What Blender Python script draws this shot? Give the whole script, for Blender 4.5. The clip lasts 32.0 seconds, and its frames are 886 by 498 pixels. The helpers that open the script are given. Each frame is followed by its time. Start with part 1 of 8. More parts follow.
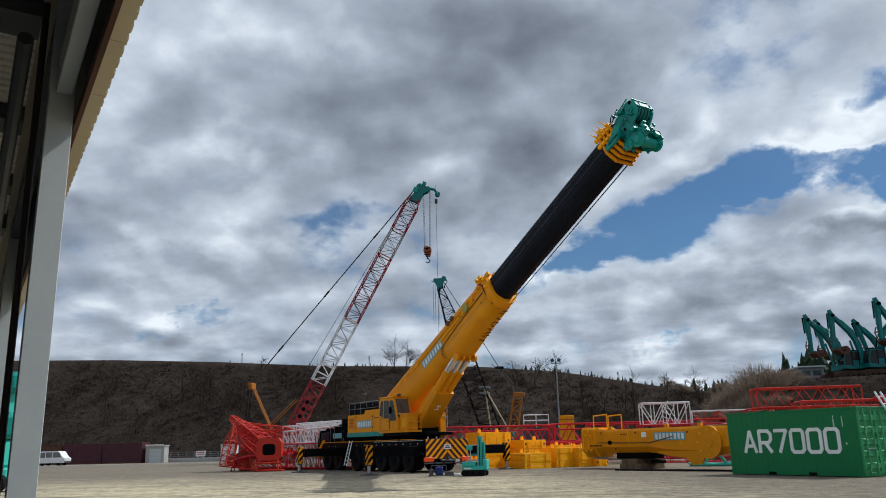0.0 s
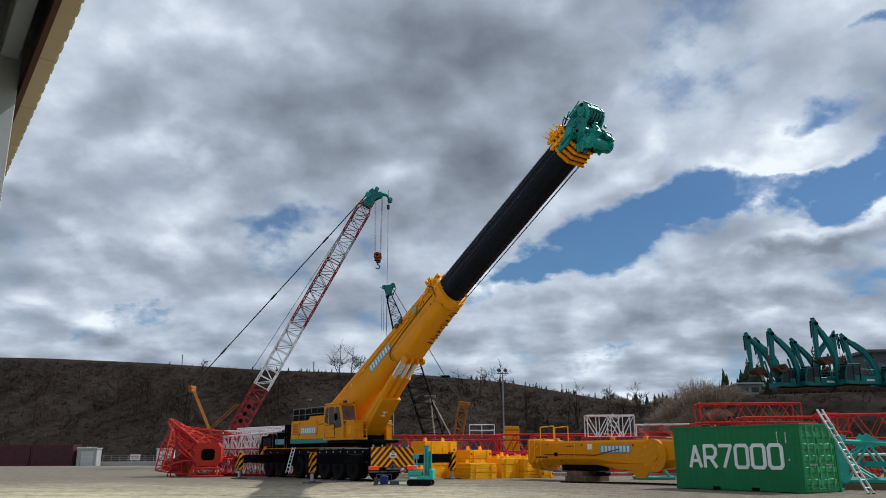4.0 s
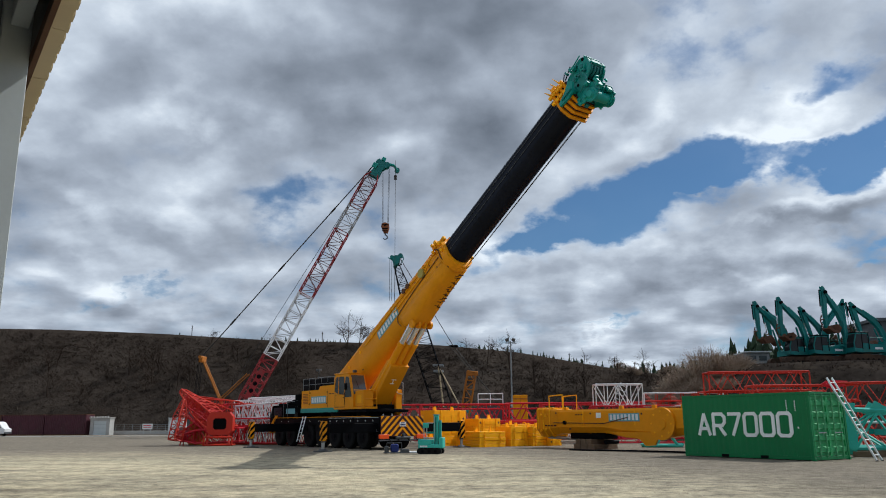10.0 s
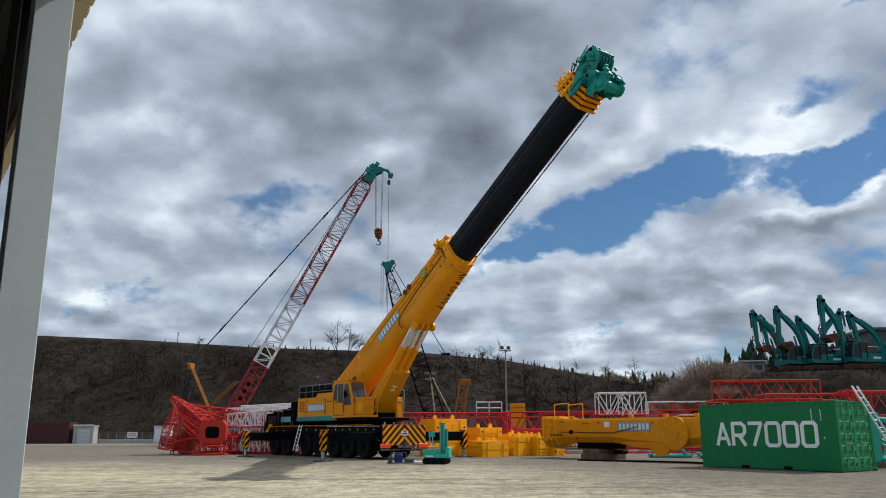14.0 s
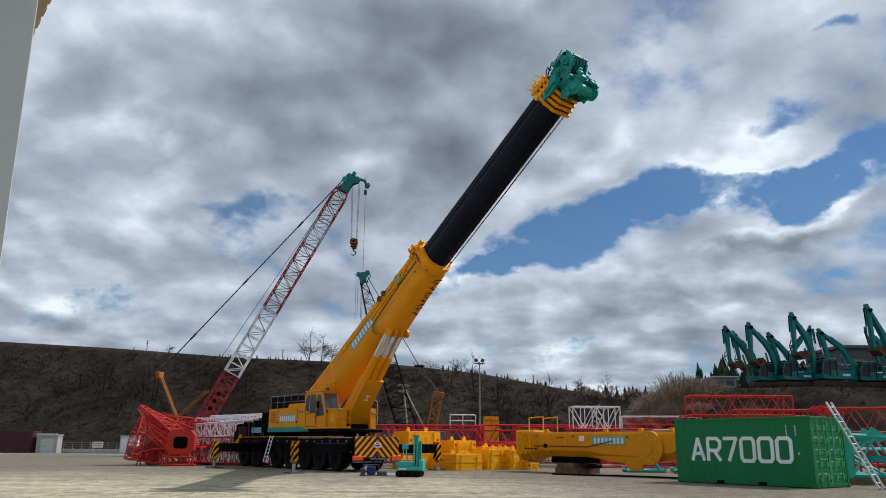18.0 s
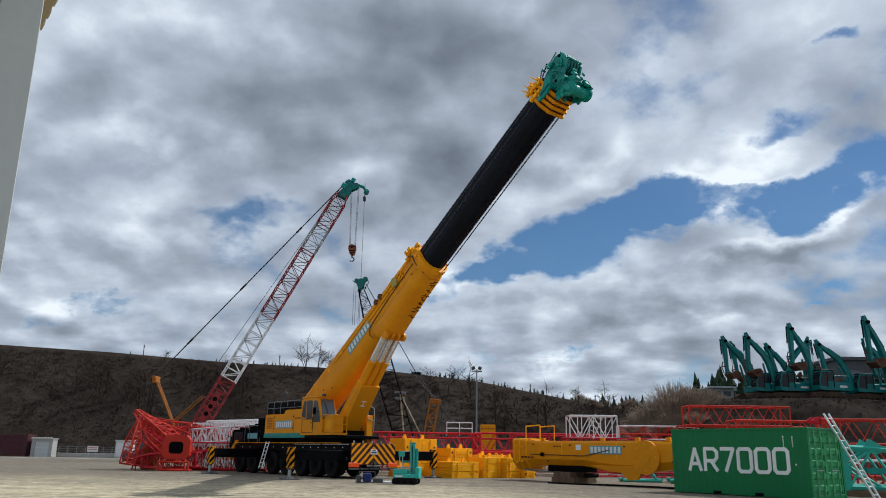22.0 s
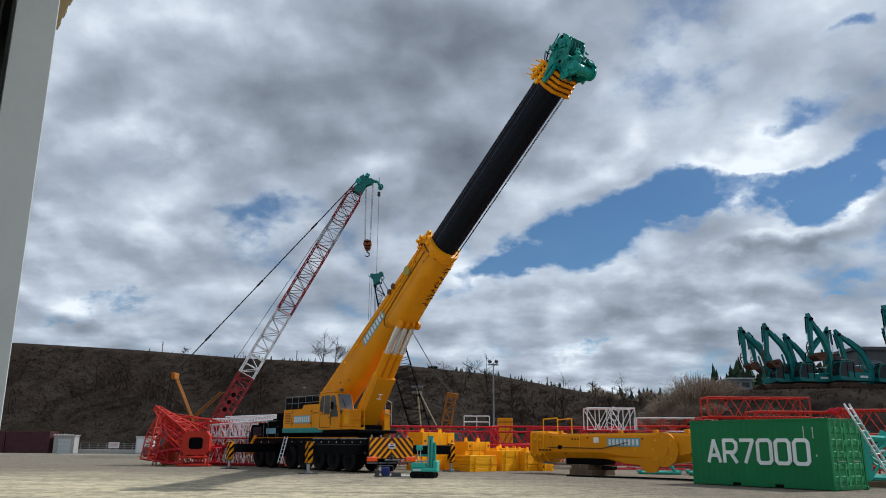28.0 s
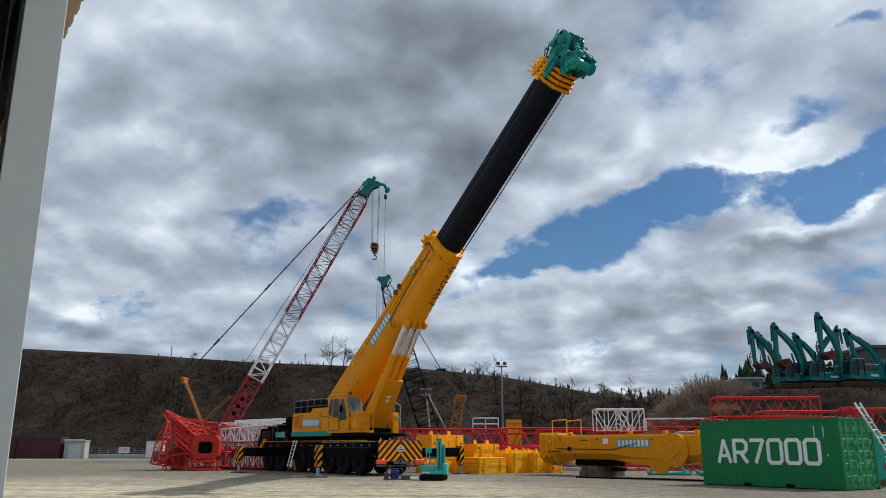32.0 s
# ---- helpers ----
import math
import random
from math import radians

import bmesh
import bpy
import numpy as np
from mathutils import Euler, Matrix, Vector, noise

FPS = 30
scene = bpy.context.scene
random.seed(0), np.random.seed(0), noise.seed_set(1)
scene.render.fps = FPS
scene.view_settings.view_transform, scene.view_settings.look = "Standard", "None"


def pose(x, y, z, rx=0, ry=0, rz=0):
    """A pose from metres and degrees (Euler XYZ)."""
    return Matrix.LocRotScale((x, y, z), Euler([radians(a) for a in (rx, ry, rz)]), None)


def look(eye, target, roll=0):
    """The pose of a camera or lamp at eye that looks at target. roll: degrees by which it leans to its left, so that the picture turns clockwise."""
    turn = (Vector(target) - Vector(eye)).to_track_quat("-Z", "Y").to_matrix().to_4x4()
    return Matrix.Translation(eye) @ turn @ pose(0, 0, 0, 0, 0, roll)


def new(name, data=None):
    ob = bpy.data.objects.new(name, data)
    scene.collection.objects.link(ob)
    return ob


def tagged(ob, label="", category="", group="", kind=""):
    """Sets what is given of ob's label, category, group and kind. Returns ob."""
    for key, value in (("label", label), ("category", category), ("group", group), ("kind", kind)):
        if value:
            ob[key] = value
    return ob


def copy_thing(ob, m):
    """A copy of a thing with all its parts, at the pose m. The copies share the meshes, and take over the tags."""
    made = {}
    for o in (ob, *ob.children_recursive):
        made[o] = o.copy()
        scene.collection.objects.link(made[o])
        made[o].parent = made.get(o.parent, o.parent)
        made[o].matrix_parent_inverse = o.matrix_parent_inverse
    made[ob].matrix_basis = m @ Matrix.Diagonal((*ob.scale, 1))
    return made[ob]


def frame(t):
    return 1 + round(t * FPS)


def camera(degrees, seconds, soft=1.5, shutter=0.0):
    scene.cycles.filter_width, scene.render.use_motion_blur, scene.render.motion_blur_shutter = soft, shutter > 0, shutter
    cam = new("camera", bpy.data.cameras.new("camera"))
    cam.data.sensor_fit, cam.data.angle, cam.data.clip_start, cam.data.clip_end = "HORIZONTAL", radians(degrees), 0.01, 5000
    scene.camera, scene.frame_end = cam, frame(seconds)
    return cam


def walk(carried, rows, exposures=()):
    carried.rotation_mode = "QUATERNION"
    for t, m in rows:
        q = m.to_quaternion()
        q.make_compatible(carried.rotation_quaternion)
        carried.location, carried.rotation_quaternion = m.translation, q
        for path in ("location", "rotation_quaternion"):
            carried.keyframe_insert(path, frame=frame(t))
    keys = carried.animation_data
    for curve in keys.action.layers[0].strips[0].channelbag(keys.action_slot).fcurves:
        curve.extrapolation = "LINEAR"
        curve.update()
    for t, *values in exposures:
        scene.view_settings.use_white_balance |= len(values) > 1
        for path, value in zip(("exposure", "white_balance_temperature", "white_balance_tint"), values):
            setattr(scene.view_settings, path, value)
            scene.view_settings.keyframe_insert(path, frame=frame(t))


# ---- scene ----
cam = camera(60.0, 32.0, 1.0)

# seconds, eye x y z, yaw to the left, pitch up, lean to the left
PATH = [
    (0.0, 1.626, -2.019, 1.497, 6.58, 14.37, -1.32),
    (0.5, 1.573, -1.908, 1.499, 5.91, 14.60, -0.91),
    (1.0, 1.432, -1.786, 1.502, 2.99, 14.44, -1.63),
    (1.5, 1.343, -1.682, 1.505, 3.08, 14.31, -1.56),
    (2.0, 1.281, -1.583, 1.507, 4.48, 14.50, -0.53),
    (2.5, 1.299, -1.591, 1.506, 4.11, 14.18, 0.39),
    (3.0, 1.309, -1.589, 1.509, 2.92, 14.07, 0.37),
    (3.5, 1.330, -1.586, 1.513, 2.69, 15.04, -0.03),
    (5.5, 1.305, -1.574, 1.537, 2.52, 14.26, -0.48),
    (6.0, 1.328, -1.554, 1.539, 2.61, 14.30, -0.58),
    (6.5, 1.291, -1.591, 1.540, 2.65, 14.17, -0.32),
    (7.0, 1.273, -1.580, 1.541, 2.48, 14.28, -0.30),
    (7.5, 1.251, -1.576, 1.541, 2.34, 14.03, -0.34),
    (8.0, 1.261, -1.572, 1.540, 2.26, 13.60, -0.33),
    (8.5, 1.262, -1.560, 1.536, 2.19, 13.39, -0.67),
    (9.0, 1.292, -1.543, 1.535, 2.30, 12.74, -0.79),
    (9.5, 1.247, -1.537, 1.537, 2.79, 12.65, -0.29),
    (10.0, 1.230, -1.528, 1.538, 3.16, 12.70, -0.37),
    (10.5, 1.189, -1.477, 1.542, 2.85, 12.26, -0.31),
    (11.0, 1.134, -1.375, 1.547, 1.86, 12.67, 0.33),
    (11.5, 0.901, -1.189, 1.552, 0.52, 13.17, 0.53),
    (12.0, 0.662, -1.000, 1.554, -0.10, 12.87, -0.78),
    (12.5, 0.493, -0.820, 1.555, 0.59, 12.37, -1.40),
    (13.0, 0.333, -0.577, 1.555, 2.11, 12.98, -1.14),
    (13.5, 0.183, -0.420, 1.548, 2.15, 13.28, -0.78),
    (15.5, -0.061, -0.014, 1.515, 2.00, 13.69, 1.48),
    (16.0, -0.074, 0.023, 1.512, 1.81, 14.77, 1.11),
    (16.5, -0.065, 0.055, 1.507, 0.88, 14.17, 1.16),
    (17.0, -0.061, 0.073, 1.507, -0.02, 14.20, 1.18),
    (17.5, -0.064, 0.054, 1.507, -0.00, 14.35, 0.39),
    (18.0, -0.054, 0.045, 1.507, 0.08, 14.26, 0.33),
    (18.5, -0.052, 0.031, 1.507, -0.02, 14.57, 0.32),
    (19.0, -0.001, 0.002, 1.505, 0.00, 14.80, 0.21),
    (19.5, -0.034, 0.033, 1.504, -0.00, 14.56, 0.24),
    (20.0, -0.051, 0.032, 1.500, 0.05, 14.69, 0.42),
    (20.5, -0.058, 0.036, 1.497, 0.10, 14.89, 0.64),
    (21.0, -0.063, 0.036, 1.497, 0.05, 14.93, 0.83),
    (21.5, -0.076, 0.036, 1.496, -0.05, 14.92, 0.89),
    (22.0, -0.075, 0.044, 1.495, -0.05, 14.81, 0.91),
    (22.5, -0.069, 0.029, 1.494, -0.02, 14.74, 0.93),
    (23.0, -0.053, 0.032, 1.493, -0.03, 14.74, 0.81),
    (23.5, -0.068, 0.031, 1.498, -0.05, 14.74, 0.53),
    (24.0, -0.069, 0.039, 1.501, 0.18, 14.74, 0.45),
    (24.5, -0.077, 0.046, 1.501, 0.37, 14.75, 0.44),
    (25.0, -0.068, 0.034, 1.499, 0.59, 14.54, 0.58),
    (25.5, -0.077, 0.030, 1.498, 0.65, 14.33, 0.50),
    (27.5, -0.067, 0.038, 1.491, 0.95, 14.45, 0.41),
    (28.0, -0.084, 0.052, 1.489, 1.10, 14.36, 0.48),
    (28.5, -0.078, 0.048, 1.487, 1.20, 14.13, 0.34),
    (29.0, -0.075, 0.041, 1.487, 1.19, 13.96, 0.20),
    (29.5, -0.059, 0.063, 1.488, 1.22, 13.93, 0.01),
    (30.0, -0.042, 0.038, 1.488, 1.33, 14.02, -0.08),
    (30.5, -0.061, 0.058, 1.489, 1.36, 14.14, -0.04),
    (31.0, -0.066, 0.062, 1.491, 1.49, 14.26, -0.01),
    (31.5, -0.073, 0.051, 1.495, 1.59, 14.41, -0.01),
    (32.0, -0.078, 0.039, 1.494, 1.65, 14.52, 0.03),
]


def cam_pose(x, y, z, yaw, pitch, roll):
    a, b = radians(yaw), radians(pitch)
    way = Vector((-math.sin(a) * math.cos(b), math.cos(a) * math.cos(b), math.sin(b)))
    eye = Vector((x, y, z))
    return look(eye, eye + way, roll)


walk(cam, [(r[0], cam_pose(*r[1:])) for r in PATH], [(0.0, -0.08, 6050, 8), (4.5, -0.05, 6050, 8), (32.0, -0.03, 6050, 8)])

# ---------------------------------------------------------------- light
SUN = Vector((13.3, 5.9, 17.2)).normalized()
sun_el = math.asin(SUN.z)
sun_az = math.atan2(SUN.x, SUN.y)
sun_data = bpy.data.lights.new("sun", "SUN")
sun_data.energy, sun_data.angle, sun_data.color = 3.4, radians(0.6), (1.0, 0.96, 0.90)
sun_ob = new("sun", sun_data)
sun_ob.matrix_world = look(SUN * 200, (0, 0, 0))


def ramp(nt, fac, stops):
    n = nt.nodes.new("ShaderNodeValToRGB")
    el = n.color_ramp.elements
    while len(el) > 1:
        el.remove(el[-1])
    for k, (p, c) in enumerate(stops):
        e = el[0] if k == 0 else el.new(p)
        e.position, e.color = p, (*c, 1.0) if len(c) == 3 else c
    nt.links.new(fac, n.inputs[0])
    return n.outputs[0]


def math_node(nt, op, a, b=None, clamp=False):
    n = nt.nodes.new("ShaderNodeMath")
    n.operation, n.use_clamp = op, clamp
    for k, v in enumerate((a, b)):
        if v is None:
            continue
        if isinstance(v, (int, float)):
            n.inputs[k].default_value = v
        else:
            nt.links.new(v, n.inputs[k])
    return n.outputs[0]


def noise_node(nt, vec, scale, detail=6.0, rough=0.55, distort=0.0):
    n = nt.nodes.new("ShaderNodeTexNoise")
    n.inputs["Scale"].default_value, n.inputs["Detail"].default_value = scale, detail
    n.inputs["Roughness"].default_value, n.inputs["Distortion"].default_value = rough, distort
    nt.links.new(vec, n.inputs["Vector"])
    return n.outputs[0]


def mix_rgb(nt, fac, a, b, blend="MIX"):
    n = nt.nodes.new("ShaderNodeMix")
    n.data_type, n.blend_type = "RGBA", blend
    for sock, v in ((n.inputs[0], fac), (n.inputs[6], a), (n.inputs[7], b)):
        if isinstance(v, (int, float)):
            sock.default_value = v
        elif isinstance(v, tuple):
            sock.default_value = (*v, 1.0)
        else:
            nt.links.new(v, sock)
    return n.outputs[2]


# broken cumulus; each patch: azimuth from +y to the right and height in degrees, spread across, spread in height, tilt, amount
# blue gaps between the clouds
SKY_GAPS = [
    (10.8, 15.4, 6.3, 1.7, 21, -1.7),
    (4.8, 13.2, 5.1, 1.1, 17, -1.5),
    (16.3, 17.7, 4.5, 1.9, 5, -1.5),
    (23.3, 17.4, 5.6, 1.2, -1, -1.5),
    (28.4, 18.1, 4.1, 1.0, 3, -1.3),
    (-14.3, 16.2, 3.6, 1.3, -1, -0.85),
    (29.5, 27.5, 1.5, 0.6, 12, -1.05),
    (24.9, 22.2, 2.2, 1.0, -9, -1.0),
    (-26.0, 9.1, 3.5, 0.5, 5, -0.8),
    (8.8, 6.2, 2.9, 0.3, -1, -0.8),
    (26.8, 10.2, 1.3, 0.3, -5, -0.6),
    (17.7, 9.0, 1.9, 0.2, -3, -0.4),
]
# thick banks
SKY_BANKS = [
    (22.0, 19.3, 3.4, 1.3, 8, 1.2),
    (23.4, 14.1, 8.4, 1.5, 16, 0.9),
    (11.4, 19.9, 2.6, 1.6, -4, 0.6),
    (15.6, 15.7, 0.9, 0.4, 16, 1.0),
    (-6.9, 26.3, 19.2, 6.8, 3, 0.9),
    (-20.8, 11.8, 8.9, 2.4, 5, 0.5),
    (20.3, 8.9, 9.6, 2.7, -3, 0.6),
]
# broad grey undersides
SKY_GREYS = [
    (-2.8, 29.2, 11.7, 3.5, -14, 0.15),
    (-9.5, 23.7, 7.6, 2.4, -17, 0.2),
    (-17.0, 19.8, 6.3, 1.6, -4, 0.2),
    (5.5, 25.1, 5.4, 3.6, 38, 0.15),
    (18.3, 22.2, 6.1, 2.0, 3, 0.1),
    (30.3, 21.8, 3.1, 2.5, -11, 0.28),
    (23.7, 13.3, 4.3, 0.9, 7, 0.26),
    (15.5, 10.7, 6.3, 1.1, 2, 0.16),
    (22.3, 10.3, 5.8, 0.6, -4, 0.14),
    (10.5, 28.4, 5.4, 2.3, -5, 0.12),
    (-19.2, 7.2, 11.5, 0.7, 3, 0.08),
    (-11.5, 12.8, 3.8, 1.7, 3, 0.14),
    (-28.3, 16.1, 4.3, 1.5, 8, 0.14),
    (-26.2, 25.6, 4.7, 1.5, 11, 0.1),
    (-4.3, 11.8, 2.6, 2.5, 1, 0.1),
    (-19.2, 16.0, 5.6, 0.9, 5, 0.1),
    (-2.0, 19.5, 7.0, 2.6, 10, 0.2),
]
# brighter thin cloud
SKY_LIGHTS = [
    (11.9, 21.1, 3.0, 1.6, 26, -0.26),
    (22.0, 19.5, 3.4, 1.2, 8, -0.2),
    (24.6, 15.3, 6.5, 0.8, 15, -0.3),
    (6.2, 18.3, 3.1, 1.7, 28, -0.2),
    (0.9, 13.1, 2.6, 2.5, 50, -0.2),
    (-27.9, 12.7, 3.5, 1.9, 7, -0.28),
    (-22.5, 21.6, 4.4, 1.6, 18, -0.26),
    (-19.1, 28.7, 6.9, 2.3, 8, -0.16),
    (-5.9, 23.3, 5.0, 1.6, -8, -0.1),
    (13.9, 25.8, 5.2, 2.4, -6, -0.2),
    (26.6, 17.2, 2.1, 0.8, -8, -0.2),
    (20.1, 28.5, 5.0, 2.2, -9, -0.14),
    (-15.8, 14.2, 4.9, 0.9, 4, -0.16),
    (10.5, 8.8, 8.2, 0.8, -1, -0.10),
    (17.6, 7.8, 8.4, 0.6, -2, -0.02),
    (2.2, 7.7, 5.9, 0.8, 0, -0.1),
    (-21.1, 11.0, 6.1, 1.6, 4, -0.14),
]


def make_world():
    w = bpy.data.worlds.new("sky")
    scene.world = w
    w.use_nodes = True
    nt = w.node_tree
    nt.nodes.clear()
    out, bg = nt.nodes.new("ShaderNodeOutputWorld"), nt.nodes.new("ShaderNodeBackground")
    nt.links.new(bg.outputs[0], out.inputs[0])
    sky = nt.nodes.new("ShaderNodeTexSky")
    sky.sky_type, sky.sun_disc = "NISHITA", False
    sky.sun_elevation, sky.sun_rotation = sun_el, sun_az
    sky.altitude, sky.air_density, sky.dust_density, sky.ozone_density = 100, 1.0, 0.4, 2.0
    tc = nt.nodes.new("ShaderNodeTexCoord")
    sep = nt.nodes.new("ShaderNodeSeparateXYZ")
    nt.links.new(tc.outputs["Generated"], sep.inputs[0])
    x, y, z = sep.outputs
    az = math_node(nt, "MULTIPLY", math_node(nt, "ARCTAN2", x, y), 57.29578)
    el = math_node(nt, "MULTIPLY", math_node(nt, "ARCSINE", z), 57.29578)
    # clouds lie on a sheet overhead: they flatten towards the horizon
    zz = math_node(nt, "ADD", math_node(nt, "MAXIMUM", z, 0.0), 0.46)

    def sheet(dx, dy, rise=0.0):
        comb = nt.nodes.new("ShaderNodeCombineXYZ")
        nt.links.new(math_node(nt, "ADD", math_node(nt, "DIVIDE", x, zz), dx), comb.inputs[0])
        nt.links.new(math_node(nt, "ADD", math_node(nt, "DIVIDE", y, zz), dy), comb.inputs[1])
        comb.inputs[2].default_value = rise
        return comb.outputs[0]

    # uneven edges: the patches are looked up through a turbulent shift
    curl = nt.nodes.new("ShaderNodeTexNoise")
    curl.inputs["Scale"].default_value, curl.inputs["Detail"].default_value, curl.inputs["Roughness"].default_value = 7.0, 5.0, 0.55
    nt.links.new(sheet(0.0, 0.0), curl.inputs["Vector"])
    shift = nt.nodes.new("ShaderNodeSeparateColor")
    nt.links.new(curl.outputs["Color"], shift.inputs[0])
    az2 = math_node(nt, "ADD", az, math_node(nt, "MULTIPLY", math_node(nt, "SUBTRACT", shift.outputs[0], 0.5), 11.0))
    el2 = math_node(nt, "ADD", el, math_node(nt, "MULTIPLY", math_node(nt, "SUBTRACT", shift.outputs[1], 0.5), 7.5))

    def blobs(patches):
        total = None
        for a, e, sa, se, tilt, amount in patches:
            c, s = math.cos(radians(tilt)), math.sin(radians(tilt))
            da, de = math_node(nt, "SUBTRACT", az2, float(a)), math_node(nt, "SUBTRACT", el2, float(e))
            u = math_node(nt, "ADD", math_node(nt, "MULTIPLY", da, c / sa), math_node(nt, "MULTIPLY", de, s / sa))
            v = math_node(nt, "ADD", math_node(nt, "MULTIPLY", da, -s / se), math_node(nt, "MULTIPLY", de, c / se))
            r2 = math_node(nt, "ADD", math_node(nt, "MULTIPLY", u, u), math_node(nt, "MULTIPLY", v, v))
            g = math_node(nt, "MULTIPLY", math_node(nt, "POWER", 2.718, math_node(nt, "MULTIPLY", r2, -1.0)), amount)
            total = g if total is None else math_node(nt, "ADD", total, g)
        return total

    # round heads, each cell a little pushed out of place
    bend = nt.nodes.new("ShaderNodeTexNoise")
    bend.inputs["Scale"].default_value, bend.inputs["Detail"].default_value = 5.0, 3.0

    def heaps(vec, scale, bent=0.16):
        nt.links.new(sheet(0.0, 0.0), bend.inputs["Vector"])
        off = nt.nodes.new("ShaderNodeVectorMath")
        off.operation = "MULTIPLY_ADD"
        nt.links.new(bend.outputs["Color"], off.inputs[0])
        off.inputs[1].default_value = (bent, bent, 0.0)
        nt.links.new(vec, off.inputs[2])
        n = nt.nodes.new("ShaderNodeTexVoronoi")
        n.feature = "SMOOTH_F1"
        n.inputs["Scale"].default_value, n.inputs["Smoothness"].default_value = scale, 0.9
        n.inputs["Detail"].default_value, n.inputs["Roughness"].default_value = 1.5, 0.45
        nt.links.new(off.outputs[0], n.inputs["Vector"])
        return math_node(nt, "SUBTRACT", 0.42, n.outputs["Distance"])

    def puffs(vec, soft):
        big = math_node(nt, "MULTIPLY", noise_node(nt, vec, 3.0, 3.0, 0.5), 0.62)
        heads = math_node(nt, "MULTIPLY", heaps(vec, 5.0), 0.34)
        both = math_node(nt, "ADD", math_node(nt, "ADD", big, heads), 0.295)
        if soft:
            return both
        small = math_node(nt, "MULTIPLY", heaps(vec, 15.0), 0.15)
        fine = math_node(nt, "MULTIPLY", math_node(nt, "SUBTRACT", noise_node(nt, vec, 30.0, 5.0, 0.6), 0.5), 0.2)
        return math_node(nt, "ADD", math_node(nt, "ADD", both, small), fine)

    here = puffs(sheet(0.0, 0.0), False)
    cover = math_node(nt, "ADD", math_node(nt, "MULTIPLY", math_node(nt, "SUBTRACT", here, 0.5), 4.0), math_node(nt, "ADD", math_node(nt, "ADD", blobs(SKY_GAPS), blobs(SKY_BANKS)), 0.7))
    alpha = ramp(nt, math_node(nt, "ADD", math_node(nt, "MULTIPLY", cover, 0.5), 0.25, True), [(0.0, (0.02, 0.02, 0.02)), (0.12, (0.14, 0.14, 0.14)), (0.27, (0.45, 0.45, 0.45)), (0.4, (0.85, 0.85, 0.85)), (0.55, (1, 1, 1))])
    # relief: the side towards the sun is light, thick undersides are grey, thin edges shine
    relief = math_node(nt, "MULTIPLY", math_node(nt, "SUBTRACT", puffs(sheet(0.0, 0.0), True), puffs(sheet(0.02, -0.06), True)), 1.7)
    wisp = math_node(nt, "MULTIPLY", math_node(nt, "SUBTRACT", here, 0.5), 0.8)
    thick = math_node(nt, "MULTIPLY", math_node(nt, "SUBTRACT", noise_node(nt, sheet(3.1, 1.7), 2.4, 3.0, 0.45), 0.5), 0.5)
    thin = math_node(nt, "MULTIPLY", math_node(nt, "SUBTRACT", 0.85, cover, True), 0.28)
    tone = math_node(nt, "SUBTRACT", math_node(nt, "ADD", math_node(nt, "ADD", math_node(nt, "ADD", relief, wisp), thin), 0.585), thick)
    # far clouds close up into rows above the horizon
    z2 = math_node(nt, "ADD", math_node(nt, "MAXIMUM", z, 0.0), 0.13)
    far = nt.nodes.new("ShaderNodeCombineXYZ")
    nt.links.new(math_node(nt, "DIVIDE", x, z2), far.inputs[0])
    nt.links.new(math_node(nt, "DIVIDE", y, z2), far.inputs[1])
    rows = math_node(nt, "SUBTRACT", noise_node(nt, far.outputs[0], 2.3, 5.0, 0.55), 0.5)
    low = math_node(nt, "SUBTRACT", 1.0, math_node(nt, "MULTIPLY", z, 3.0), True)
    tone = math_node(nt, "ADD", tone, math_node(nt, "MULTIPLY", math_node(nt, "MULTIPLY", rows, low), 1.25))
    tone = math_node(nt, "ADD", tone, math_node(nt, "MULTIPLY", math_node(nt, "SUBTRACT", noise_node(nt, sheet(0.7, 0.3), 20.0, 5.0, 0.58), 0.5), 0.26))
    tone = math_node(nt, "SUBTRACT", tone, math_node(nt, "ADD", blobs(SKY_GREYS), blobs(SKY_LIGHTS)), True)
    cloud = ramp(nt, tone, [(0.0, (0.14, 0.159, 0.190)), (0.1, (0.18, 0.203, 0.241)), (0.33, (0.27, 0.298, 0.347)), (0.575, (0.41, 0.447, 0.508)), (0.80, (0.63, 0.675, 0.735)), (1.0, (0.95, 0.98, 1.0))])
    blue = mix_rgb(nt, 1.0, sky.outputs[0], (0.043, 0.059, 0.070), "MULTIPLY")
    nt.links.new(mix_rgb(nt, alpha, blue, cloud), bg.inputs[0])
    bg.inputs[1].default_value = 1.0


make_world()

# ---------------------------------------------------------------- materials


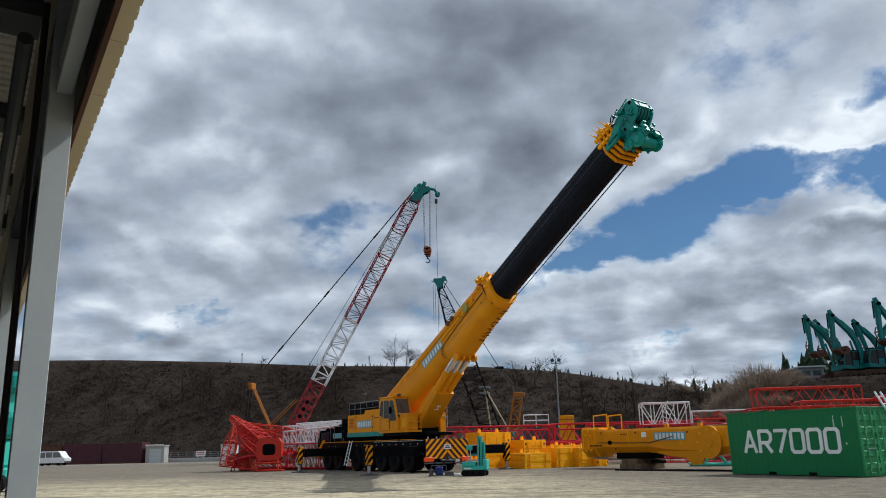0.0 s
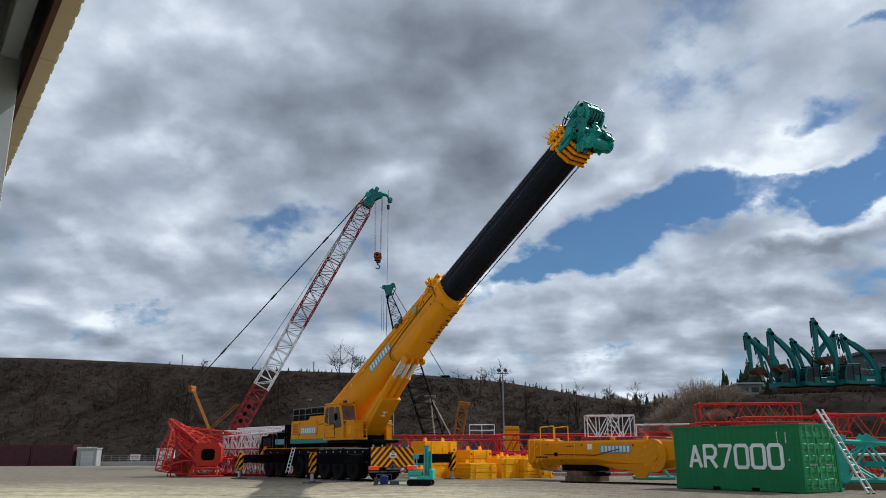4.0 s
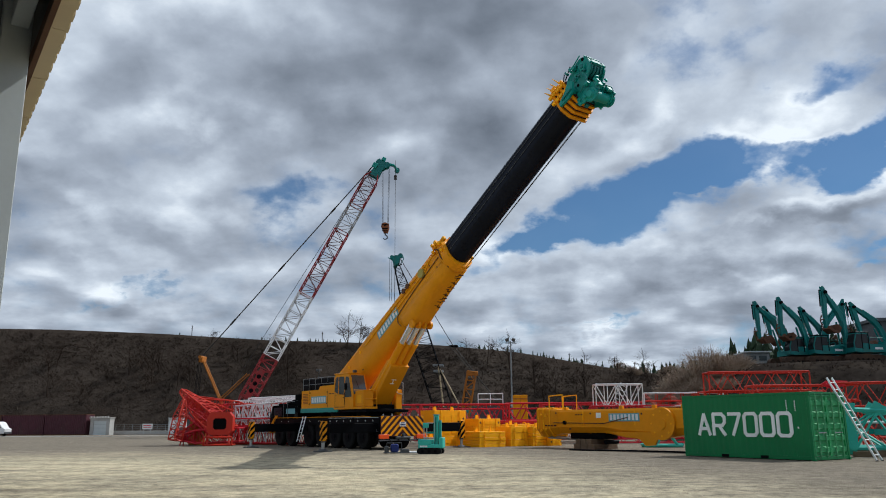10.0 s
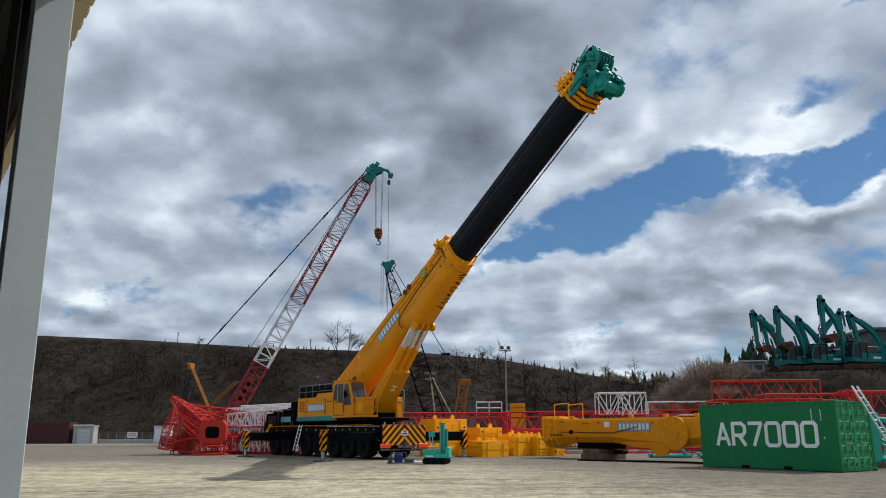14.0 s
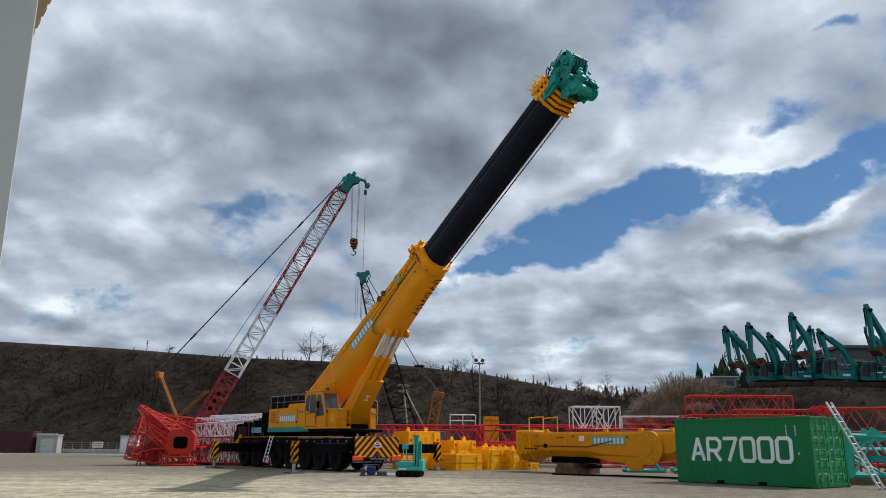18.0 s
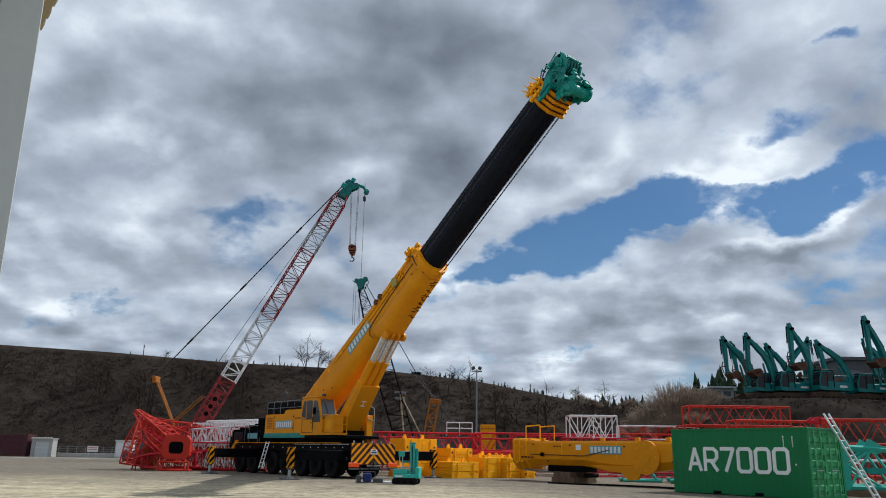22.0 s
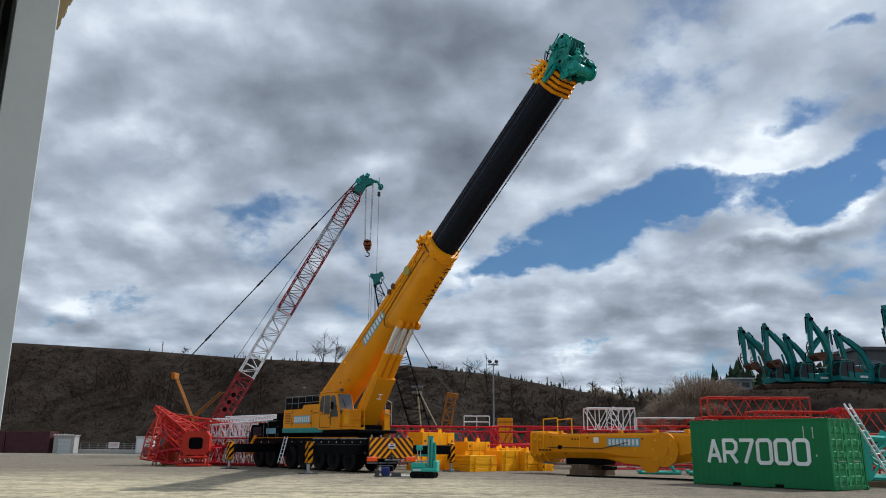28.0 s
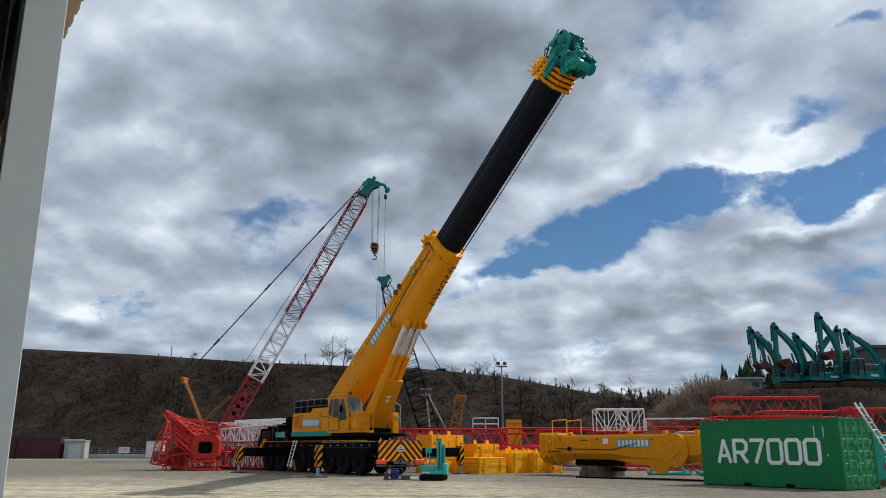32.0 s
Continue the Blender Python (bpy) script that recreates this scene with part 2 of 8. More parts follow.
def mat(name, color, rough=0.5, metal=0.0, vary=0.15, scale=3.0, bump=0.0, bump_scale=40.0, dirt=0.0, dirt_color=(0.09, 0.075, 0.06), coat=0.0, spec=0.3):
    m = bpy.data.materials.new(name)
    m.use_nodes = True
    nt = m.node_tree
    b = nt.nodes["Principled BSDF"]
    tc = nt.nodes.new("ShaderNodeTexCoord")
    vec = tc.outputs["Object"]
    n1 = noise_node(nt, vec, scale, 5.0, 0.6)
    n2 = noise_node(nt, vec, scale * 9.0, 4.0, 0.6)
    amount = math_node(nt, "ADD", math_node(nt, "MULTIPLY", n1, 0.7), math_node(nt, "MULTIPLY", n2, 0.3))
    lo, hi = tuple(c * (1 - vary) for c in color), tuple(min(1.0, c * (1 + vary)) for c in color)
    col = ramp(nt, amount, [(0.3, lo), (0.7, hi)])
    if dirt > 0:
        n3 = noise_node(nt, vec, scale * 0.6, 8.0, 0.7, 0.5)
        mask = ramp(nt, n3, [(0.62 - 0.25 * dirt, (0, 0, 0)), (0.8 - 0.2 * dirt, (dirt,) * 3)])
        col = mix_rgb(nt, mask, col, dirt_color)
    info = nt.nodes.new("ShaderNodeObjectInfo")
    shade = math_node(nt, "ADD", math_node(nt, "MULTIPLY", info.outputs["Random"], 0.14), 0.93)
    col = mix_rgb(nt, 1.0, col, shade, "MULTIPLY")
    nt.links.new(col, b.inputs["Base Color"])
    nt.links.new(math_node(nt, "ADD", math_node(nt, "MULTIPLY", n2, 0.25), rough - 0.12, True), b.inputs["Roughness"])
    b.inputs["Metallic"].default_value = metal
    b.inputs["Coat Weight"].default_value = coat
    b.inputs["Specular IOR Level"].default_value = spec
    if bump > 0:
        bp = nt.nodes.new("ShaderNodeBump")
        bp.inputs["Strength"].default_value, bp.inputs["Distance"].default_value = bump, 0.02
        nt.links.new(noise_node(nt, vec, bump_scale, 4.0, 0.6), bp.inputs["Height"])
        nt.links.new(bp.outputs[0], b.inputs["Normal"])
    return m


YELLOW = mat("crane_yellow", (0.77, 0.295, 0.004), 0.40, 0, 0.10, 0.8, dirt=0.12, dirt_color=(0.30, 0.11, 0.01), spec=0.14)
YELLOW_OLD = mat("worn_yellow", (0.96, 0.42, 0.006), 0.5, 0, 0.12, 1.0, dirt=0.08, dirt_color=(0.36, 0.14, 0.01), spec=0.12)
YELLOW_DULL = mat("faded_ochre", (0.36, 0.12, 0.010), 0.6, 0, 0.2, 1.0, dirt=0.45)
BLACK = mat("black_paint", (0.0034, 0.0038, 0.0050), 0.45, 0, 0.3, 1.5, dirt=0.1, dirt_color=(0.010, 0.010, 0.011), spec=0.035)
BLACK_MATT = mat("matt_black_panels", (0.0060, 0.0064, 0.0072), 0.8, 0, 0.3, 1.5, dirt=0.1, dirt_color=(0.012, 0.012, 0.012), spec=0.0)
BLACK_BOOM = mat("boom_black", (0.0046, 0.0064, 0.0135), 0.30, 0, 0.35, 0.5, spec=0.11)
RUBBER = mat("tyre_rubber", (0.006, 0.006, 0.006), 0.85, 0, 0.25, 2.0, 0.4, 30, dirt=0.06, dirt_color=(0.04, 0.035, 0.03), spec=0.2)
TEAL = mat("teal_paint", (0.012, 0.26, 0.225), 0.42, 0, 0.12, 1.0, dirt=0.2)
TEAL_PALE = mat("pale_teal_paint", (0.05, 0.42, 0.35), 0.5, 0, 0.12, 1.0, dirt=0.25)
TEAL_DARK = mat("dark_teal_paint", (0.010, 0.165, 0.16), 0.45, 0, 0.15, 1.0, dirt=0.3)
RED = mat("red_orange_paint", (0.50, 0.029, 0.013), 0.45, 0, 0.12, 1.0, dirt=0.2)
RED_DULL = mat("dull_red_paint", (0.30, 0.022, 0.028), 0.6, 0, 0.2, 1.0, dirt=0.45)
RED_DARK = mat("crimson_paint", (0.52, 0.018, 0.030), 0.45, 0, 0.12, 1.0, dirt=0.2)
WHITE = mat("white_paint", (0.75, 0.75, 0.76), 0.5, 0, 0.08, 1.5, dirt=0.2)
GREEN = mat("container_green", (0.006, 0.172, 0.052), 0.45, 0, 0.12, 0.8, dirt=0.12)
# sunlight on the door end and its bars is put into lighter greens
GREEN_SUNLIT = mat("sunlit_container_green", (0.045, 0.32, 0.115), 0.42, 0, 0.12, 0.8, dirt=0.15)
STEEL_GREEN = mat("pale_green_bars", (0.10, 0.36, 0.17), 0.4, 0.0, 0.12, 3.0, dirt=0.1)
STEEL = mat("bare_steel", (0.45, 0.46, 0.47), 0.35, 0.9, 0.15, 4.0)
CHROME = mat("chrome_rod", (0.75, 0.76, 0.78), 0.22, 1.0, 0.05, 6.0)
ALUMINIUM = mat("aluminium", (0.72, 0.73, 0.74), 0.4, 0.6, 0.1, 5.0)
ROPE = mat("wire_rope", (0.045, 0.042, 0.04), 0.6, 0.3, 0.2, 10.0)
GLASS = mat("dark_glass", (0.065, 0.078, 0.083), 0.12, 0, 0.3, 1.2, coat=0.6, spec=0.7)
CAB_GLASS = mat("tinted_cab_glass", (0.014, 0.018, 0.020), 0.2, 0, 0.2, 1.0, spec=0.25)
GREY = mat("galvanised_grey", (0.54, 0.58, 0.58), 0.45, 0.0, 0.06, 2.0, 0.06, 12, dirt=0.04)
MAST_GREY = mat("weathered_zinc", (0.22, 0.23, 0.235), 0.5, 0.1, 0.1, 2.0, dirt=0.1)
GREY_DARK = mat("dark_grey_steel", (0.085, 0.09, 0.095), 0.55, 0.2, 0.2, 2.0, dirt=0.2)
CREAM = mat("cream_sheet", (0.62, 0.52, 0.34), 0.5, 0, 0.06, 2.0)
CREAM_IN = mat("ceiling_sheet", (0.84, 0.78, 0.66), 0.6, 0, 0.1, 2.0)
CONCRETE = mat("concrete", (0.42, 0.41, 0.39), 0.85, 0, 0.15, 1.5, 0.4, 25, dirt=0.25)
STONE = mat("stone", (0.42, 0.37, 0.28), 0.9, 0, 0.5, 0.7)
TIMBER = mat("timber_block", (0.15, 0.10, 0.062), 0.8, 0, 0.3, 3.0, 0.4, 40)
MAROON = mat("maroon_sheet", (0.075, 0.022, 0.032), 0.6, 0, 0.2, 1.0, dirt=0.35)
BROWN = mat("rust_brown", (0.10, 0.045, 0.025), 0.75, 0, 0.3, 1.5, dirt=0.4)
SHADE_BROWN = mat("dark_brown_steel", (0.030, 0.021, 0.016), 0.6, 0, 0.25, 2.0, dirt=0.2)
MUD = mat("muddy_tracks", (0.055, 0.032, 0.020), 0.9, 0, 0.5, 1.5, 0.4, 20, dirt=0.5, dirt_color=(0.11, 0.07, 0.045))
BUFF = mat("buff_paint", (0.42, 0.33, 0.21), 0.6, 0, 0.15, 1.0, dirt=0.3)
OLIVE = mat("olive_yellow", (0.40, 0.33, 0.07), 0.5, 0, 0.12, 3.0)
ORANGE = mat("orange_lamp", (0.85, 0.085, 0.008), 0.35, 0, 0.05, 3.0, coat=0.5)
BLUE = mat("blue_paint", (0.015, 0.03, 0.16), 0.5, 0, 0.15, 3.0)
SKYBLUE = mat("sky_blue_panel", (0.15, 0.37, 0.42), 0.5, 0, 0.05, 3.0)
NAVY = mat("navy_mark", (0.02, 0.03, 0.12), 0.5, 0, 0.05, 3.0)
LETTER = mat("letter_white", (0.86, 0.90, 0.87), 0.6, 0, 0.12, 2.0, dirt=0.15)
DARK_MARK = mat("dark_mark", (0.04, 0.006, 0.006), 0.6, 0, 0.1, 3.0)
# unlit look of the lacing against the sky is put into darker colours
LACE_RED = mat("unlit_crimson_lacing", (0.11, 0.035, 0.034), 0.6, 0, 0.25, 1.0, dirt=0.4)
LACE_GREY = mat("unlit_grey_lattice", (0.30, 0.30, 0.31), 0.6, 0, 0.2, 1.0, dirt=0.3)
ORANGE_RUST = mat("orange_brown_paint", (0.22, 0.066, 0.02), 0.55, 0, 0.3, 2.0, dirt=0.4)
BARK = mat("bark", (0.045, 0.033, 0.026), 0.9, 0, 0.3, 3.0, 0.5, 20, spec=0.05)


def make_scrub_mat():
    m = bpy.data.materials.new("dry_scrub")
    m.use_nodes = True
    nt = m.node_tree
    geo = nt.nodes.new("ShaderNodeNewGeometry")
    col = ramp(nt, geo.outputs["Random Per Island"], [(0.0, (0.021, 0.0155, 0.0128)), (0.4, (0.038, 0.0285, 0.023)), (0.65, (0.059, 0.0455, 0.0365)), (0.9, (0.105, 0.085, 0.068)), (1.0, (0.17, 0.145, 0.12))])
    b = nt.nodes["Principled BSDF"]
    nt.links.new(col, b.inputs["Base Color"])
    b.inputs["Roughness"].default_value, b.inputs["Specular IOR Level"].default_value = 0.95, 0.0
    return m


SCRUB = make_scrub_mat()
TWIG = mat("twigs", (0.27, 0.205, 0.15), 0.95, 0, 0.3, 0.6)
CONIFER = mat("conifer", (0.018, 0.035, 0.016), 0.9, 0, 0.4, 0.5)


def make_ground_mat():
    m = bpy.data.materials.new("gravel_yard")
    m.use_nodes = True
    nt = m.node_tree
    b = nt.nodes["Principled BSDF"]
    tc = nt.nodes.new("ShaderNodeTexCoord")
    vec = tc.outputs["Object"]
    mp = nt.nodes.new("ShaderNodeMapping")
    mp.inputs["Scale"].default_value, mp.inputs["Rotation"].default_value = (0.16, 0.5, 1.0), (0, 0, radians(4))
    nt.links.new(vec, mp.inputs[0])
    tracks = noise_node(nt, mp.outputs[0], 1.0, 8.0, 0.65, 0.4)
    broad = noise_node(nt, vec, 0.09, 6.0, 0.6, 0.3)
    grain = noise_node(nt, vec, 6.0, 7.0, 0.8)
    clods = noise_node(nt, vec, 1.7, 5.0, 0.7, 0.3)
    mp2 = nt.nodes.new("ShaderNodeMapping")
    mp2.inputs["Scale"].default_value, mp2.inputs["Rotation"].default_value = (0.10, 0.95, 1.0), (0, 0, radians(-3))
    nt.links.new(vec, mp2.inputs[0])
    ruts = noise_node(nt, mp2.outputs[0], 1.0, 6.0, 0.6, 0.6)
    a = math_node(nt, "ADD", math_node(nt, "ADD", math_node(nt, "MULTIPLY", tracks, 0.30), math_node(nt, "MULTIPLY", ruts, 0.17)), math_node(nt, "ADD", math_node(nt, "MULTIPLY", broad, 0.36), math_node(nt, "MULTIPLY", clods, 0.17)))
    base = ramp(nt, a, [(0.37, (0.10, 0.086, 0.063)), (0.43, (0.235, 0.203, 0.145)), (0.48, (0.375, 0.329, 0.234)), (0.54, (0.53, 0.455, 0.305)), (0.62, (0.67, 0.580, 0.395))])
    sep = nt.nodes.new("ShaderNodeSeparateXYZ")
    nt.links.new(vec, sep.inputs[0])
    reach = math_node(nt, "ADD", math_node(nt, "MULTIPLY", sep.outputs[1], 0.02), math_node(nt, "MULTIPLY", math_node(nt, "SUBTRACT", tracks, 0.5), 0.8))
    reach = math_node(nt, "ADD", reach, math_node(nt, "MULTIPLY", math_node(nt, "MAXIMUM", sep.outputs[0], 0.0), 0.045))
    base = mix_rgb(nt, ramp(nt, reach, [(0.58, (0, 0, 0)), (0.9, (0.9, 0.9, 0.9))]), base, (0.185, 0.158, 0.124))
    speck = ramp(nt, math_node(nt, "ADD", math_node(nt, "MULTIPLY", grain, 0.6), math_node(nt, "MULTIPLY", clods, 0.4)), [(0.36, (0.34, 0.34, 0.34)), (0.45, (0.78, 0.78, 0.78)), (0.6, (1.26, 1.26, 1.26))])
    col = mix_rgb(nt, 1.0, base, speck, "MULTIPLY")
    nt.links.new(col, b.inputs["Base Color"])
    b.inputs["Roughness"].default_value, b.inputs["Specular IOR Level"].default_value = 0.95, 0.1
    bp = nt.nodes.new("ShaderNodeBump")
    bp.inputs["Strength"].default_value, bp.inputs["Distance"].default_value = 0.7, 0.05
    nt.links.new(math_node(nt, "ADD", math_node(nt, "ADD", grain, clods), ruts), bp.inputs["Height"])
    nt.links.new(bp.outputs[0], b.inputs["Normal"])
    return m


def make_hill_mat():
    m = bpy.data.materials.new("scrub_slope")
    m.use_nodes = True
    nt = m.node_tree
    b = nt.nodes["Principled BSDF"]
    tc = nt.nodes.new("ShaderNodeTexCoord")
    vec = tc.outputs["Object"]
    n1, n2, n3 = noise_node(nt, vec, 0.035, 6.0, 0.6, 0.8), noise_node(nt, vec, 0.6, 7.0, 0.7), noise_node(nt, vec, 3.0, 5.0, 0.7)
    a = math_node(nt, "ADD", math_node(nt, "MULTIPLY", n1, 0.5), math_node(nt, "ADD", math_node(nt, "MULTIPLY", n2, 0.35), math_node(nt, "MULTIPLY", n3, 0.15)))
    col = ramp(nt, a, [(0.34, (0.022, 0.0175, 0.0146)), (0.47, (0.038, 0.0296, 0.024)), (0.58, (0.055, 0.0445, 0.0365)), (0.72, (0.09, 0.075, 0.061))])
    nt.links.new(col, b.inputs["Base Color"])
    b.inputs["Roughness"].default_value, b.inputs["Specular IOR Level"].default_value = 1.0, 0.0
    bp = nt.nodes.new("ShaderNodeBump")
    bp.inputs["Strength"].default_value, bp.inputs["Distance"].default_value = 1.0, 0.5
    nt.links.new(n2, bp.inputs["Height"])
    nt.links.new(bp.outputs[0], b.inputs["Normal"])
    return m


GROUND, HILL = make_ground_mat(), make_hill_mat()
SOIL = mat("dark_soil", (0.029, 0.024, 0.0205), 0.95, 0, 0.7, 0.25, 0.8, 3.0, dirt=0.45, dirt_color=(0.10, 0.080, 0.056), spec=0.0)
TEAL_DEEP = mat("deep_teal_paint", (0.008, 0.17, 0.165), 0.45, 0, 0.15, 1.0, dirt=0.3)

# ---------------------------------------------------------------- mesh helpers


def part(name, bm, material, parent=None, label="", smooth=False):
    me = bpy.data.meshes.new(name)
    bmesh.ops.recalc_face_normals(bm, faces=bm.faces)
    bm.to_mesh(me)
    bm.free()
    me.materials.append(material)
    if smooth:
        for p in me.polygons:
            p.use_smooth = True
    ob = new(name, me)
    if parent is not None:
        ob.parent = parent
    return tagged(ob, label)


def thing(name, label, category, m=None, group="", kind=""):
    ob = new(name)
    if m is not None:
        ob.matrix_world = m
    return tagged(ob, label, category, group, kind)


def box(bm, x0, x1, y0, y1, z0, z1, bevel=0.0, m=None):
    r = bmesh.ops.create_cube(bm, size=1.0)
    vs = r["verts"]
    for v in vs:
        v.co = Vector(((x0 + x1) / 2 + v.co.x * (x1 - x0), (y0 + y1) / 2 + v.co.y * (y1 - y0), (z0 + z1) / 2 + v.co.z * (z1 - z0)))
    if bevel > 0:
        es = list({e for v in vs for e in v.link_edges})
        out = bmesh.ops.bevel(bm, geom=es, offset=bevel, segments=1, affect="EDGES")
        vs = out["verts"]
    if m is not None:
        bmesh.ops.transform(bm, matrix=m, verts=list({v for v in vs if v.is_valid}))
    return bm


def boxes(*specs, bevel=0.0):
    bm = bmesh.new()
    for s in specs:
        box(bm, *s, bevel=bevel)
    return bm


def tube(bm, p, q, r, n=6, r2=None):
    """A round bar from p to q."""
    p, q = Vector(p), Vector(q)
    d = q - p
    length = d.length
    if length < 1e-5:
        return bm
    m = Matrix.Translation((p + q) / 2) @ d.to_track_quat("Z", "Y").to_matrix().to_4x4()
    bmesh.ops.create_cone(bm, cap_ends=True, segments=n, radius1=r, radius2=r if r2 is None else r2, depth=length, matrix=m)
    return bm


def tubes(bars, r, n=5):
    bm = bmesh.new()
    for p, q in bars:
        tube(bm, p, q, r, n)
    return bm


def prism(bm, profile, y0, y1, axis="y"):
    """A profile of (a, b) swept from y0 to y1. axis y: a is x and b is z; axis x: a is y, b is z; axis z: a is x, b is y."""
    def at(a, b, c):
        return {"y": (a, c, b), "x": (c, a, b), "z": (a, b, c)}[axis]
    v0, v1 = [bm.verts.new(at(a, b, y0)) for a, b in profile], [bm.verts.new(at(a, b, y1)) for a, b in profile]
    n = len(profile)
    bm.faces.new(v0)
    bm.faces.new(v1[::-1])
    for k in range(n):
        bm.faces.new((v0[k], v0[(k + 1) % n], v1[(k + 1) % n], v1[k]))
    return bm


def loft(bm, rings):
    """Joins rings of equal length into a closed skin."""
    vs = [[bm.verts.new(p) for p in ring] for ring in rings]
    n = len(rings[0])
    for a, b in zip(vs, vs[1:]):
        for k in range(n):
            bm.faces.new((a[k], a[(k + 1) % n], b[(k + 1) % n], b[k]))
    bm.faces.new(vs[0][::-1])
    bm.faces.new(vs[-1])
    return bm


def frame_of(p, q):
    """A pose at p whose x runs towards q, with z as near up as may be."""
    d = (Vector(q) - Vector(p)).normalized()
    side = Vector((0, 0, 1)).cross(d)
    side = side.normalized() if side.length > 1e-4 else Vector((0, 1, 0))
    up = d.cross(side)
    m = Matrix((d, side, up)).transposed().to_4x4()
    return Matrix.Translation(p) @ m


UNIT_BARS = {}


def bar(name, p, q, r, material, parent, m=None, sides=5):
    """A straight round bar of its own from p to q; bars of one material share a mesh."""
    key = (material.name, sides)
    if key not in UNIT_BARS:
        bm = bmesh.new()
        bmesh.ops.create_cone(bm, cap_ends=True, segments=sides, radius1=1.0, radius2=1.0, depth=1.0)
        me = bpy.data.meshes.new("bar")
        bm.to_mesh(me)
        bm.free()
        me.materials.append(material)
        UNIT_BARS[key] = me
    p, q = Vector(p), Vector(q)
    if m is not None:
        p, q = m @ p, m @ q
    d = q - p
    o = new(name, UNIT_BARS[key])
    o.parent = parent
    o.matrix_local = Matrix.Translation((p + q) / 2) @ d.to_track_quat("Z", "Y").to_matrix().to_4x4() @ Matrix.Diagonal((r, r, d.length, 1))
    return o


def lattice_into(t, m, length, w, h, bays, material, lace_material=None, rc=0.06, rl=0.035, taper0=0.0, taper1=0.0, end_frames=True, sides=5, posts=True):
    """A lattice boom along x of the pose m: four chords, lacing on its four faces and end frames, as parts of t; taper0, taper1: lengths over which an end narrows."""
    lace_material = lace_material or material

    def size(x):
        k = 1.0
        if taper0 and x < taper0:
            k = 0.25 + 0.75 * x / taper0
        if taper1 and x > length - taper1:
            k = min(k, 0.25 + 0.75 * (length - x) / taper1)
        return w / 2 * k, h / 2 * k

    def place(name, bm, mt):
        bmesh.ops.transform(bm, matrix=m, verts=bm.verts)
        part(name, bm, mt, t)

    xs = [length * k / bays for k in range(bays + 1)]
    stops = sorted({0.0, length, taper0, length - taper1})
    for sy in (-1, 1):
        for sz in (-1, 1):
            bm = bmesh.new()
            for a, b in zip(stops, stops[1:]):
                if b - a > 1e-3:
                    (ya, za), (yb, zb) = size(a), size(b)
                    tube(bm, (a, sy * ya, sz * za), (b, sy * yb, sz * zb), rc, 7)
            place("chord", bm, material)
    for face in range(4):
        bars = []
        for k, (a, b) in enumerate(zip(xs, xs[1:])):
            (ya, za), (yb, zb) = size(a), size(b)
            s = 1 if k % 2 else -1
            if face < 2:
                f = -1 if face == 0 else 1
                bars += [((a, f * ya, -s * za), (b, f * yb, s * zb))] + ([((b, f * yb, -zb), (b, f * yb, zb))] if posts else [])
            else:
                f = -1 if face == 2 else 1
                bars += [((a, -s * ya, f * za), (b, s * yb, f * zb))] + ([((b, -yb, f * zb), (b, yb, f * zb))] if posts else [])
        for p, q in bars:
            bar("lacing_bar", p, q, rl, lace_material, t, m, sides)
    if end_frames:
        for x in (0.0, length):
            y, z = size(x)
            place("end_frame", tubes([((x, -y, -z), (x, y, -z)), ((x, y, -z), (x, y, z)), ((x, y, z), (x, -y, z)), ((x, -y, z), (x, -y, -z))], rc * 0.9, 6), material)


def lattice(label, m, *args, group="", **more):
    t = thing("lattice_section", label, "boom section", m, group)
    lattice_into(t, Matrix.Identity(4), *args, **more)
    return t


# ---------------------------------------------------------------- setting


def smooth(a):
    a = max(0.0, min(1.0, a))
    return a * a * (3 - 2 * a)


def make_ground():
    bm = bmesh.new()
    xs = [-1500, -600, -250, -120] + [-60 + 3 * k for k in range(41)] + [120, 250, 600, 1500]
    ys = [-1500, -400, -100, -30] + [-9 + 3 * k for k in range(41)] + [160, 300, 700, 1500]
    grid = [[bm.verts.new((x, y, 0.0)) for x in xs] for y in ys]
    for a, b in zip(grid, grid[1:]):
        for k in range(len(xs) - 1):
            bm.faces.new((a[k], a[k + 1], b[k + 1], b[k]))
    tagged(part("ground", bm, GROUND), "pale compacted gravel yard with faint wheel tracks", "ground", kind="structure")


RIDGE = [(-420, 25), (-150, 22.5), (-86, 20.7), (-64, 19.55), (-42, 18.0), (-9, 16.7), (7, 15.1), (23.6, 12.1), (32, 10.8), (70, 9.5), (300, 9.5)]


def ridge_height(x):
    return float(np.interp(x, [p[0] for p in RIDGE], [p[1] for p in RIDGE]))


def hill_z(x, y):
    foot = 119 + 3 * math.sin(x * 0.06)
    k = (y - foot) / (150 - foot)
    rough = noise.noise(Vector((x * 0.07, y * 0.07, 0))) * 1.3 + noise.noise(Vector((x * 0.25, y * 0.25, 5))) * 0.5
    top = ridge_height(x)
    if y > 150:
        return top - (y - 150) * 0.012 + 0.15 * rough
    return top * max(0.0, min(1, k)) ** 0.9 + rough * math.sin(math.pi * max(0.0, min(1.0, k))) - 0.3


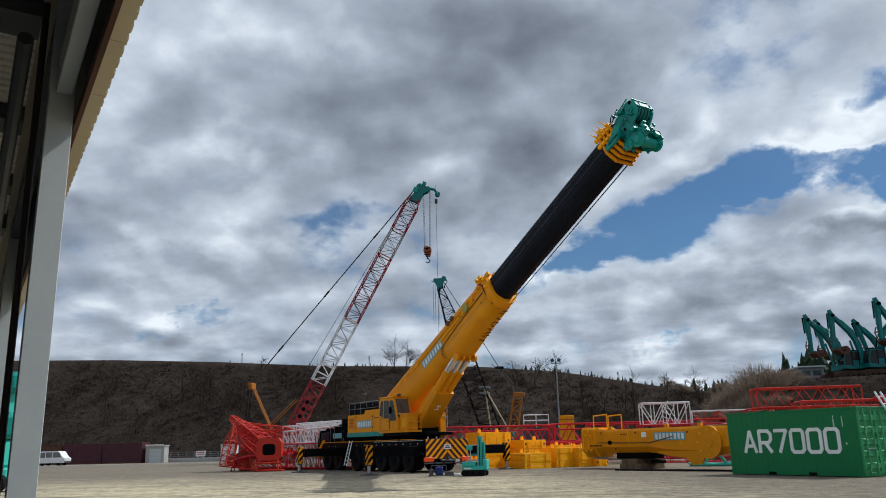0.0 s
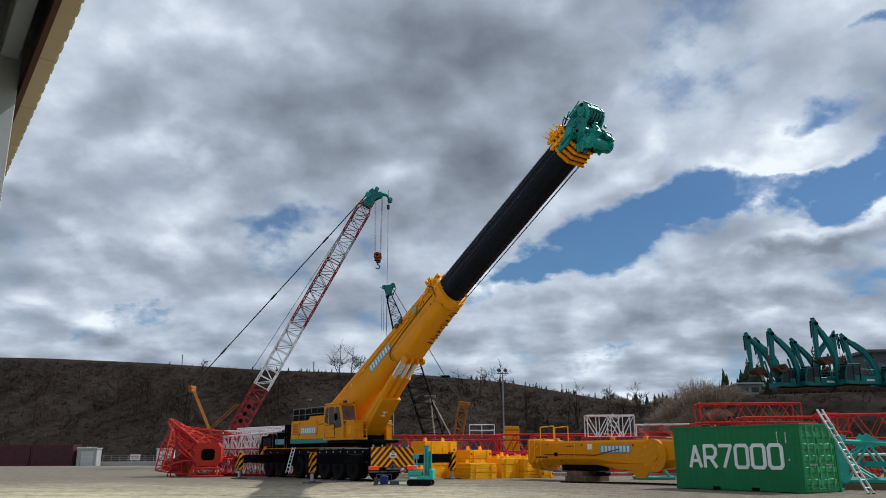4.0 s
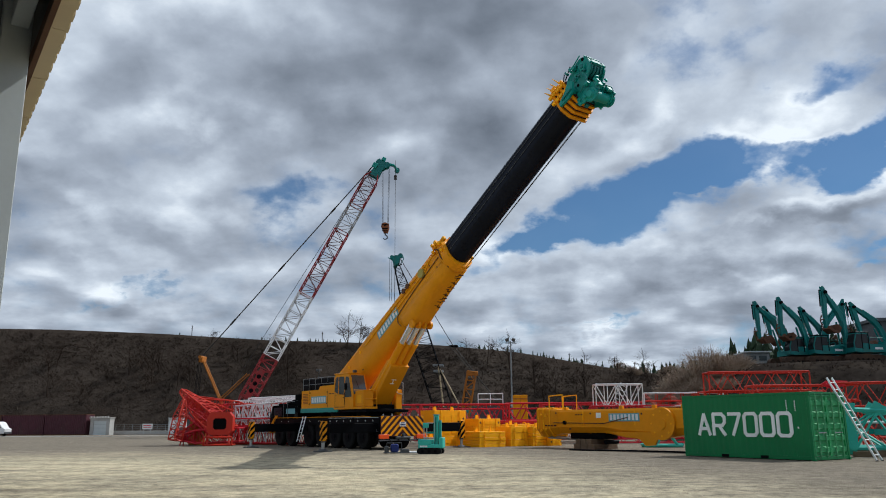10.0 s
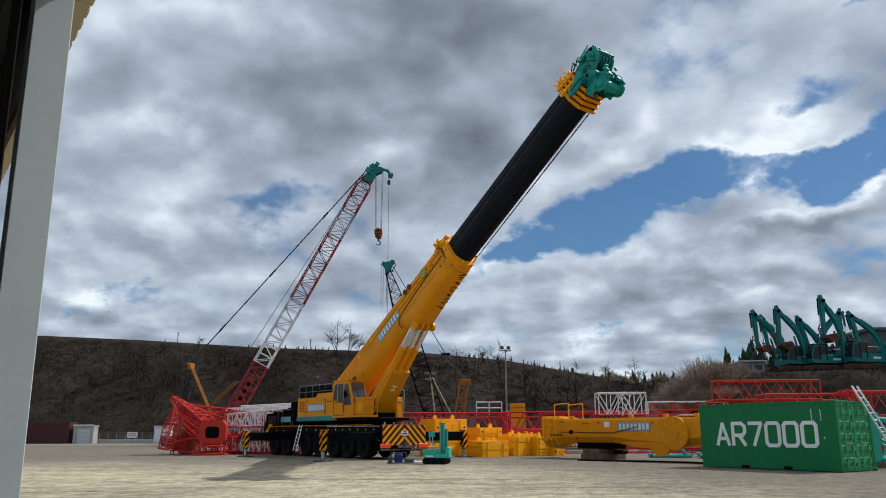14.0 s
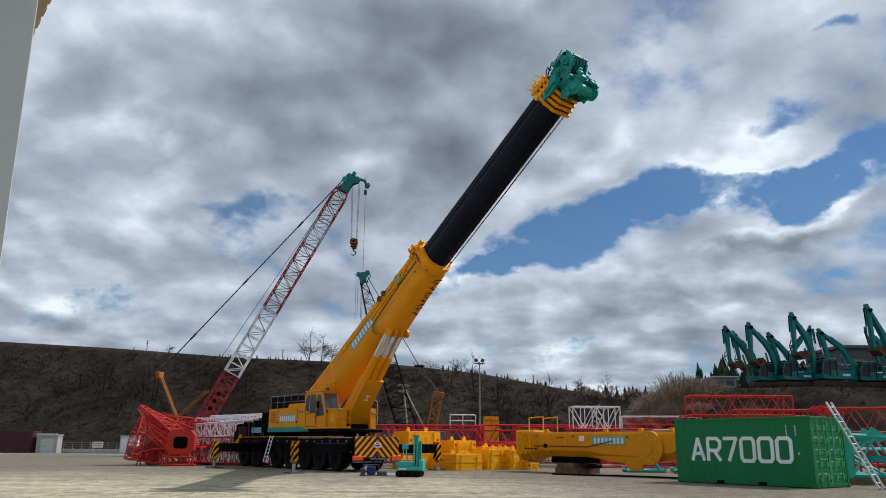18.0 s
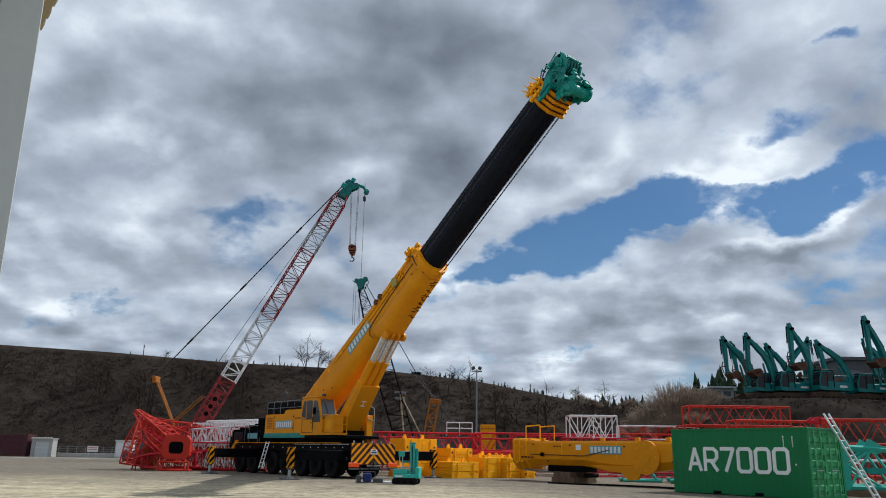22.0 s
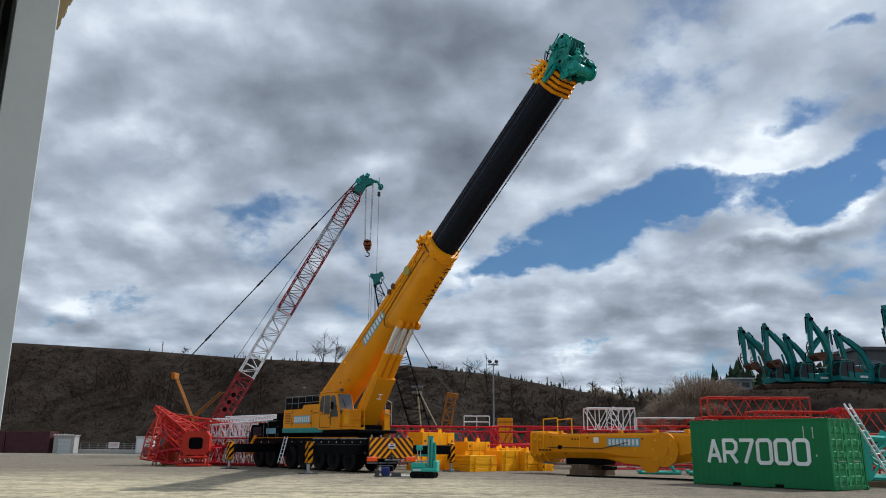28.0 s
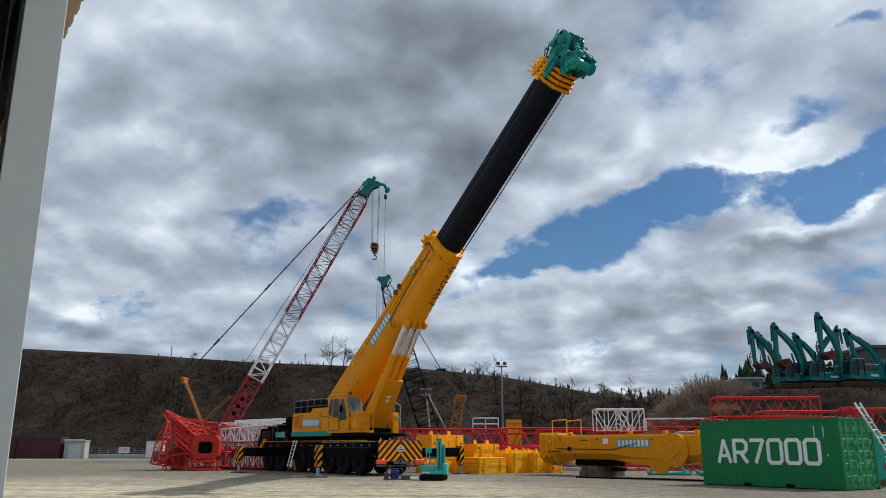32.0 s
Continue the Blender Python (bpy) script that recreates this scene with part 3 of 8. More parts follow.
def make_hill():
    bm = bmesh.new()
    xs = [-420 + 12 * k for k in range(20)] + [-180 + 2.5 * k for k in range(112)] + [100 + 12 * k for k in range(18)]
    ys = [112 + 1.9 * k for k in range(21)] + [156, 170, 200, 260, 400, 700]
    grid = [[bm.verts.new((x, y, hill_z(x, y))) for x in xs] for y in ys]
    for a, b in zip(grid, grid[1:]):
        for k in range(len(xs) - 1):
            bm.faces.new((a[k], a[k + 1], b[k + 1], b[k]))
    tagged(part("hillside", bm, HILL, smooth=True), "long dark brown scrub-covered slope behind the yard", "hillside", kind="structure")


def bank_z(x, y):
    a = smooth((y - 56 - 1.5 * math.sin(x * 0.3)) / 19) * smooth((x - 13) / 15)
    rough = noise.noise(Vector((x * 0.15, y * 0.15, 2))) * 0.9 + noise.noise(Vector((x * 0.5, y * 0.5, 9))) * 0.35
    return 7.0 * a + rough * 4 * a * (1 - a) - 0.05


def make_bank():
    bm = bmesh.new()
    xs, ys = [12 + 1.3 * k for k in range(70)], [54 + 1.1 * k for k in range(24)] + [82, 88, 96, 110, 130, 160]
    grid = [[bm.verts.new((x, y, bank_z(x, y))) for x in xs] for y in ys]
    for a, b in zip(grid, grid[1:]):
        for k in range(len(xs) - 1):
            bm.faces.new((a[k], a[k + 1], b[k + 1], b[k]))
    tagged(part("embankment", bm, SOIL, smooth=True), "raised earth bank with a level top for parked machines", "embankment", kind="structure")


make_ground()
make_hill()
make_bank()

# ---------------------------------------------------------------- shed at the yard's edge: its wall line runs ahead to the left
SHED = Matrix.Translation((-2.465, 4.055, 0)) @ pose(0, 0, 0, 0, 0, 128.0)  # x along the open side, y towards the inside


def make_shed():
    s = thing("shed", "open-sided steel shed with grey columns and a cream sheet eave", "shed", SHED, kind="structure")
    lean = Matrix(((1, 0, 0.012, -0.014), (0, 1, 0.012, -0.014), (0, 0, 1, 0), (0, 0, 0, 1)))
    for k, x in enumerate((-12.0, 0.0, 9.5, 18.5)):
        # H column: the near flange faces along the open side
        for x0, x1, nm in ((x - 0.22, x - 0.205, "flange"), (x + 0.0, x + 0.015, "flange")):
            part("column_flange", boxes((x0, x1, 0.0, 0.21, 0, 6.05), bevel=0.004), GREY, s).matrix_local = lean
        part("column_web", boxes((x - 0.205, x, 0.10, 0.112, 0, 6.05)), GREY, s).matrix_local = lean
        part("base_plate", boxes((x - 0.4, x + 0.1, -0.1, 0.4, 0, 0.025)), GREY_DARK, s)
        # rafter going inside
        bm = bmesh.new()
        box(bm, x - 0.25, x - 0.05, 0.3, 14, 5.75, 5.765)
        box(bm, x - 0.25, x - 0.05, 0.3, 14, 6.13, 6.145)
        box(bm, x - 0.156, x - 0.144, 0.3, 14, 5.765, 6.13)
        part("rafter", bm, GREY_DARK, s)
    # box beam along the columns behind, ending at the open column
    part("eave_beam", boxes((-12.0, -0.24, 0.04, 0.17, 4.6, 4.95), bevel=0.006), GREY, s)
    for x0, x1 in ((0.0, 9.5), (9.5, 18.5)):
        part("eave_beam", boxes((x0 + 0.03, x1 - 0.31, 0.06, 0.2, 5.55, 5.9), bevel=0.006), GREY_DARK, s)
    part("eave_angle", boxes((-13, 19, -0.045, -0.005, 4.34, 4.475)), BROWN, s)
    # cladding added above the eave to shade the column top; shade-dark lining inside
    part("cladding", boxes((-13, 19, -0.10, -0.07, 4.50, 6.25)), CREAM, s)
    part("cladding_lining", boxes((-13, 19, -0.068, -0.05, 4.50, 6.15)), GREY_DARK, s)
    # narrow corrugated canopy: its waves end in a scalloped edge
    bm = bmesh.new()
    pitch, x = 0.205, -13.0
    prof = []
    while x < 19:
        prof += [(x, 4.49), (x + 0.11, 4.49), (x + 0.14, 4.57), (x + 0.18, 4.57)]
        x += pitch
    low = [(a, b - 0.01) for a, b in reversed(prof)]
    prism(bm, prof + low, -0.195, -0.05)
    part("canopy_sheet", bm, CREAM, s)
    part("roof_sheet", boxes((-13.2, 19.2, -0.2, 14.1, 6.25, 6.29)), CREAM, s)
    x = -13.0
    while x < 19:
        part("soffit_sheet", boxes((x, x + 1.02, -0.178, -0.047, 4.468, 4.478)), CREAM, s)
        x += 1.03
    # ceiling sheets between deep dark purlins
    for k in range(-4, 6):
        x = -1.5 + 3.0 * k
        prof = []
        for j in range(12):
            u = x + 0.19 * j
            prof += [(u, 6.06), (u + 0.12, 6.06), (u + 0.14, 6.09), (u + 0.185, 6.09)]
        bm = bmesh.new()
        prism(bm, prof + [(a, b + 0.01) for a, b in reversed(prof)], 0.32, 13.9)
        part("ceiling_panel", bm, CREAM_IN, s)
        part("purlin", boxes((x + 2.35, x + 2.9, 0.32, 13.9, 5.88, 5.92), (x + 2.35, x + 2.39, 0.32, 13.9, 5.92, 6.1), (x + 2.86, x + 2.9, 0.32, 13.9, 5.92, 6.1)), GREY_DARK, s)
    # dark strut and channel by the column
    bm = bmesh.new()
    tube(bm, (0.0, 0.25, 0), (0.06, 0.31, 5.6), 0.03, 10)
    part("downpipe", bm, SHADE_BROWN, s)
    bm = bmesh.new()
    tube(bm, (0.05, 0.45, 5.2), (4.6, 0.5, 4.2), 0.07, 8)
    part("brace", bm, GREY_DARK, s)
    # back and end walls and dark floor, unseen, added to keep daylight out
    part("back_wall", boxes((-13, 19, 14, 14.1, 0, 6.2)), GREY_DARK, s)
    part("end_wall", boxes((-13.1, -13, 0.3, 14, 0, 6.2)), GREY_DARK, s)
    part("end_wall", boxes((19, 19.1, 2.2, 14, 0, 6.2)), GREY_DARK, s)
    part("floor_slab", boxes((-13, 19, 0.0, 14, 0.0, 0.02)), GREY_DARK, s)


make_shed()

# ---------------------------------------------------------------- container
CONT = Matrix.Translation((13.53, 29.19, 0)) @ pose(0, 0, 0, 0, 0, -53.62)  # origin: the near bottom corner; x to the right along the long side, y away
CL, CW, CH = 6.058, 2.438, 2.591


def make_container():
    c = thing("shipping_container", "green twenty-foot shipping container lettered in white, on the gravel", "container", CONT)
    bm = bmesh.new()
    for y0 in (0.0, CW - 0.09):
        box(bm, -CL, 0, y0, y0 + 0.09, CH - 0.1, CH, 0.006)
    for x0 in (-CL, -0.1):
        box(bm, x0, x0 + 0.1, 0.09, CW - 0.09, CH - 0.1, CH, 0.006)
    part("top_rail", bm, GREEN, c)
    bm = bmesh.new()
    for y0 in (0.0, CW - 0.09):
        box(bm, -CL, 0, y0, y0 + 0.09, 0.03, 0.17, 0.006)
    for x0 in (-CL, -0.1):
        box(bm, x0, x0 + 0.1, 0.09, CW - 0.09, 0.03, 0.17, 0.006)
    part("bottom_rail", bm, GREEN, c)
    for x0 in (-CL - 0.002, -0.13):
        for y0 in (-0.002, CW - 0.128):
            part("corner_post", boxes((x0, x0 + 0.13, y0, y0 + 0.13, 0.1, CH - 0.1), bevel=0.008), GREEN, c)
            for z0 in (0.0, CH - 0.116):
                part("corner_casting", boxes((x0 - 0.004, x0 + 0.166, y0 - 0.004, y0 + 0.13, z0, z0 + 0.12), bevel=0.012), GREEN, c)
    # corrugated long sides
    for y0, sgn in ((0.012, 1), (CW - 0.012, -1)):
        prof, x = [], -CL + 0.12
        while x < -0.15:
            prof += [(x, y0), (x + 0.07, y0), (x + 0.135, y0 + 0.011 * sgn), (x + 0.21, y0 + 0.011 * sgn)]
            x += 0.277
        prof.append((-0.115, y0 + 0.011 * sgn))
        back = [(a, b + 0.004 * sgn) for a, b in reversed(prof)]
        bm = bmesh.new()
        prism(bm, prof + back, 0.16, CH - 0.09, "z")
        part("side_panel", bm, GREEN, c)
    part("roof_panel", boxes((-CL + 0.05, -0.05, 0.05, CW - 0.05, CH - 0.03, CH - 0.012)), GREEN, c)
    part("end_panel", boxes((-CL + 0.03, -CL + 0.06, 0.12, CW - 0.12, 0.15, CH - 0.09)), GREEN, c)
    part("floor_panel", boxes((-CL + 0.1, -0.1, 0.09, CW - 0.09, 0.1, 0.16)), TIMBER, c)
    for x0 in (-CL + 1.9, -CL + 3.75):
        part("fork_pocket", boxes((x0, x0 + 0.36, -0.004, 0.05, 0.04, 0.155)), BLACK, c)
    # doors with horizontal corrugation, locking bars and handles
    for y0, y1 in ((0.14, CW / 2 - 0.008), (CW / 2 + 0.008, CW - 0.14)):
        prof, z = [], 0.18
        while z < CH - 0.2:
            prof += [(-0.075, z), (-0.075, z + 0.09), (-0.03, z + 0.14), (-0.03, z + 0.30), (-0.075, z + 0.35)]
            z += 0.44
        prof = [(a, min(b, CH - 0.12)) for a, b in prof]
        clean = [prof[0]]
        for p in prof[1:]:
            if (Vector(p) - Vector(clean[-1])).length > 1e-4:
                clean.append(p)
        back = [(-0.09, b) for a, b in reversed(clean)]
        bm = bmesh.new()
        prism(bm, clean + back, y0, y1)
        d = part("door", bm, GREEN_SUNLIT, c)
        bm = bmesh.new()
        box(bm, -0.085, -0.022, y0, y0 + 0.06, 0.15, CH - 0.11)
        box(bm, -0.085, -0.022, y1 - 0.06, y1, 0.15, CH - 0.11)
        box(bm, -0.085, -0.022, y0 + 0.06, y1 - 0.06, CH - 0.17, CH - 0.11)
        part("door_frame", bm, GREEN_SUNLIT, d)
        for k in (0.28, 0.72):
            y = y0 + (y1 - y0) * k
            bm = bmesh.new()
            tube(bm, (0.0, y, 0.1), (0.0, y, CH - 0.06), 0.026, 8)
            for z in (0.3, 0.95, 1.6, 2.25):
                box(bm, -0.03, 0.022, y - 0.04, y + 0.04, z - 0.03, z + 0.03)
            part("locking_bar", bm, STEEL_GREEN, d)
            part("door_handle", boxes((0.015, 0.035, y - 0.02, y + 0.40 if k < 0.5 else y + 0.02, 1.02, 1.06)), STEEL, d)
    # painted lettering
    STROKES = {"A": [((0, 0), (0.5, 1)), ((0.5, 1), (1, 0)), ((0.2, 0.3), (0.8, 0.3))],
               "R": [((0, 0), (0, 1)), ((0, 1), (0.75, 1)), ((0.75, 1), (1, 0.85)), ((1, 0.85), (1, 0.6)), ((1, 0.6), (0.8, 0.45)), ((0.8, 0.45), (0, 0.45)), ((0.5, 0.45), (1, 0))],
               "7": [((0, 1), (1, 1)), ((1, 1), (0.35, 0))],
               "0": [((0, 0.12), (0, 0.88)), ((0, 0.88), (0.16, 1)), ((0.16, 1), (0.84, 1)), ((0.84, 1), (1, 0.88)), ((1, 0.88), (1, 0.12)), ((1, 0.12), (0.84, 0)), ((0.84, 0), (0.16, 0)), ((0.16, 0), (0, 0.12))]}
    tall, wide, pen = 0.86, 0.56, 0.07
    for k, ch in enumerate("AR7000"):
        x0, z0 = -5.22 + 0.765 * k, 0.93
        bm = bmesh.new()
        for j, ((a0, b0), (a1, b1)) in enumerate(STROKES[ch]):
            p, q = Vector((x0 + a0 * wide, 0, z0 + b0 * tall)), Vector((x0 + a1 * wide, 0, z0 + b1 * tall))
            d = (q - p).normalized()
            side = Vector((-d.z, 0, d.x)) * pen
            p, q = p - d * pen * 0.42, q + d * pen * 0.42
            y1 = -0.006 - 0.0012 * j
            quad = [p + side, q + side, q - side, p - side]
            prism(bm, [(v.x, v.z) for v in quad], 0.02, y1)
        part("painted_letter", bm, LETTER, c)
    # small data marks
    for k in range(8):
        part("data_mark", boxes((-0.98, -0.94, -0.004, 0.0, 2.25 - 0.06 * k, 2.285 - 0.06 * k)), LETTER, c)
        if k < 6:
            part("data_mark", boxes((-0.62, -0.58, -0.004, 0.0, 2.22 - 0.07 * k, 2.26 - 0.07 * k)), LETTER, c)
    part("data_mark", boxes((-0.56, -0.51, -0.004, 0.0, 1.2, 1.27)), LETTER, c)


make_container()

# ladder leaning on the container's door end
def make_ladder():
    foot, top = Vector((15.86, 29.1, 0)), Vector((14.95, 30.47, 3.17))
    l = thing("ladder", "aluminium straight ladder leaning on the container", "ladder", frame_of(foot, top))
    n = (top - foot).length
    for y in (-0.17, 0.17):
        part("rail", boxes((0, n, y - 0.016, y + 0.018, -0.035, 0.035)), ALUMINIUM, l)
        part("rubber_foot", boxes((-0.05, 0.03, y - 0.025, y + 0.025, -0.045, 0.045)), RUBBER, l)
    k = 0.25
    while k < n - 0.1:
        part("rung", tubes([((k, -0.17, 0), (k, 0.17, 0))], 0.016, 8), ALUMINIUM, l)
        k += 0.31


make_ladder()

# ---------------------------------------------------------------- the telescopic crane: x towards its tail and the raised boom, y to its left
CRANE = Matrix.Translation((-3.69, 43.78, 0)) @ pose(0, 0, 0, 0, 0, -50.2)
HINGE = (-8.0, 0.0, 2.9)
CYL_FOOT = (-3.0, 0.0, 2.5)
BRACKET = (10.75, -1.5)  # on the boom: along, above its hinge line
BOOM_ANGLE = [(0, 28.46), (2, 29.37), (6, 30.56), (9, 31.72), (11, 32.34), (13, 32.99), (19, 35.06), (23, 36.3), (28, 38.05), (30, 38.62), (32, 39.16)]


def boom_at(t):
    return float(np.interp(t, [a for a, _ in BOOM_ANGLE], [b for _, b in BOOM_ANGLE]))


def wheel(parent, x, y, r=0.72, w=0.42):
    s = 1 if y > 0 else -1
    bm = bmesh.new()
    rings = []
    for k, (rr, dy) in enumerate(((0.55, -0.5), (0.9, -0.5), (1.0, -0.34), (1.0, 0.34), (0.9, 0.5), (0.55, 0.5))):
        rings.append([(x + rr * r * math.cos(a * math.pi / 12), y + dy * w, r + rr * r * math.sin(a * math.pi / 12)) for a in range(24)])
    loft(bm, rings)
    t = part("wheel", bm, RUBBER, parent, "black rubber tyre on a dark rim")
    bm = bmesh.new()
    tube(bm, (x, y + s * w * 0.42, r), (x, y + s * w * 0.52, r), r * 0.5, 20)
    tube(bm, (x, y + s * w * 0.5, r), (x, y + s * w * 0.62, r), r * 0.2, 12)
    part("rim", bm, BLACK, t)
    return t


def stripes(parent, x0, x1, y0, y1, z0, z1, axis, material, step=0.16, slope=1):
    """Slanted warning bars on a face. axis x: on a face of constant x (x0), spread over y and z; axis y likewise."""
    bm = bmesh.new()
    a0, a1 = (y0, y1) if axis == "x" else (x0, x1)
    h = z1 - z0
    k = a0 - h
    while k < a1:
        pts = [(k, z0), (k + step * 0.48, z0), (k + step * 0.48 + h, z1), (k + h, z1)]
        if slope < 0:
            pts = [(a0 + a1 - a, b) for a, b in pts]
        # clip to the panel
        poly = pts
        for lim, sign in ((a0, 1), (a1, -1)):
            res = []
            for p, q in zip(poly, poly[1:] + poly[:1]):
                ip, iq = sign * (p[0] - lim) >= 0, sign * (q[0] - lim) >= 0
                if ip:
                    res.append(p)
                if ip != iq:
                    f = (lim - p[0]) / (q[0] - p[0])
                    res.append((lim, p[1] + f * (q[1] - p[1])))
            poly = res
            if not poly:
                break
        if len(poly) >= 3:
            try:
                if axis == "x":
                    prism(bm, poly, x0, x0 + 0.008, "x")
                else:
                    prism(bm, poly, y0 - 0.008, y0, "y")
            except ValueError:
                pass
        k += step
    return part("warning_stripes", bm, material, parent)


def logo(parent, m, w, h):
    """A pale panel with plain marks in place of a firm's name."""
    bm = bmesh.new()
    box(bm, -w / 2, w / 2, -0.006, 0.006, -h / 2, h / 2)
    p = part("name_panel", bm, SKYBLUE, parent, "pale blue panel with white marks")
    p.matrix_local = m
    n = 8
    for k in range(n):
        x = -w * 0.42 + k * w * 0.84 / (n - 1)
        part("name_mark", boxes((x - w * 0.036, x + w * 0.036, -0.012, -0.006, -h * 0.36, h * 0.36)), WHITE, p)
    return p


def make_crane():
    c = thing("mobile_crane", "yellow and black telescopic mobile crane on outriggers, raising its boom", "crane", CRANE)
    # carrier frame
    bm = bmesh.new()
    box(bm, -14.6, -0.05, -1.15, 1.15, 0.75, 1.55, 0.03)
    box(bm, -14.9, -0.05, -1.48, 1.48, 1.55, 1.85, 0.03)
    part("chassis", bm, BLACK, c)
    for x in (-13.4, -11.6, -8.9, -7.2, -5.4, -3.7, -2.0):
        for y in (-1.26, 1.26):
            wheel(c, x, y)
    for x0, x1 in ((-6.1, -3.0), (-2.95, -0.1)):
        for y0, y1 in ((-1.52, -1.44), (1.44, 1.52)):
            part("side_panel", boxes((x0, x1, y0, y1, 1.0, 1.84), bevel=0.015), BLACK, c)
    for x0, x1 in ((-14.3, -10.9), (-9.9, -6.15)):
        for y0, y1 in ((-1.5, -1.42), (1.42, 1.5)):
            part("mudguard", boxes((x0, x1, y0, y1, 1.42, 1.84), bevel=0.015), BLACK, c)
    for y0, y1 in ((-1.52, -1.40), (1.40, 1.52)):
        part("deck_edge", boxes((-13.9, -1.2, y0, y1, 1.87, 1.905)), YELLOW, c)
    for k in range(7):
        x = -5.9 + 0.85 * k
        part("side_marker", boxes((x, x + 0.06, -1.535, -1.52, 1.6, 1.66)), LETTER, c)
    for x0, x1 in ((-6.05, -3.05), (-2.9, -0.15)):
        for z in (1.035, 1.80):
            part("panel_trim", boxes((x0, x1, -1.54, -1.52, z, z + 0.025)), ALUMINIUM, c)
        part("panel_handle", boxes((x0 + 1.9, x0 + 2.3, -1.55, -1.52, 1.22, 1.25)), ALUMINIUM, c)
    for x, z in ((-9.5, 1.62), (-8.7, 1.62), (-13.0, 1.6), (-11.9, 1.6), (-7.5, 1.6)):
        part("side_marker", boxes((x, x + 0.06, -1.515, -1.5, z, z + 0.05)), LETTER, c)
    bm = bmesh.new()
    prism(bm, [(-14.75, 1.5), (-14.2, 1.5), (-13.75, 2.05), (-14.1, 2.05)], -1.5, -1.43)
    part("front_fender", bm, YELLOW, c)
    for x, z1, r in ((-15.0, 2.3, 0.03), (-14.75, 2.6, 0.02), (-12.85, 2.95, 0.025), (-12.2, 2.9, 0.02), (-11.0, 3.0, 0.025), (-10.7, 2.7, 0.03)):
        part("upright_pipe", tubes([((x, -1.46, 1.88), (x, -1.46, z1))], r, 6), GREY_DARK, c)
    part("hand_rail", tubes([((-15.0, -1.46, 2.28), (-14.75, -1.46, 2.45)), ((-12.85, -1.46, 2.93), (-11.0, -1.46, 2.97))], 0.018, 6), MAST_GREY, c)
    part("side_rail", tubes([((-5.0, -1.56, 1.12), (-0.3, -1.56, 1.12))], 0.025), STEEL, c)
    # driver's cab at the far end
    bm = bmesh.new()
    prism(bm, [(-15.1, 1.0), (-12.9, 1.0), (-12.9, 2.75), (-14.7, 2.75), (-15.1, 1.95)], -1.42, 1.42)
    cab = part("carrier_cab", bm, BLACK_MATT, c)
    part("cab_window", boxes((-14.5, -13.2, -1.435, -1.421, 1.98, 2.6)), BLACK_BOOM, cab)
    part("cab_plate", boxes((-12.5, -11.1, -1.435, -1.421, 2.15, 2.5)), SKYBLUE, cab)
    bm = bmesh.new()
    box(bm, -12.75, -10.9, -1.4, 1.4, 1.9, 2.75, 0.04)
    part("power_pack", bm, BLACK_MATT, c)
    part("cab_grab_rail", tubes([((-15.3, -1.5, 1.2), (-15.3, -1.5, 2.3)), ((-15.3, -1.5, 2.3), (-14.9, -1.5, 2.3)), ((-14.9, -1.5, 1.7), (-15.3, -1.5, 1.7))], 0.03), GREY_DARK, c)
    part("roof_rail", tubes([((-12.6, -1.3, 2.75), (-12.6, -1.3, 3.0)), ((-12.6, -1.3, 3.0), (-11.0, -1.3, 3.0)), ((-11.0, -1.3, 3.0), (-11.0, -1.3, 2.75))], 0.03), GREY_DARK, c)
    part("bumper", boxes((-15.35, -14.9, -1.45, 1.45, 0.85, 1.2), bevel=0.04), YELLOW, c)
    # outriggers
    for x in (-0.6, -10.41):
        for s in (-1, 1):
            o = part("outrigger_beam", boxes((x - 0.27, x + 0.27, min(s * 0.4, s * 4.5), max(s * 0.4, s * 4.5), 0.98, 1.5), bevel=0.02), BLACK, c)
            jack = part("jack_cover", boxes((x - 0.17, x + 0.17, s * 4.78 - 0.15, s * 4.78 + 0.15, 0.56, 1.62), bevel=0.02), YELLOW, o)
            stripes(o, x - 0.17, x + 0.17, s * 4.78 - 0.152, 0, 0.58, 1.6, "y", BLACK, 0.40)
            stripes(o, x + 0.172, 0, s * 4.78 - 0.15, s * 4.78 + 0.15, 0.58, 1.6, "x", BLACK, 0.40)
            part("jack_collar", tubes([((x, s * 4.78, 0.48), (x, s * 4.78, 0.57))], 0.13, 14), GREY_DARK, o)
            part("jack_rod", tubes([((x, s * 4.78, 0.1), (x, s * 4.78, 0.66))], 0.09, 14), STEEL, o)
            bm = bmesh.new()
            tube(bm, (x, s * 4.78, 0.06), (x, s * 4.78, 0.13), 0.27, 16, 0.18)
            part("jack_foot", bm, GREY_DARK, o)
            part("jack_pad", boxes((x - 0.38, x + 0.38, s * 4.78 - 0.38, s * 4.78 + 0.38, 0.0, 0.06)), GREY_DARK, o)
    # tail panel
    tail = part("tail_panel", boxes((-0.04, 0.03, -1.48, 1.48, 0.74, 1.9), bevel=0.01), DARK_MARK, c, "striped black-red and yellow tail panel")
    stripes(tail, 0.03, 0, -1.46, -0.01, 0.78, 1.88, "x", YELLOW, 0.40, 1)
    stripes(tail, 0.03, 0, 0.01, 1.46, 0.78, 1.88, "x", YELLOW, 0.40, -1)
    plate = part("number_plate", boxes((0.045, 0.06, -0.22, 0.22, 1.3, 1.56)), WHITE, tail, "white plate with plain bars")
    part("plate_bars", boxes((0.06, 0.064, -0.17, 0.17, 1.36, 1.44), (0.06, 0.064, -0.12, 0.12, 1.48, 1.53)), NAVY, plate)
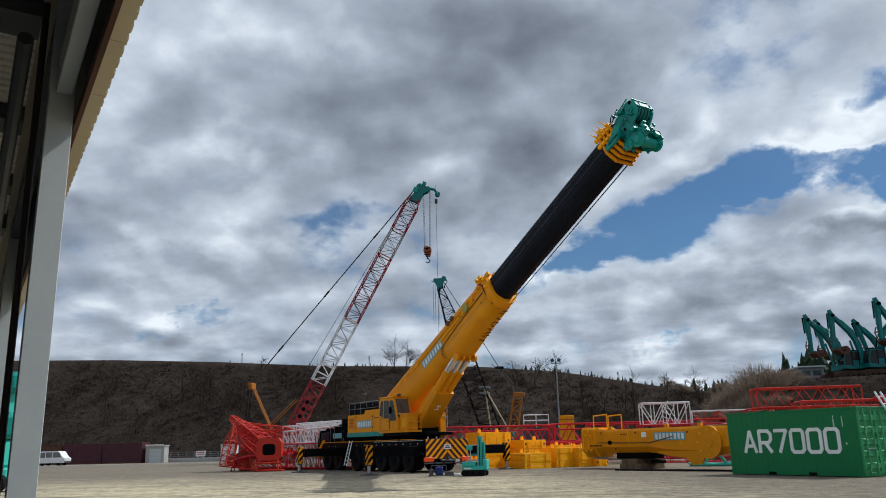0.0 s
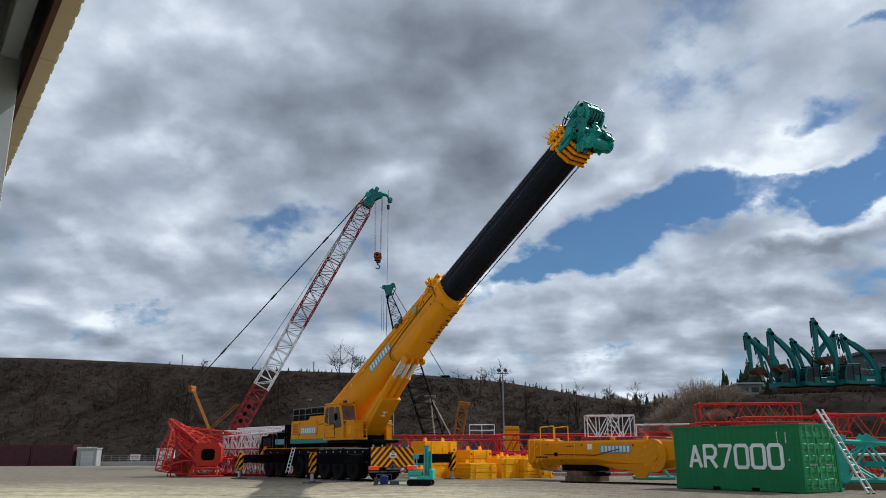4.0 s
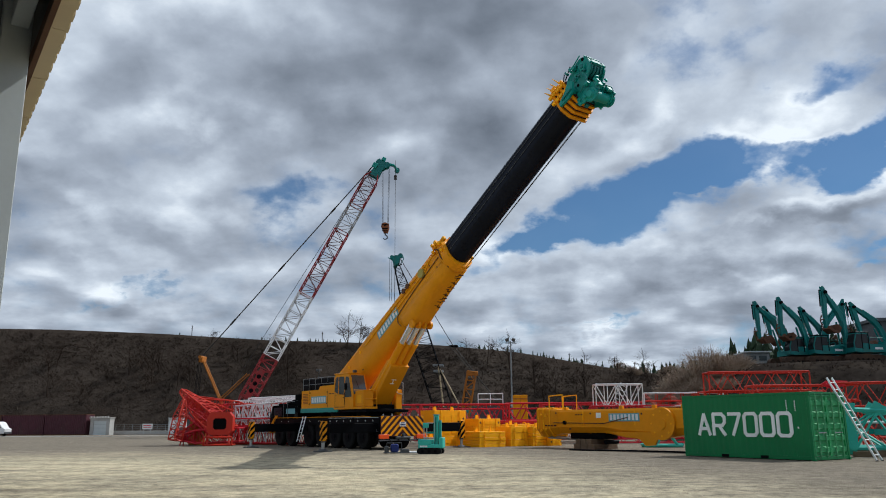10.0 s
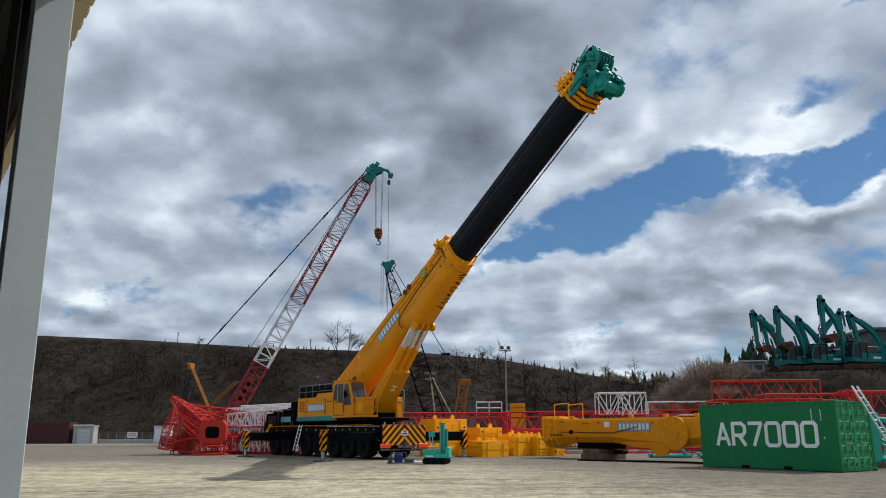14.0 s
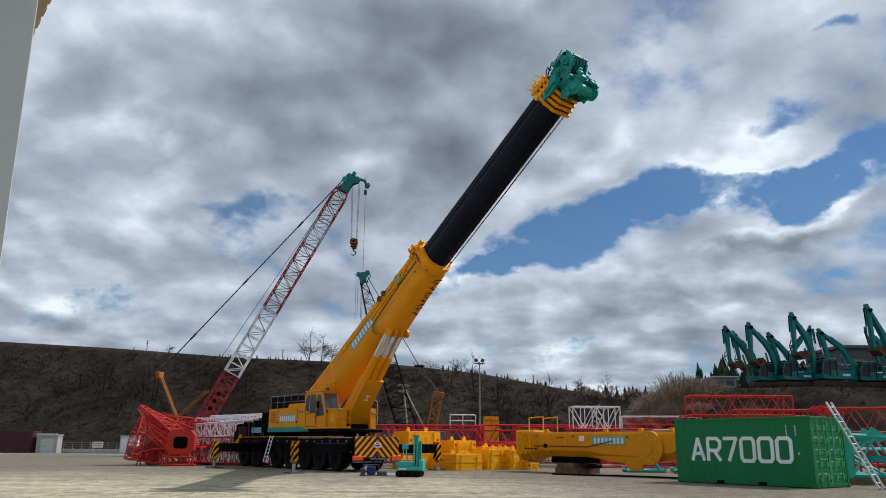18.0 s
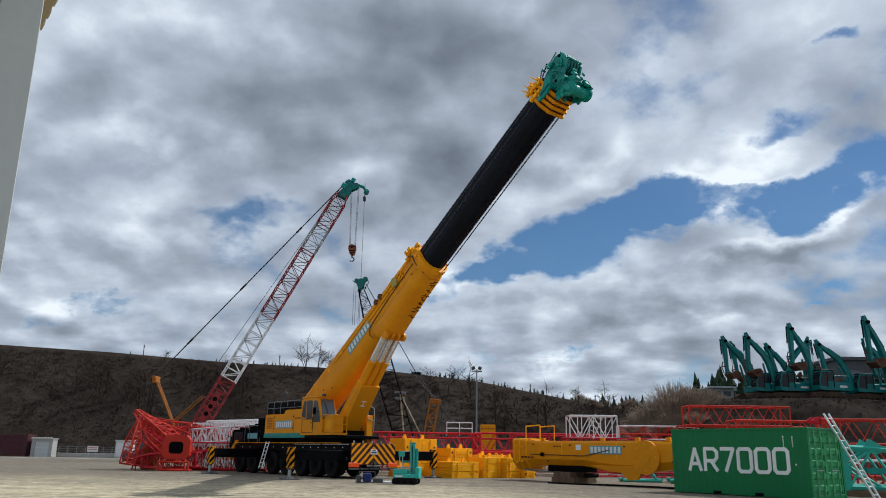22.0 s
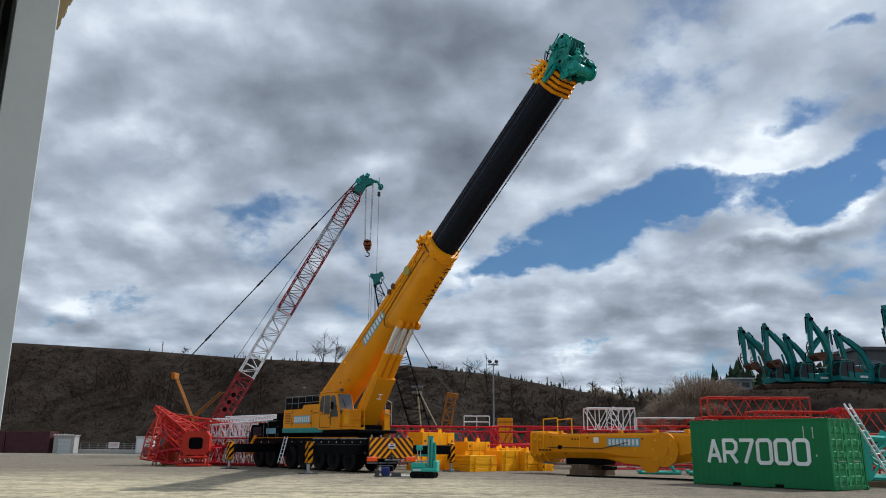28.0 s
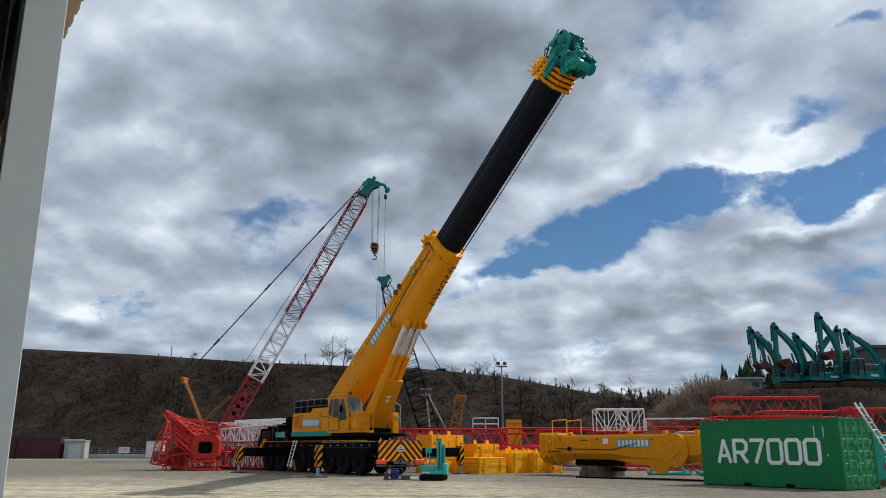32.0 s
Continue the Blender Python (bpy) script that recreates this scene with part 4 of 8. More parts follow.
    for y0, y1 in ((-1.62, -0.95), (0.95, 1.62)):
        part("tail_light", boxes((0.0, 0.1, y0, y1, 0.62, 0.86), bevel=0.02), ORANGE, c, "orange tail light cluster")
    part("tail_bar", boxes((0.0, 0.09, -1.6, 1.6, 0.5, 0.58)), GREY_DARK, c)
    bm = bmesh.new()
    box(bm, 0.03, 0.16, -0.5, 0.5, 0.62, 0.74, 0.02)
    tube(bm, (0.03, 0.0, 0.85), (0.22, 0.0, 0.85), 0.08, 10)
    part("tow_hitch", bm, GREY_DARK, c)
    for y in (-1.2, -0.6, 0.0, 0.6, 1.2):
        part("lashing_eye", boxes((-0.2, -0.14, y - 0.03, y + 0.03, 1.9, 2.02)), STEEL, c)
    # access ladder
    bm = bmesh.new()
    for dx in (-0.2, 0.2):
        tube(bm, (-9.0 + dx, -1.75, 1.95), (-8.6 + dx, -2.35, 0.35), 0.028, 6)
    for k in range(7):
        f = (k + 0.5) / 7
        x, y, z = -9.0 + 0.4 * f, -1.75 - 0.6 * f, 1.95 - 1.6 * f
        tube(bm, (x - 0.2, y, z), (x + 0.2, y, z), 0.02, 6)
    part("access_ladder", bm, ALUMINIUM, c)
    # slewing ring and upper works
    bm = bmesh.new()
    tube(bm, (-5.8, 0, 1.85), (-5.8, 0, 2.2), 1.35, 32)
    part("slewing_ring", bm, BLACK, c)
    part("upper_frame", boxes((-10.0, -1.6, -1.5, 1.5, 2.14, 2.32), bevel=0.02), BLACK, c)
    part("teal_sill", boxes((-9.98, -4.9, -1.56, -1.49, 2.18, 2.46)), TEAL, c, "teal painted sill")
    bm = bmesh.new()
    prism(bm, [(-10.0, 2.33), (-5.2, 2.33), (-5.2, 3.86), (-7.4, 3.86), (-7.6, 3.62), (-10.0, 3.62)], -1.5, -0.55)
    house = part("machine_house", bm, YELLOW, c)
    part("vent_grille", boxes(*[(-9.75, -9.05, -1.515, -1.5, 2.75 + 0.1 * k, 2.81 + 0.1 * k) for k in range(7)]), YELLOW_DULL, house)
    logo(house, pose(-7.55, -1.51, 2.98, 0, 0, 0), 2.05, 0.46)
    bm = bmesh.new()
    box(bm, -10.0, -5.2, 0.55, 1.5, 2.33, 3.62, 0.03)
    part("machine_house", bm, YELLOW, c)
    for x in (-8.9, -6.35):
        part("panel_seam", boxes((x, x + 0.025, -1.506, -1.498, 2.48, 3.58)), DARK_MARK, house)
    for k in range(4):
        part("data_bar", boxes((-6.2 + 0.2 * k, -6.06 + 0.2 * k, -1.507, -1.5, 3.3, 3.36)), DARK_MARK, house)
    for x, z in ((-8.8, 2.7), (-6.45, 2.7), (-8.8, 3.4), (-6.45, 3.4)):
        part("panel_latch", boxes((x, x + 0.07, -1.52, -1.5, z, z + 0.09)), BLACK, house)
    for x, r, z1 in ((-10.3, 0.07, 3.9), (-11.4, 0.09, 3.3)):
        bm = bmesh.new()
        tube(bm, (x, -0.9, 2.6), (x, -0.9, z1), r, 10)
        part("exhaust_pipe", bm, BLACK, c)
    for x0, x1, y0, y1, z0, z1 in ((-12.6, -11.9, -1.3, -0.7, 2.76, 2.98), (-11.8, -11.2, -1.35, -0.9, 2.76, 3.1), (-12.2, -11.3, -0.4, 0.6, 2.76, 3.05), (-14.3, -13.4, -1.2, -0.5, 2.76, 2.88)):
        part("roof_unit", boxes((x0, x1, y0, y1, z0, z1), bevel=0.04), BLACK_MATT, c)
    for x0, x1 in ((-9.8, -9.0), (-7.9, -7.0)):
        part("tool_box", boxes((x0, x1, -1.5, -1.2, 0.95, 1.4), bevel=0.02), BLACK, c)
    for x in (-4.6, -1.5):
        part("panel_handle", boxes((x, x + 0.22, -1.55, -1.52, 1.35, 1.39)), STEEL, c)
    for x in (-5.6, -3.4, -2.6, -0.5):
        part("reflector", boxes((x, x + 0.12, -1.528, -1.52, 1.15, 1.2)), ORANGE, c)
    for y in (-1.0, -0.4, 0.3, 0.9):
        part("tail_hose", tubes([((0.02, y, 0.7), (0.16, y + 0.1, 0.5)), ((0.16, y + 0.1, 0.5), (0.05, y + 0.25, 0.42))], 0.025, 5), BLACK, c)
    for x in (-9.6, -8.0, -6.4, -4.8):
        part("swing_hose", tubes([((x, -1.3, 2.12), (x + 0.5, -1.35, 1.98)), ((x + 0.5, -1.35, 1.98), (x + 1.0, -1.3, 2.12))], 0.03, 5), BLACK, c)
    # counterweight slabs
    for k in range(3):
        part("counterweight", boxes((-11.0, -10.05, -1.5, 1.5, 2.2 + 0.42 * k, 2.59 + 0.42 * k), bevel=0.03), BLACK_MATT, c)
    # cooler boxes and rail on the roof
    for x0, x1, z0, z1 in ((-9.9, -8.72, 3.65, 4.36), (-8.7, -7.5, 3.65, 4.34), (-7.35, -6.4, 3.88, 4.36), (-6.35, -5.4, 3.88, 4.32)):
        part("cooler", boxes((x0, x1, -1.44, -0.7, z0, z1), bevel=0.03), BLACK, c)
    bars = []
    for z in (4.0, 4.4):
        bars.append(((-9.9, -1.45, z), (-5.6, -1.45, z)))
    for k in range(6):
        x = -9.9 + k * 0.86
        bars.append(((x, -1.45, 3.6 if x < -7.5 else 4.1), (x, -1.45, 4.4)))
    part("guard_rail", tubes(bars, 0.018, 6), MAST_GREY, c)
    bm = bmesh.new()
    tube(bm, (-8.2, -1.2, 4.2), (-8.2, -1.2, 4.85), 0.03, 6)
    box(bm, -8.4, -8.0, -1.3, -1.1, 4.85, 5.0, 0.02)
    part("mast_light", bm, GREY_DARK, c)
    # operator's cab
    bm = bmesh.new()
    prism(bm, [(-5.3, 2.33), (-2.9, 2.33), (-2.9, 3.2), (-3.35, 4.35), (-3.6, 4.45), (-5.0, 4.5), (-5.3, 4.3)], -1.62, -0.62)
    oc = part("operator_cab", bm, YELLOW, c)
    for prof in ([(-5.22, 3.45), (-4.78, 3.27), (-4.74, 4.28), (-4.86, 4.32), (-5.02, 4.26)], [(-4.66, 3.24), (-4.05, 3.24), (-4.0, 3.3), (-4.02, 4.22), (-4.1, 4.3), (-4.6, 4.32), (-4.68, 4.22)], [(-3.86, 3.05), (-3.14, 3.05), (-3.1, 3.14), (-3.46, 4.2), (-3.56, 4.28), (-3.86, 4.28)]):
        bm = bmesh.new()
        prism(bm, prof, -1.632, -1.62)
        part("cab_window", bm, GLASS, oc)
    bm = bmesh.new()
    prism(bm, [(-2.93, 3.2), (-2.89, 3.2), (-3.32, 4.36), (-3.37, 4.36)], -1.58, -0.66)
    part("windscreen", bm, GLASS, oc)
    part("door_handle", boxes((-4.15, -4.05, -1.64, -1.62, 3.0, 3.05)), BLACK, oc)
    for x0, x1, z0, z1 in ((-5.16, -5.13, 2.45, 4.2), (-3.92, -3.89, 2.45, 4.2), (-5.13, -3.92, 2.45, 2.48), (-5.13, -3.92, 3.2, 3.22)):
        part("door_seam", boxes((x0, x1, -1.628, -1.61, z0, z1)), DARK_MARK, oc)
    part("cab_roof", boxes((-5.25, -3.5, -1.66, -0.6, 4.44, 4.53), bevel=0.03), YELLOW, oc)
    part("cab_mirror", tubes([((-3.3, -1.65, 3.6), (-3.1, -2.0, 3.7))], 0.02, 5), BLACK, oc)
    part("cab_mirror", boxes((-3.15, -3.05, -2.12, -1.95, 3.45, 3.85), bevel=0.02), BLACK, oc)
    part("wiper", tubes([((-2.9, -1.1, 3.25), (-3.2, -1.3, 4.1))], 0.012, 4), BLACK, oc)
    part("work_lamp", boxes((-3.6, -3.4, -1.3, -1.1, 4.53, 4.68), bevel=0.02), GREY_DARK, oc)
    part("grab_rail", tubes([((-3.8, -1.66, 2.6), (-3.8, -1.72, 2.65)), ((-3.8, -1.72, 2.65), (-3.8, -1.72, 3.3)), ((-3.8, -1.72, 3.3), (-3.8, -1.66, 3.35))], 0.015, 5), BLACK, oc)
    part("cab_frame", tubes([((-3.32, -1.6, 4.4), (-2.93, -1.6, 3.2)), ((-3.32, -0.64, 4.4), (-2.93, -0.64, 3.2))], 0.035, 6), YELLOW, oc)
    bm = bmesh.new()
    box(bm, -2.9, -1.7, -1.6, -0.65, 2.33, 2.45)
    part("cab_step", bm, YELLOW, c)
    part("cab_step_rail", tubes([((-1.75, -1.58, 2.4), (-1.75, -1.58, 3.4)), ((-1.75, -1.58, 3.4), (-2.9, -1.58, 3.45)), ((-1.75, -0.68, 2.4), (-1.75, -0.68, 3.4)), ((-1.75, -1.58, 3.4), (-1.75, -0.68, 3.4)), ((-1.75, -1.58, 2.9), (-1.75, -0.68, 2.9))], 0.028, 6), YELLOW, c)
    part("cab_apron", boxes((-2.88, -1.9, -1.5, -0.8, 2.46, 3.4), bevel=0.03), YELLOW, c)
    part("apron_hatch", boxes((-2.6, -2.15, -1.515, -1.5, 2.65, 3.15), bevel=0.004), YELLOW_OLD, c)
    bm = bmesh.new()
    box(bm, -2.5, -2.0, 0.85, 1.3, 1.95, 3.5, 0.04)
    part("winch_box", bm, YELLOW, c)
    part("winch_rail", tubes([((-1.98, 0.9, 3.3), (-1.98, 0.9, 4.1)), ((-1.98, 0.9, 4.1), (-1.98, 1.35, 3.9)), ((-1.98, 1.35, 3.9), (-1.98, 1.35, 2.6)), ((-1.98, 1.35, 3.2), (-1.98, 0.9, 3.3))], 0.025, 6), STEEL, c)
    bm = bmesh.new()
    prism(bm, [(-9.2, 2.33), (-7.0, 2.33), (-7.3, 3.3), (-7.9, 3.35), (-8.6, 3.2)], -0.95, -0.8)
    prism(bm, [(-9.2, 2.33), (-7.0, 2.33), (-7.3, 3.3), (-7.9, 3.35), (-8.6, 3.2)], 0.8, 0.95)
    part("boom_cheek", bm, YELLOW, c)
    part("cylinder_mount", boxes((-3.8, -2.2, -0.9, 0.9, 1.9, 2.6), bevel=0.04), BLACK, c)
    return c


def section(u, hw, top, bot):
    """A telescopic boom's cross-section at u: square shoulders above, a rounded belly below."""
    mid = (top + bot) / 2
    h = (top - bot) / 2
    pts = [(-hw * 0.86, top), (hw * 0.86, top), (hw, top - 0.14), (hw, mid - 0.1 * h)]
    for a in range(-12, -89, -11):
        pts.append((hw * math.cos(radians(a)), mid - 0.1 * h + 0.9 * h * math.sin(radians(a))))
    for a in range(-91, -169, -11):
        pts.append((hw * math.cos(radians(a)), mid - 0.1 * h + 0.9 * h * math.sin(radians(a))))
    pts += [(-hw, mid - 0.1 * h), (-hw, top - 0.14)]
    return [(u, y, z) for y, z in pts]


def plate_section(u, hw, top, bot):
    """A section of flat plates: upright sides, a flat belly with slanted shoulders."""
    d = (top - bot) * 0.26
    return [(u, y, z) for y, z in ((-hw * 0.88, top), (hw * 0.88, top), (hw, top - 0.12), (hw, bot + d), (hw * 0.6, bot), (-hw * 0.6, bot), (-hw, bot + d), (-hw, top - 0.12))]




def arc(u, n, r, a0, a1, k=9):
    return [(u + r * math.cos(radians(a0 + (a1 - a0) * j / (k - 1))), n + r * math.sin(radians(a0 + (a1 - a0) * j / (k - 1)))) for j in range(k)]


def disc(u, n, y0, y1, r, sides=18):
    bm = bmesh.new()
    tube(bm, (u, y0, n), (u, y1, n), r, sides)
    return bm


def make_head(b):
    """Teal head: two lobed cheeks with round sheave housings, a winch drum slung below, and brackets on its near side."""
    rng = random.Random(8)
    lobe = [(26.3, -0.12), (26.9, 0.12)] + arc(27.7, -0.18, 0.5, 130, -60) + [(27.55, -0.85)] + arc(27.35, -1.55, 0.46, 55, -130) + [(26.6, -1.42), (26.3, -1.3)]
    head = None
    for y in (-0.48, 0.48):
        bm = bmesh.new()
        prism(bm, lobe, y - 0.045, y + 0.045)
        if head is None:
            head = part("boom_head", bm, TEAL, b, "teal boom head with sheaves and drum")
        else:
            part("cheek_plate", bm, TEAL, head)
    part("head_block", boxes((26.25, 26.8, -0.46, 0.46, -1.35, -0.12), bevel=0.04), TEAL_DARK, head)
    for u, n, r in ((27.75, -0.18, 0.42), (27.15, -0.35, 0.28), (27.1, -1.15, 0.3)):
        for y in (-0.3, -0.1, 0.1, 0.3):
            part("sheave", disc(u, n, y - 0.06, y + 0.06, r), TEAL_DARK, head)
    for u, n, r in ((27.75, -0.18, 0.2), (27.35, -1.5, 0.17), (27.1, -0.35, 0.12), (26.75, -0.9, 0.1)):
        boss = part("pin_boss", disc(u, n, -0.6, -0.52, r, 14), TEAL, head)
        part("pin_end", disc(u, n, -0.63, -0.6, r * 0.55, 12), TEAL_DARK, boss)
    for u, n, r in ((27.95, 0.12, 0.09), (27.5, 0.12, 0.07), (27.05, -0.7, 0.08)):
        part("lightening_hole", disc(u, n, -0.535, -0.52, r, 12), BLACK, head)
    # winch drum below the sheaves, with a domed motor end
    bm = bmesh.new()
    tube(bm, (27.35, -0.5, -1.74), (27.35, 0.55, -1.74), 0.24, 22)
    tube(bm, (27.35, -0.58, -1.74), (27.35, -0.5, -1.74), 0.33, 22)
    tube(bm, (27.35, 0.55, -1.74), (27.35, 0.64, -1.74), 0.34, 22)
    tube(bm, (27.35, -0.72, -1.74), (27.35, -0.58, -1.74), 0.16, 16, 0.24)
    part("winch_drum", bm, TEAL, head)
    part("drum_arm", boxes((26.75, 27.4, -0.62, -0.52, -1.75, -1.3), bevel=0.03), TEAL, head)
    part("drum_arm", boxes((26.75, 27.4, 0.52, 0.62, -1.75, -1.3), bevel=0.03), TEAL, head)
    part("drum_lug", boxes((27.7, 27.9, -0.5, -0.2, -1.7, -1.3), bevel=0.03), TEAL, head)
    part("drum_lug", boxes((27.7, 27.85, 0.15, 0.45, -1.75, -1.4), bevel=0.03), TEAL, head)
    part("drum_guard", tubes([((27.75, -0.5, -1.9), (27.85, -0.5, -1.45)), ((27.85, -0.5, -1.45), (27.85, 0.5, -1.45)), ((27.85, 0.5, -1.45), (27.75, 0.5, -1.9))], 0.035, 6), TEAL_DARK, head)
    # tapered hanger that laps over the yellow collars
    bm = bmesh.new()
    prism(bm, [(25.95, -1.08), (25.95, -0.9), (26.5, -0.74), (26.95, -0.45), (27.15, -0.7), (26.8, -1.1), (26.5, -1.16)], -1.0, -0.88)
    part("hanger_plate", bm, TEAL, head)
    part("hanger_rib", boxes((26.2, 26.9, -1.06, -1.0, -0.98, -0.9), bevel=0.01), TEAL_DARK, head)
    part("hanger_spacer", boxes((26.55, 26.9, -0.88, -0.52, -1.0, -0.62), bevel=0.03), TEAL, head)
    part("cross_plate", boxes((26.85, 27.35, -0.42, 0.42, -1.02, -0.86), bevel=0.02), TEAL, head)
    part("cross_plate", boxes((28.05, 28.2, -0.3, 0.3, -0.4, -0.05), bevel=0.03), TEAL_DARK, head)
    # rope guards, valves and pipes
    for p, q, r, mt in (((27.2, -0.62, 0.2), (28.0, -0.62, 0.32), 0.03, TEAL), ((28.1, -0.5, 0.2), (28.1, 0.5, 0.2), 0.04, TEAL), ((28.2, -0.5, -0.35), (28.2, 0.5, -0.35), 0.04, TEAL), ((26.7, -0.6, 0.1), (27.3, -0.62, 0.38), 0.03, BLACK),
                        ((26.5, -0.7, -0.1), (26.9, -0.75, 0.25), 0.025, BLACK), ((27.0, -0.7, -1.25), (27.6, -0.7, -1.05), 0.035, TEAL_DARK), ((27.6, -0.7, -1.05), (27.75, -0.7, -0.75), 0.035, TEAL_DARK), ((26.8, 0.55, 0.15), (27.8, 0.55, 0.4), 0.03, TEAL)):
        part("guard_rod", tubes([(p, q)], r, 6), mt, head)
    for k in range(34):
        u, n = rng.uniform(26.6, 28.2), rng.choice((rng.uniform(-0.55, 0.3), rng.uniform(-1.75, -1.1)))
        y = rng.choice((-0.62, -0.58, -0.68, 0.0, 0.25, -0.25, 0.55))
        du, dy, dn = rng.uniform(0.04, 0.13), rng.uniform(0.05, 0.12), rng.uniform(0.04, 0.13)
        part("head_fitting", boxes((u - du, u + du, y - dy, y + dy, n - dn, n + dn), bevel=0.025), rng.choice((TEAL, TEAL_DARK, TEAL)), head)


def make_boom(c):
    bm = bmesh.new()
    loft(bm, [section(-0.5, 0.5, 0.35, -0.5), section(0.8, 0.72, 0.6, -1.1), section(3.0, 0.76, 0.56, -1.46), section(9.3, 0.76, 0.46, -1.54), section(11.5, 0.76, 0.38, -1.48), section(15.0, 0.76, 0.26, -1.42)])
    b = part("boom", bm, YELLOW, c, "yellow telescopic boom with a black inner section and teal head")
    b.matrix_local = pose(*HINGE, 0, -boom_at(0), 0)
    bm = bmesh.new()
    loft(bm, [section(14.85, 0.82, 0.32, -1.52), section(15.2, 0.87, 0.38, -1.6), section(15.45, 0.87, 0.38, -1.6), section(15.5, 0.7, 0.1, -1.4)])
    box(bm, 14.6, 15.2, -0.9, -0.65, 0.15, 0.42, 0.04)
    part("boom_collar", bm, YELLOW, b)
    for u, n, s in ((15.05, 0.36, 0.12), (14.75, 0.42, 0.09), (15.3, 0.1, 0.1), (15.25, -0.35, 0.08), (14.6, 0.05, 0.08)):
        part("collar_clamp", boxes((u - s, u + s, -1.0, -0.84, n - s, n + s), bevel=0.03), YELLOW_OLD, b)
    part("collar_seam", tubes([((14.7, -0.84, 0.2), (15.0, -0.9, -0.1)), ((15.0, -0.9, -0.1), (14.95, -0.88, -0.6)), ((14.95, -0.88, -0.6), (14.95, -0.6, -1.3))], 0.03, 6), BROWN, b)
    for y in (-0.65, -0.2, 0.3):
        part("collar_lug", boxes((15.3, 15.62, y - 0.09, y + 0.09, 0.2, 0.42), bevel=0.02), YELLOW_OLD, b)
    part("collar_lug", boxes((15.3, 15.55, 0.6, 0.92, -0.9, -0.5), bevel=0.02), YELLOW_OLD, b)
    bm = bmesh.new()
    loft(bm, [section(12.0, 0.66, 0.06, -1.36), section(26.7, 0.65, 0.0, -1.36)])
    inner = part("inner_section", bm, BLACK_BOOM, b, "glossy black inner boom section")
    rng = random.Random(4)
    for k in range(4):
        u, g = 25.72 + 0.25 * k, 0.025 * k
        bm = bmesh.new()
        loft(bm, [plate_section(u, 0.80 - g, 0.14 - g, -1.48 + g), plate_section(u + 0.07, 0.86 - g, 0.2 - g, -1.56 + g), plate_section(u + 0.17, 0.86 - g, 0.2 - g, -1.56 + g), plate_section(u + 0.2, 0.72 - g, 0.02, -1.38 + g)])
        ring = part("section_collar", bm, YELLOW, b)
        bm = bmesh.new()
        loft(bm, [plate_section(u + 0.2, 0.8 - g, 0.12 - g, -1.46 + g), plate_section(u + 0.255, 0.8 - g, 0.12 - g, -1.46 + g)])
        part("collar_gap", bm, DARK_MARK, ring)
        for y in (-0.66, -0.3, 0.1, 0.5):
            w, h0 = rng.uniform(0.05, 0.12), rng.uniform(0.22, 0.46)
            part("collar_pad", boxes((u - rng.uniform(0.0, 0.2), u + 0.12, y - w, y + w, 0.1 - g, h0 - g), bevel=0.015), YELLOW_OLD, ring)
        for n in (-0.1, -0.5):
            part("collar_pad", boxes((u - 0.12, u + 0.1, -0.95 + g, -0.8 + g, n - 0.1, n + 0.06), bevel=0.015), YELLOW_OLD, ring)
        for y, lift in ((-0.8, 0.5), (-0.45, 0.36)):
            bm = bmesh.new()
            tube(bm, (u + 0.02, y, 0.1 - g), (u - 0.14, y - 0.08, lift + rng.uniform(-0.05, 0.08)), 0.05, 5, 0.015)
            part("collar_spike", bm, YELLOW_OLD, ring)
    # underside rope
    part("hoist_rope", tubes([((15.4, 0.5, -1.3), (26.0, 0.42, -1.40)), ((15.4, 0.35, -1.42), (26.0, 0.28, -1.48))], 0.016, 5), ROPE, b)
    part("side_rope", tubes([((15.5, -0.69, -0.3), (26.3, -0.68, -0.32)), ((15.5, -0.69, -0.62), (26.3, -0.68, -0.62))], 0.012, 5), GREY_DARK, b)
    # pipes, hose reels and covers on the side of the base section
    part("side_pipe", tubes([((6.0, -0.79, 0.1), (14.6, -0.79, 0.05))], 0.03, 6), YELLOW_OLD, b)
    part("side_pipe", tubes([((9.6, -0.8, -0.2), (13.4, -0.8, -0.2)), ((13.4, -0.8, -0.2), (13.9, -0.8, 0.05))], 0.035, 6), YELLOW_OLD, b)
    bm = bmesh.new()
    tube(bm, (13.0, -0.74, -0.1), (13.0, -0.9, -0.1), 0.27, 18)
    part("hose_reel", bm, OLIVE, b, "round olive-yellow cover")
    for u in (11.1, 11.55):
        bm = bmesh.new()
        tube(bm, (u, -0.74, 0.2), (u, -0.88, 0.2), 0.16, 14)
        part("rope_sheave", bm, BROWN, b)
    for k in range(15):
        u = 1.5 + 0.9 * k
        part("top_clamp", boxes((u, u + 0.12, -0.7, -0.55, 0.3, 0.62 - 0.025 * (u - 1.5))), YELLOW_OLD, b)
    part("tie_rail", tubes([((1.2, -0.6, 0.68), (14.4, -0.6, 0.38))], 0.025, 5), YELLOW_OLD, b)
    for u in (2.0, 3.6, 5.2, 6.8):
        part("pipe_clamp", boxes((u, u + 0.1, -0.82, -0.74, 0.02, 0.2)), YELLOW_OLD, b)
    for u, n in ((4.2, -0.5), (5.0, -1.0), (12.2, -0.1), (13.8, -0.2), (14.3, -0.75)):
        bm = bmesh.new()
        tube(bm, (u, -0.755, n), (u, -0.785, n), 0.05, 10)
        part("grease_plug", bm, BROWN, b)
    logo(b, pose(8.7, -0.775, -0.3, 0, 0, 0), 2.5, 0.5)
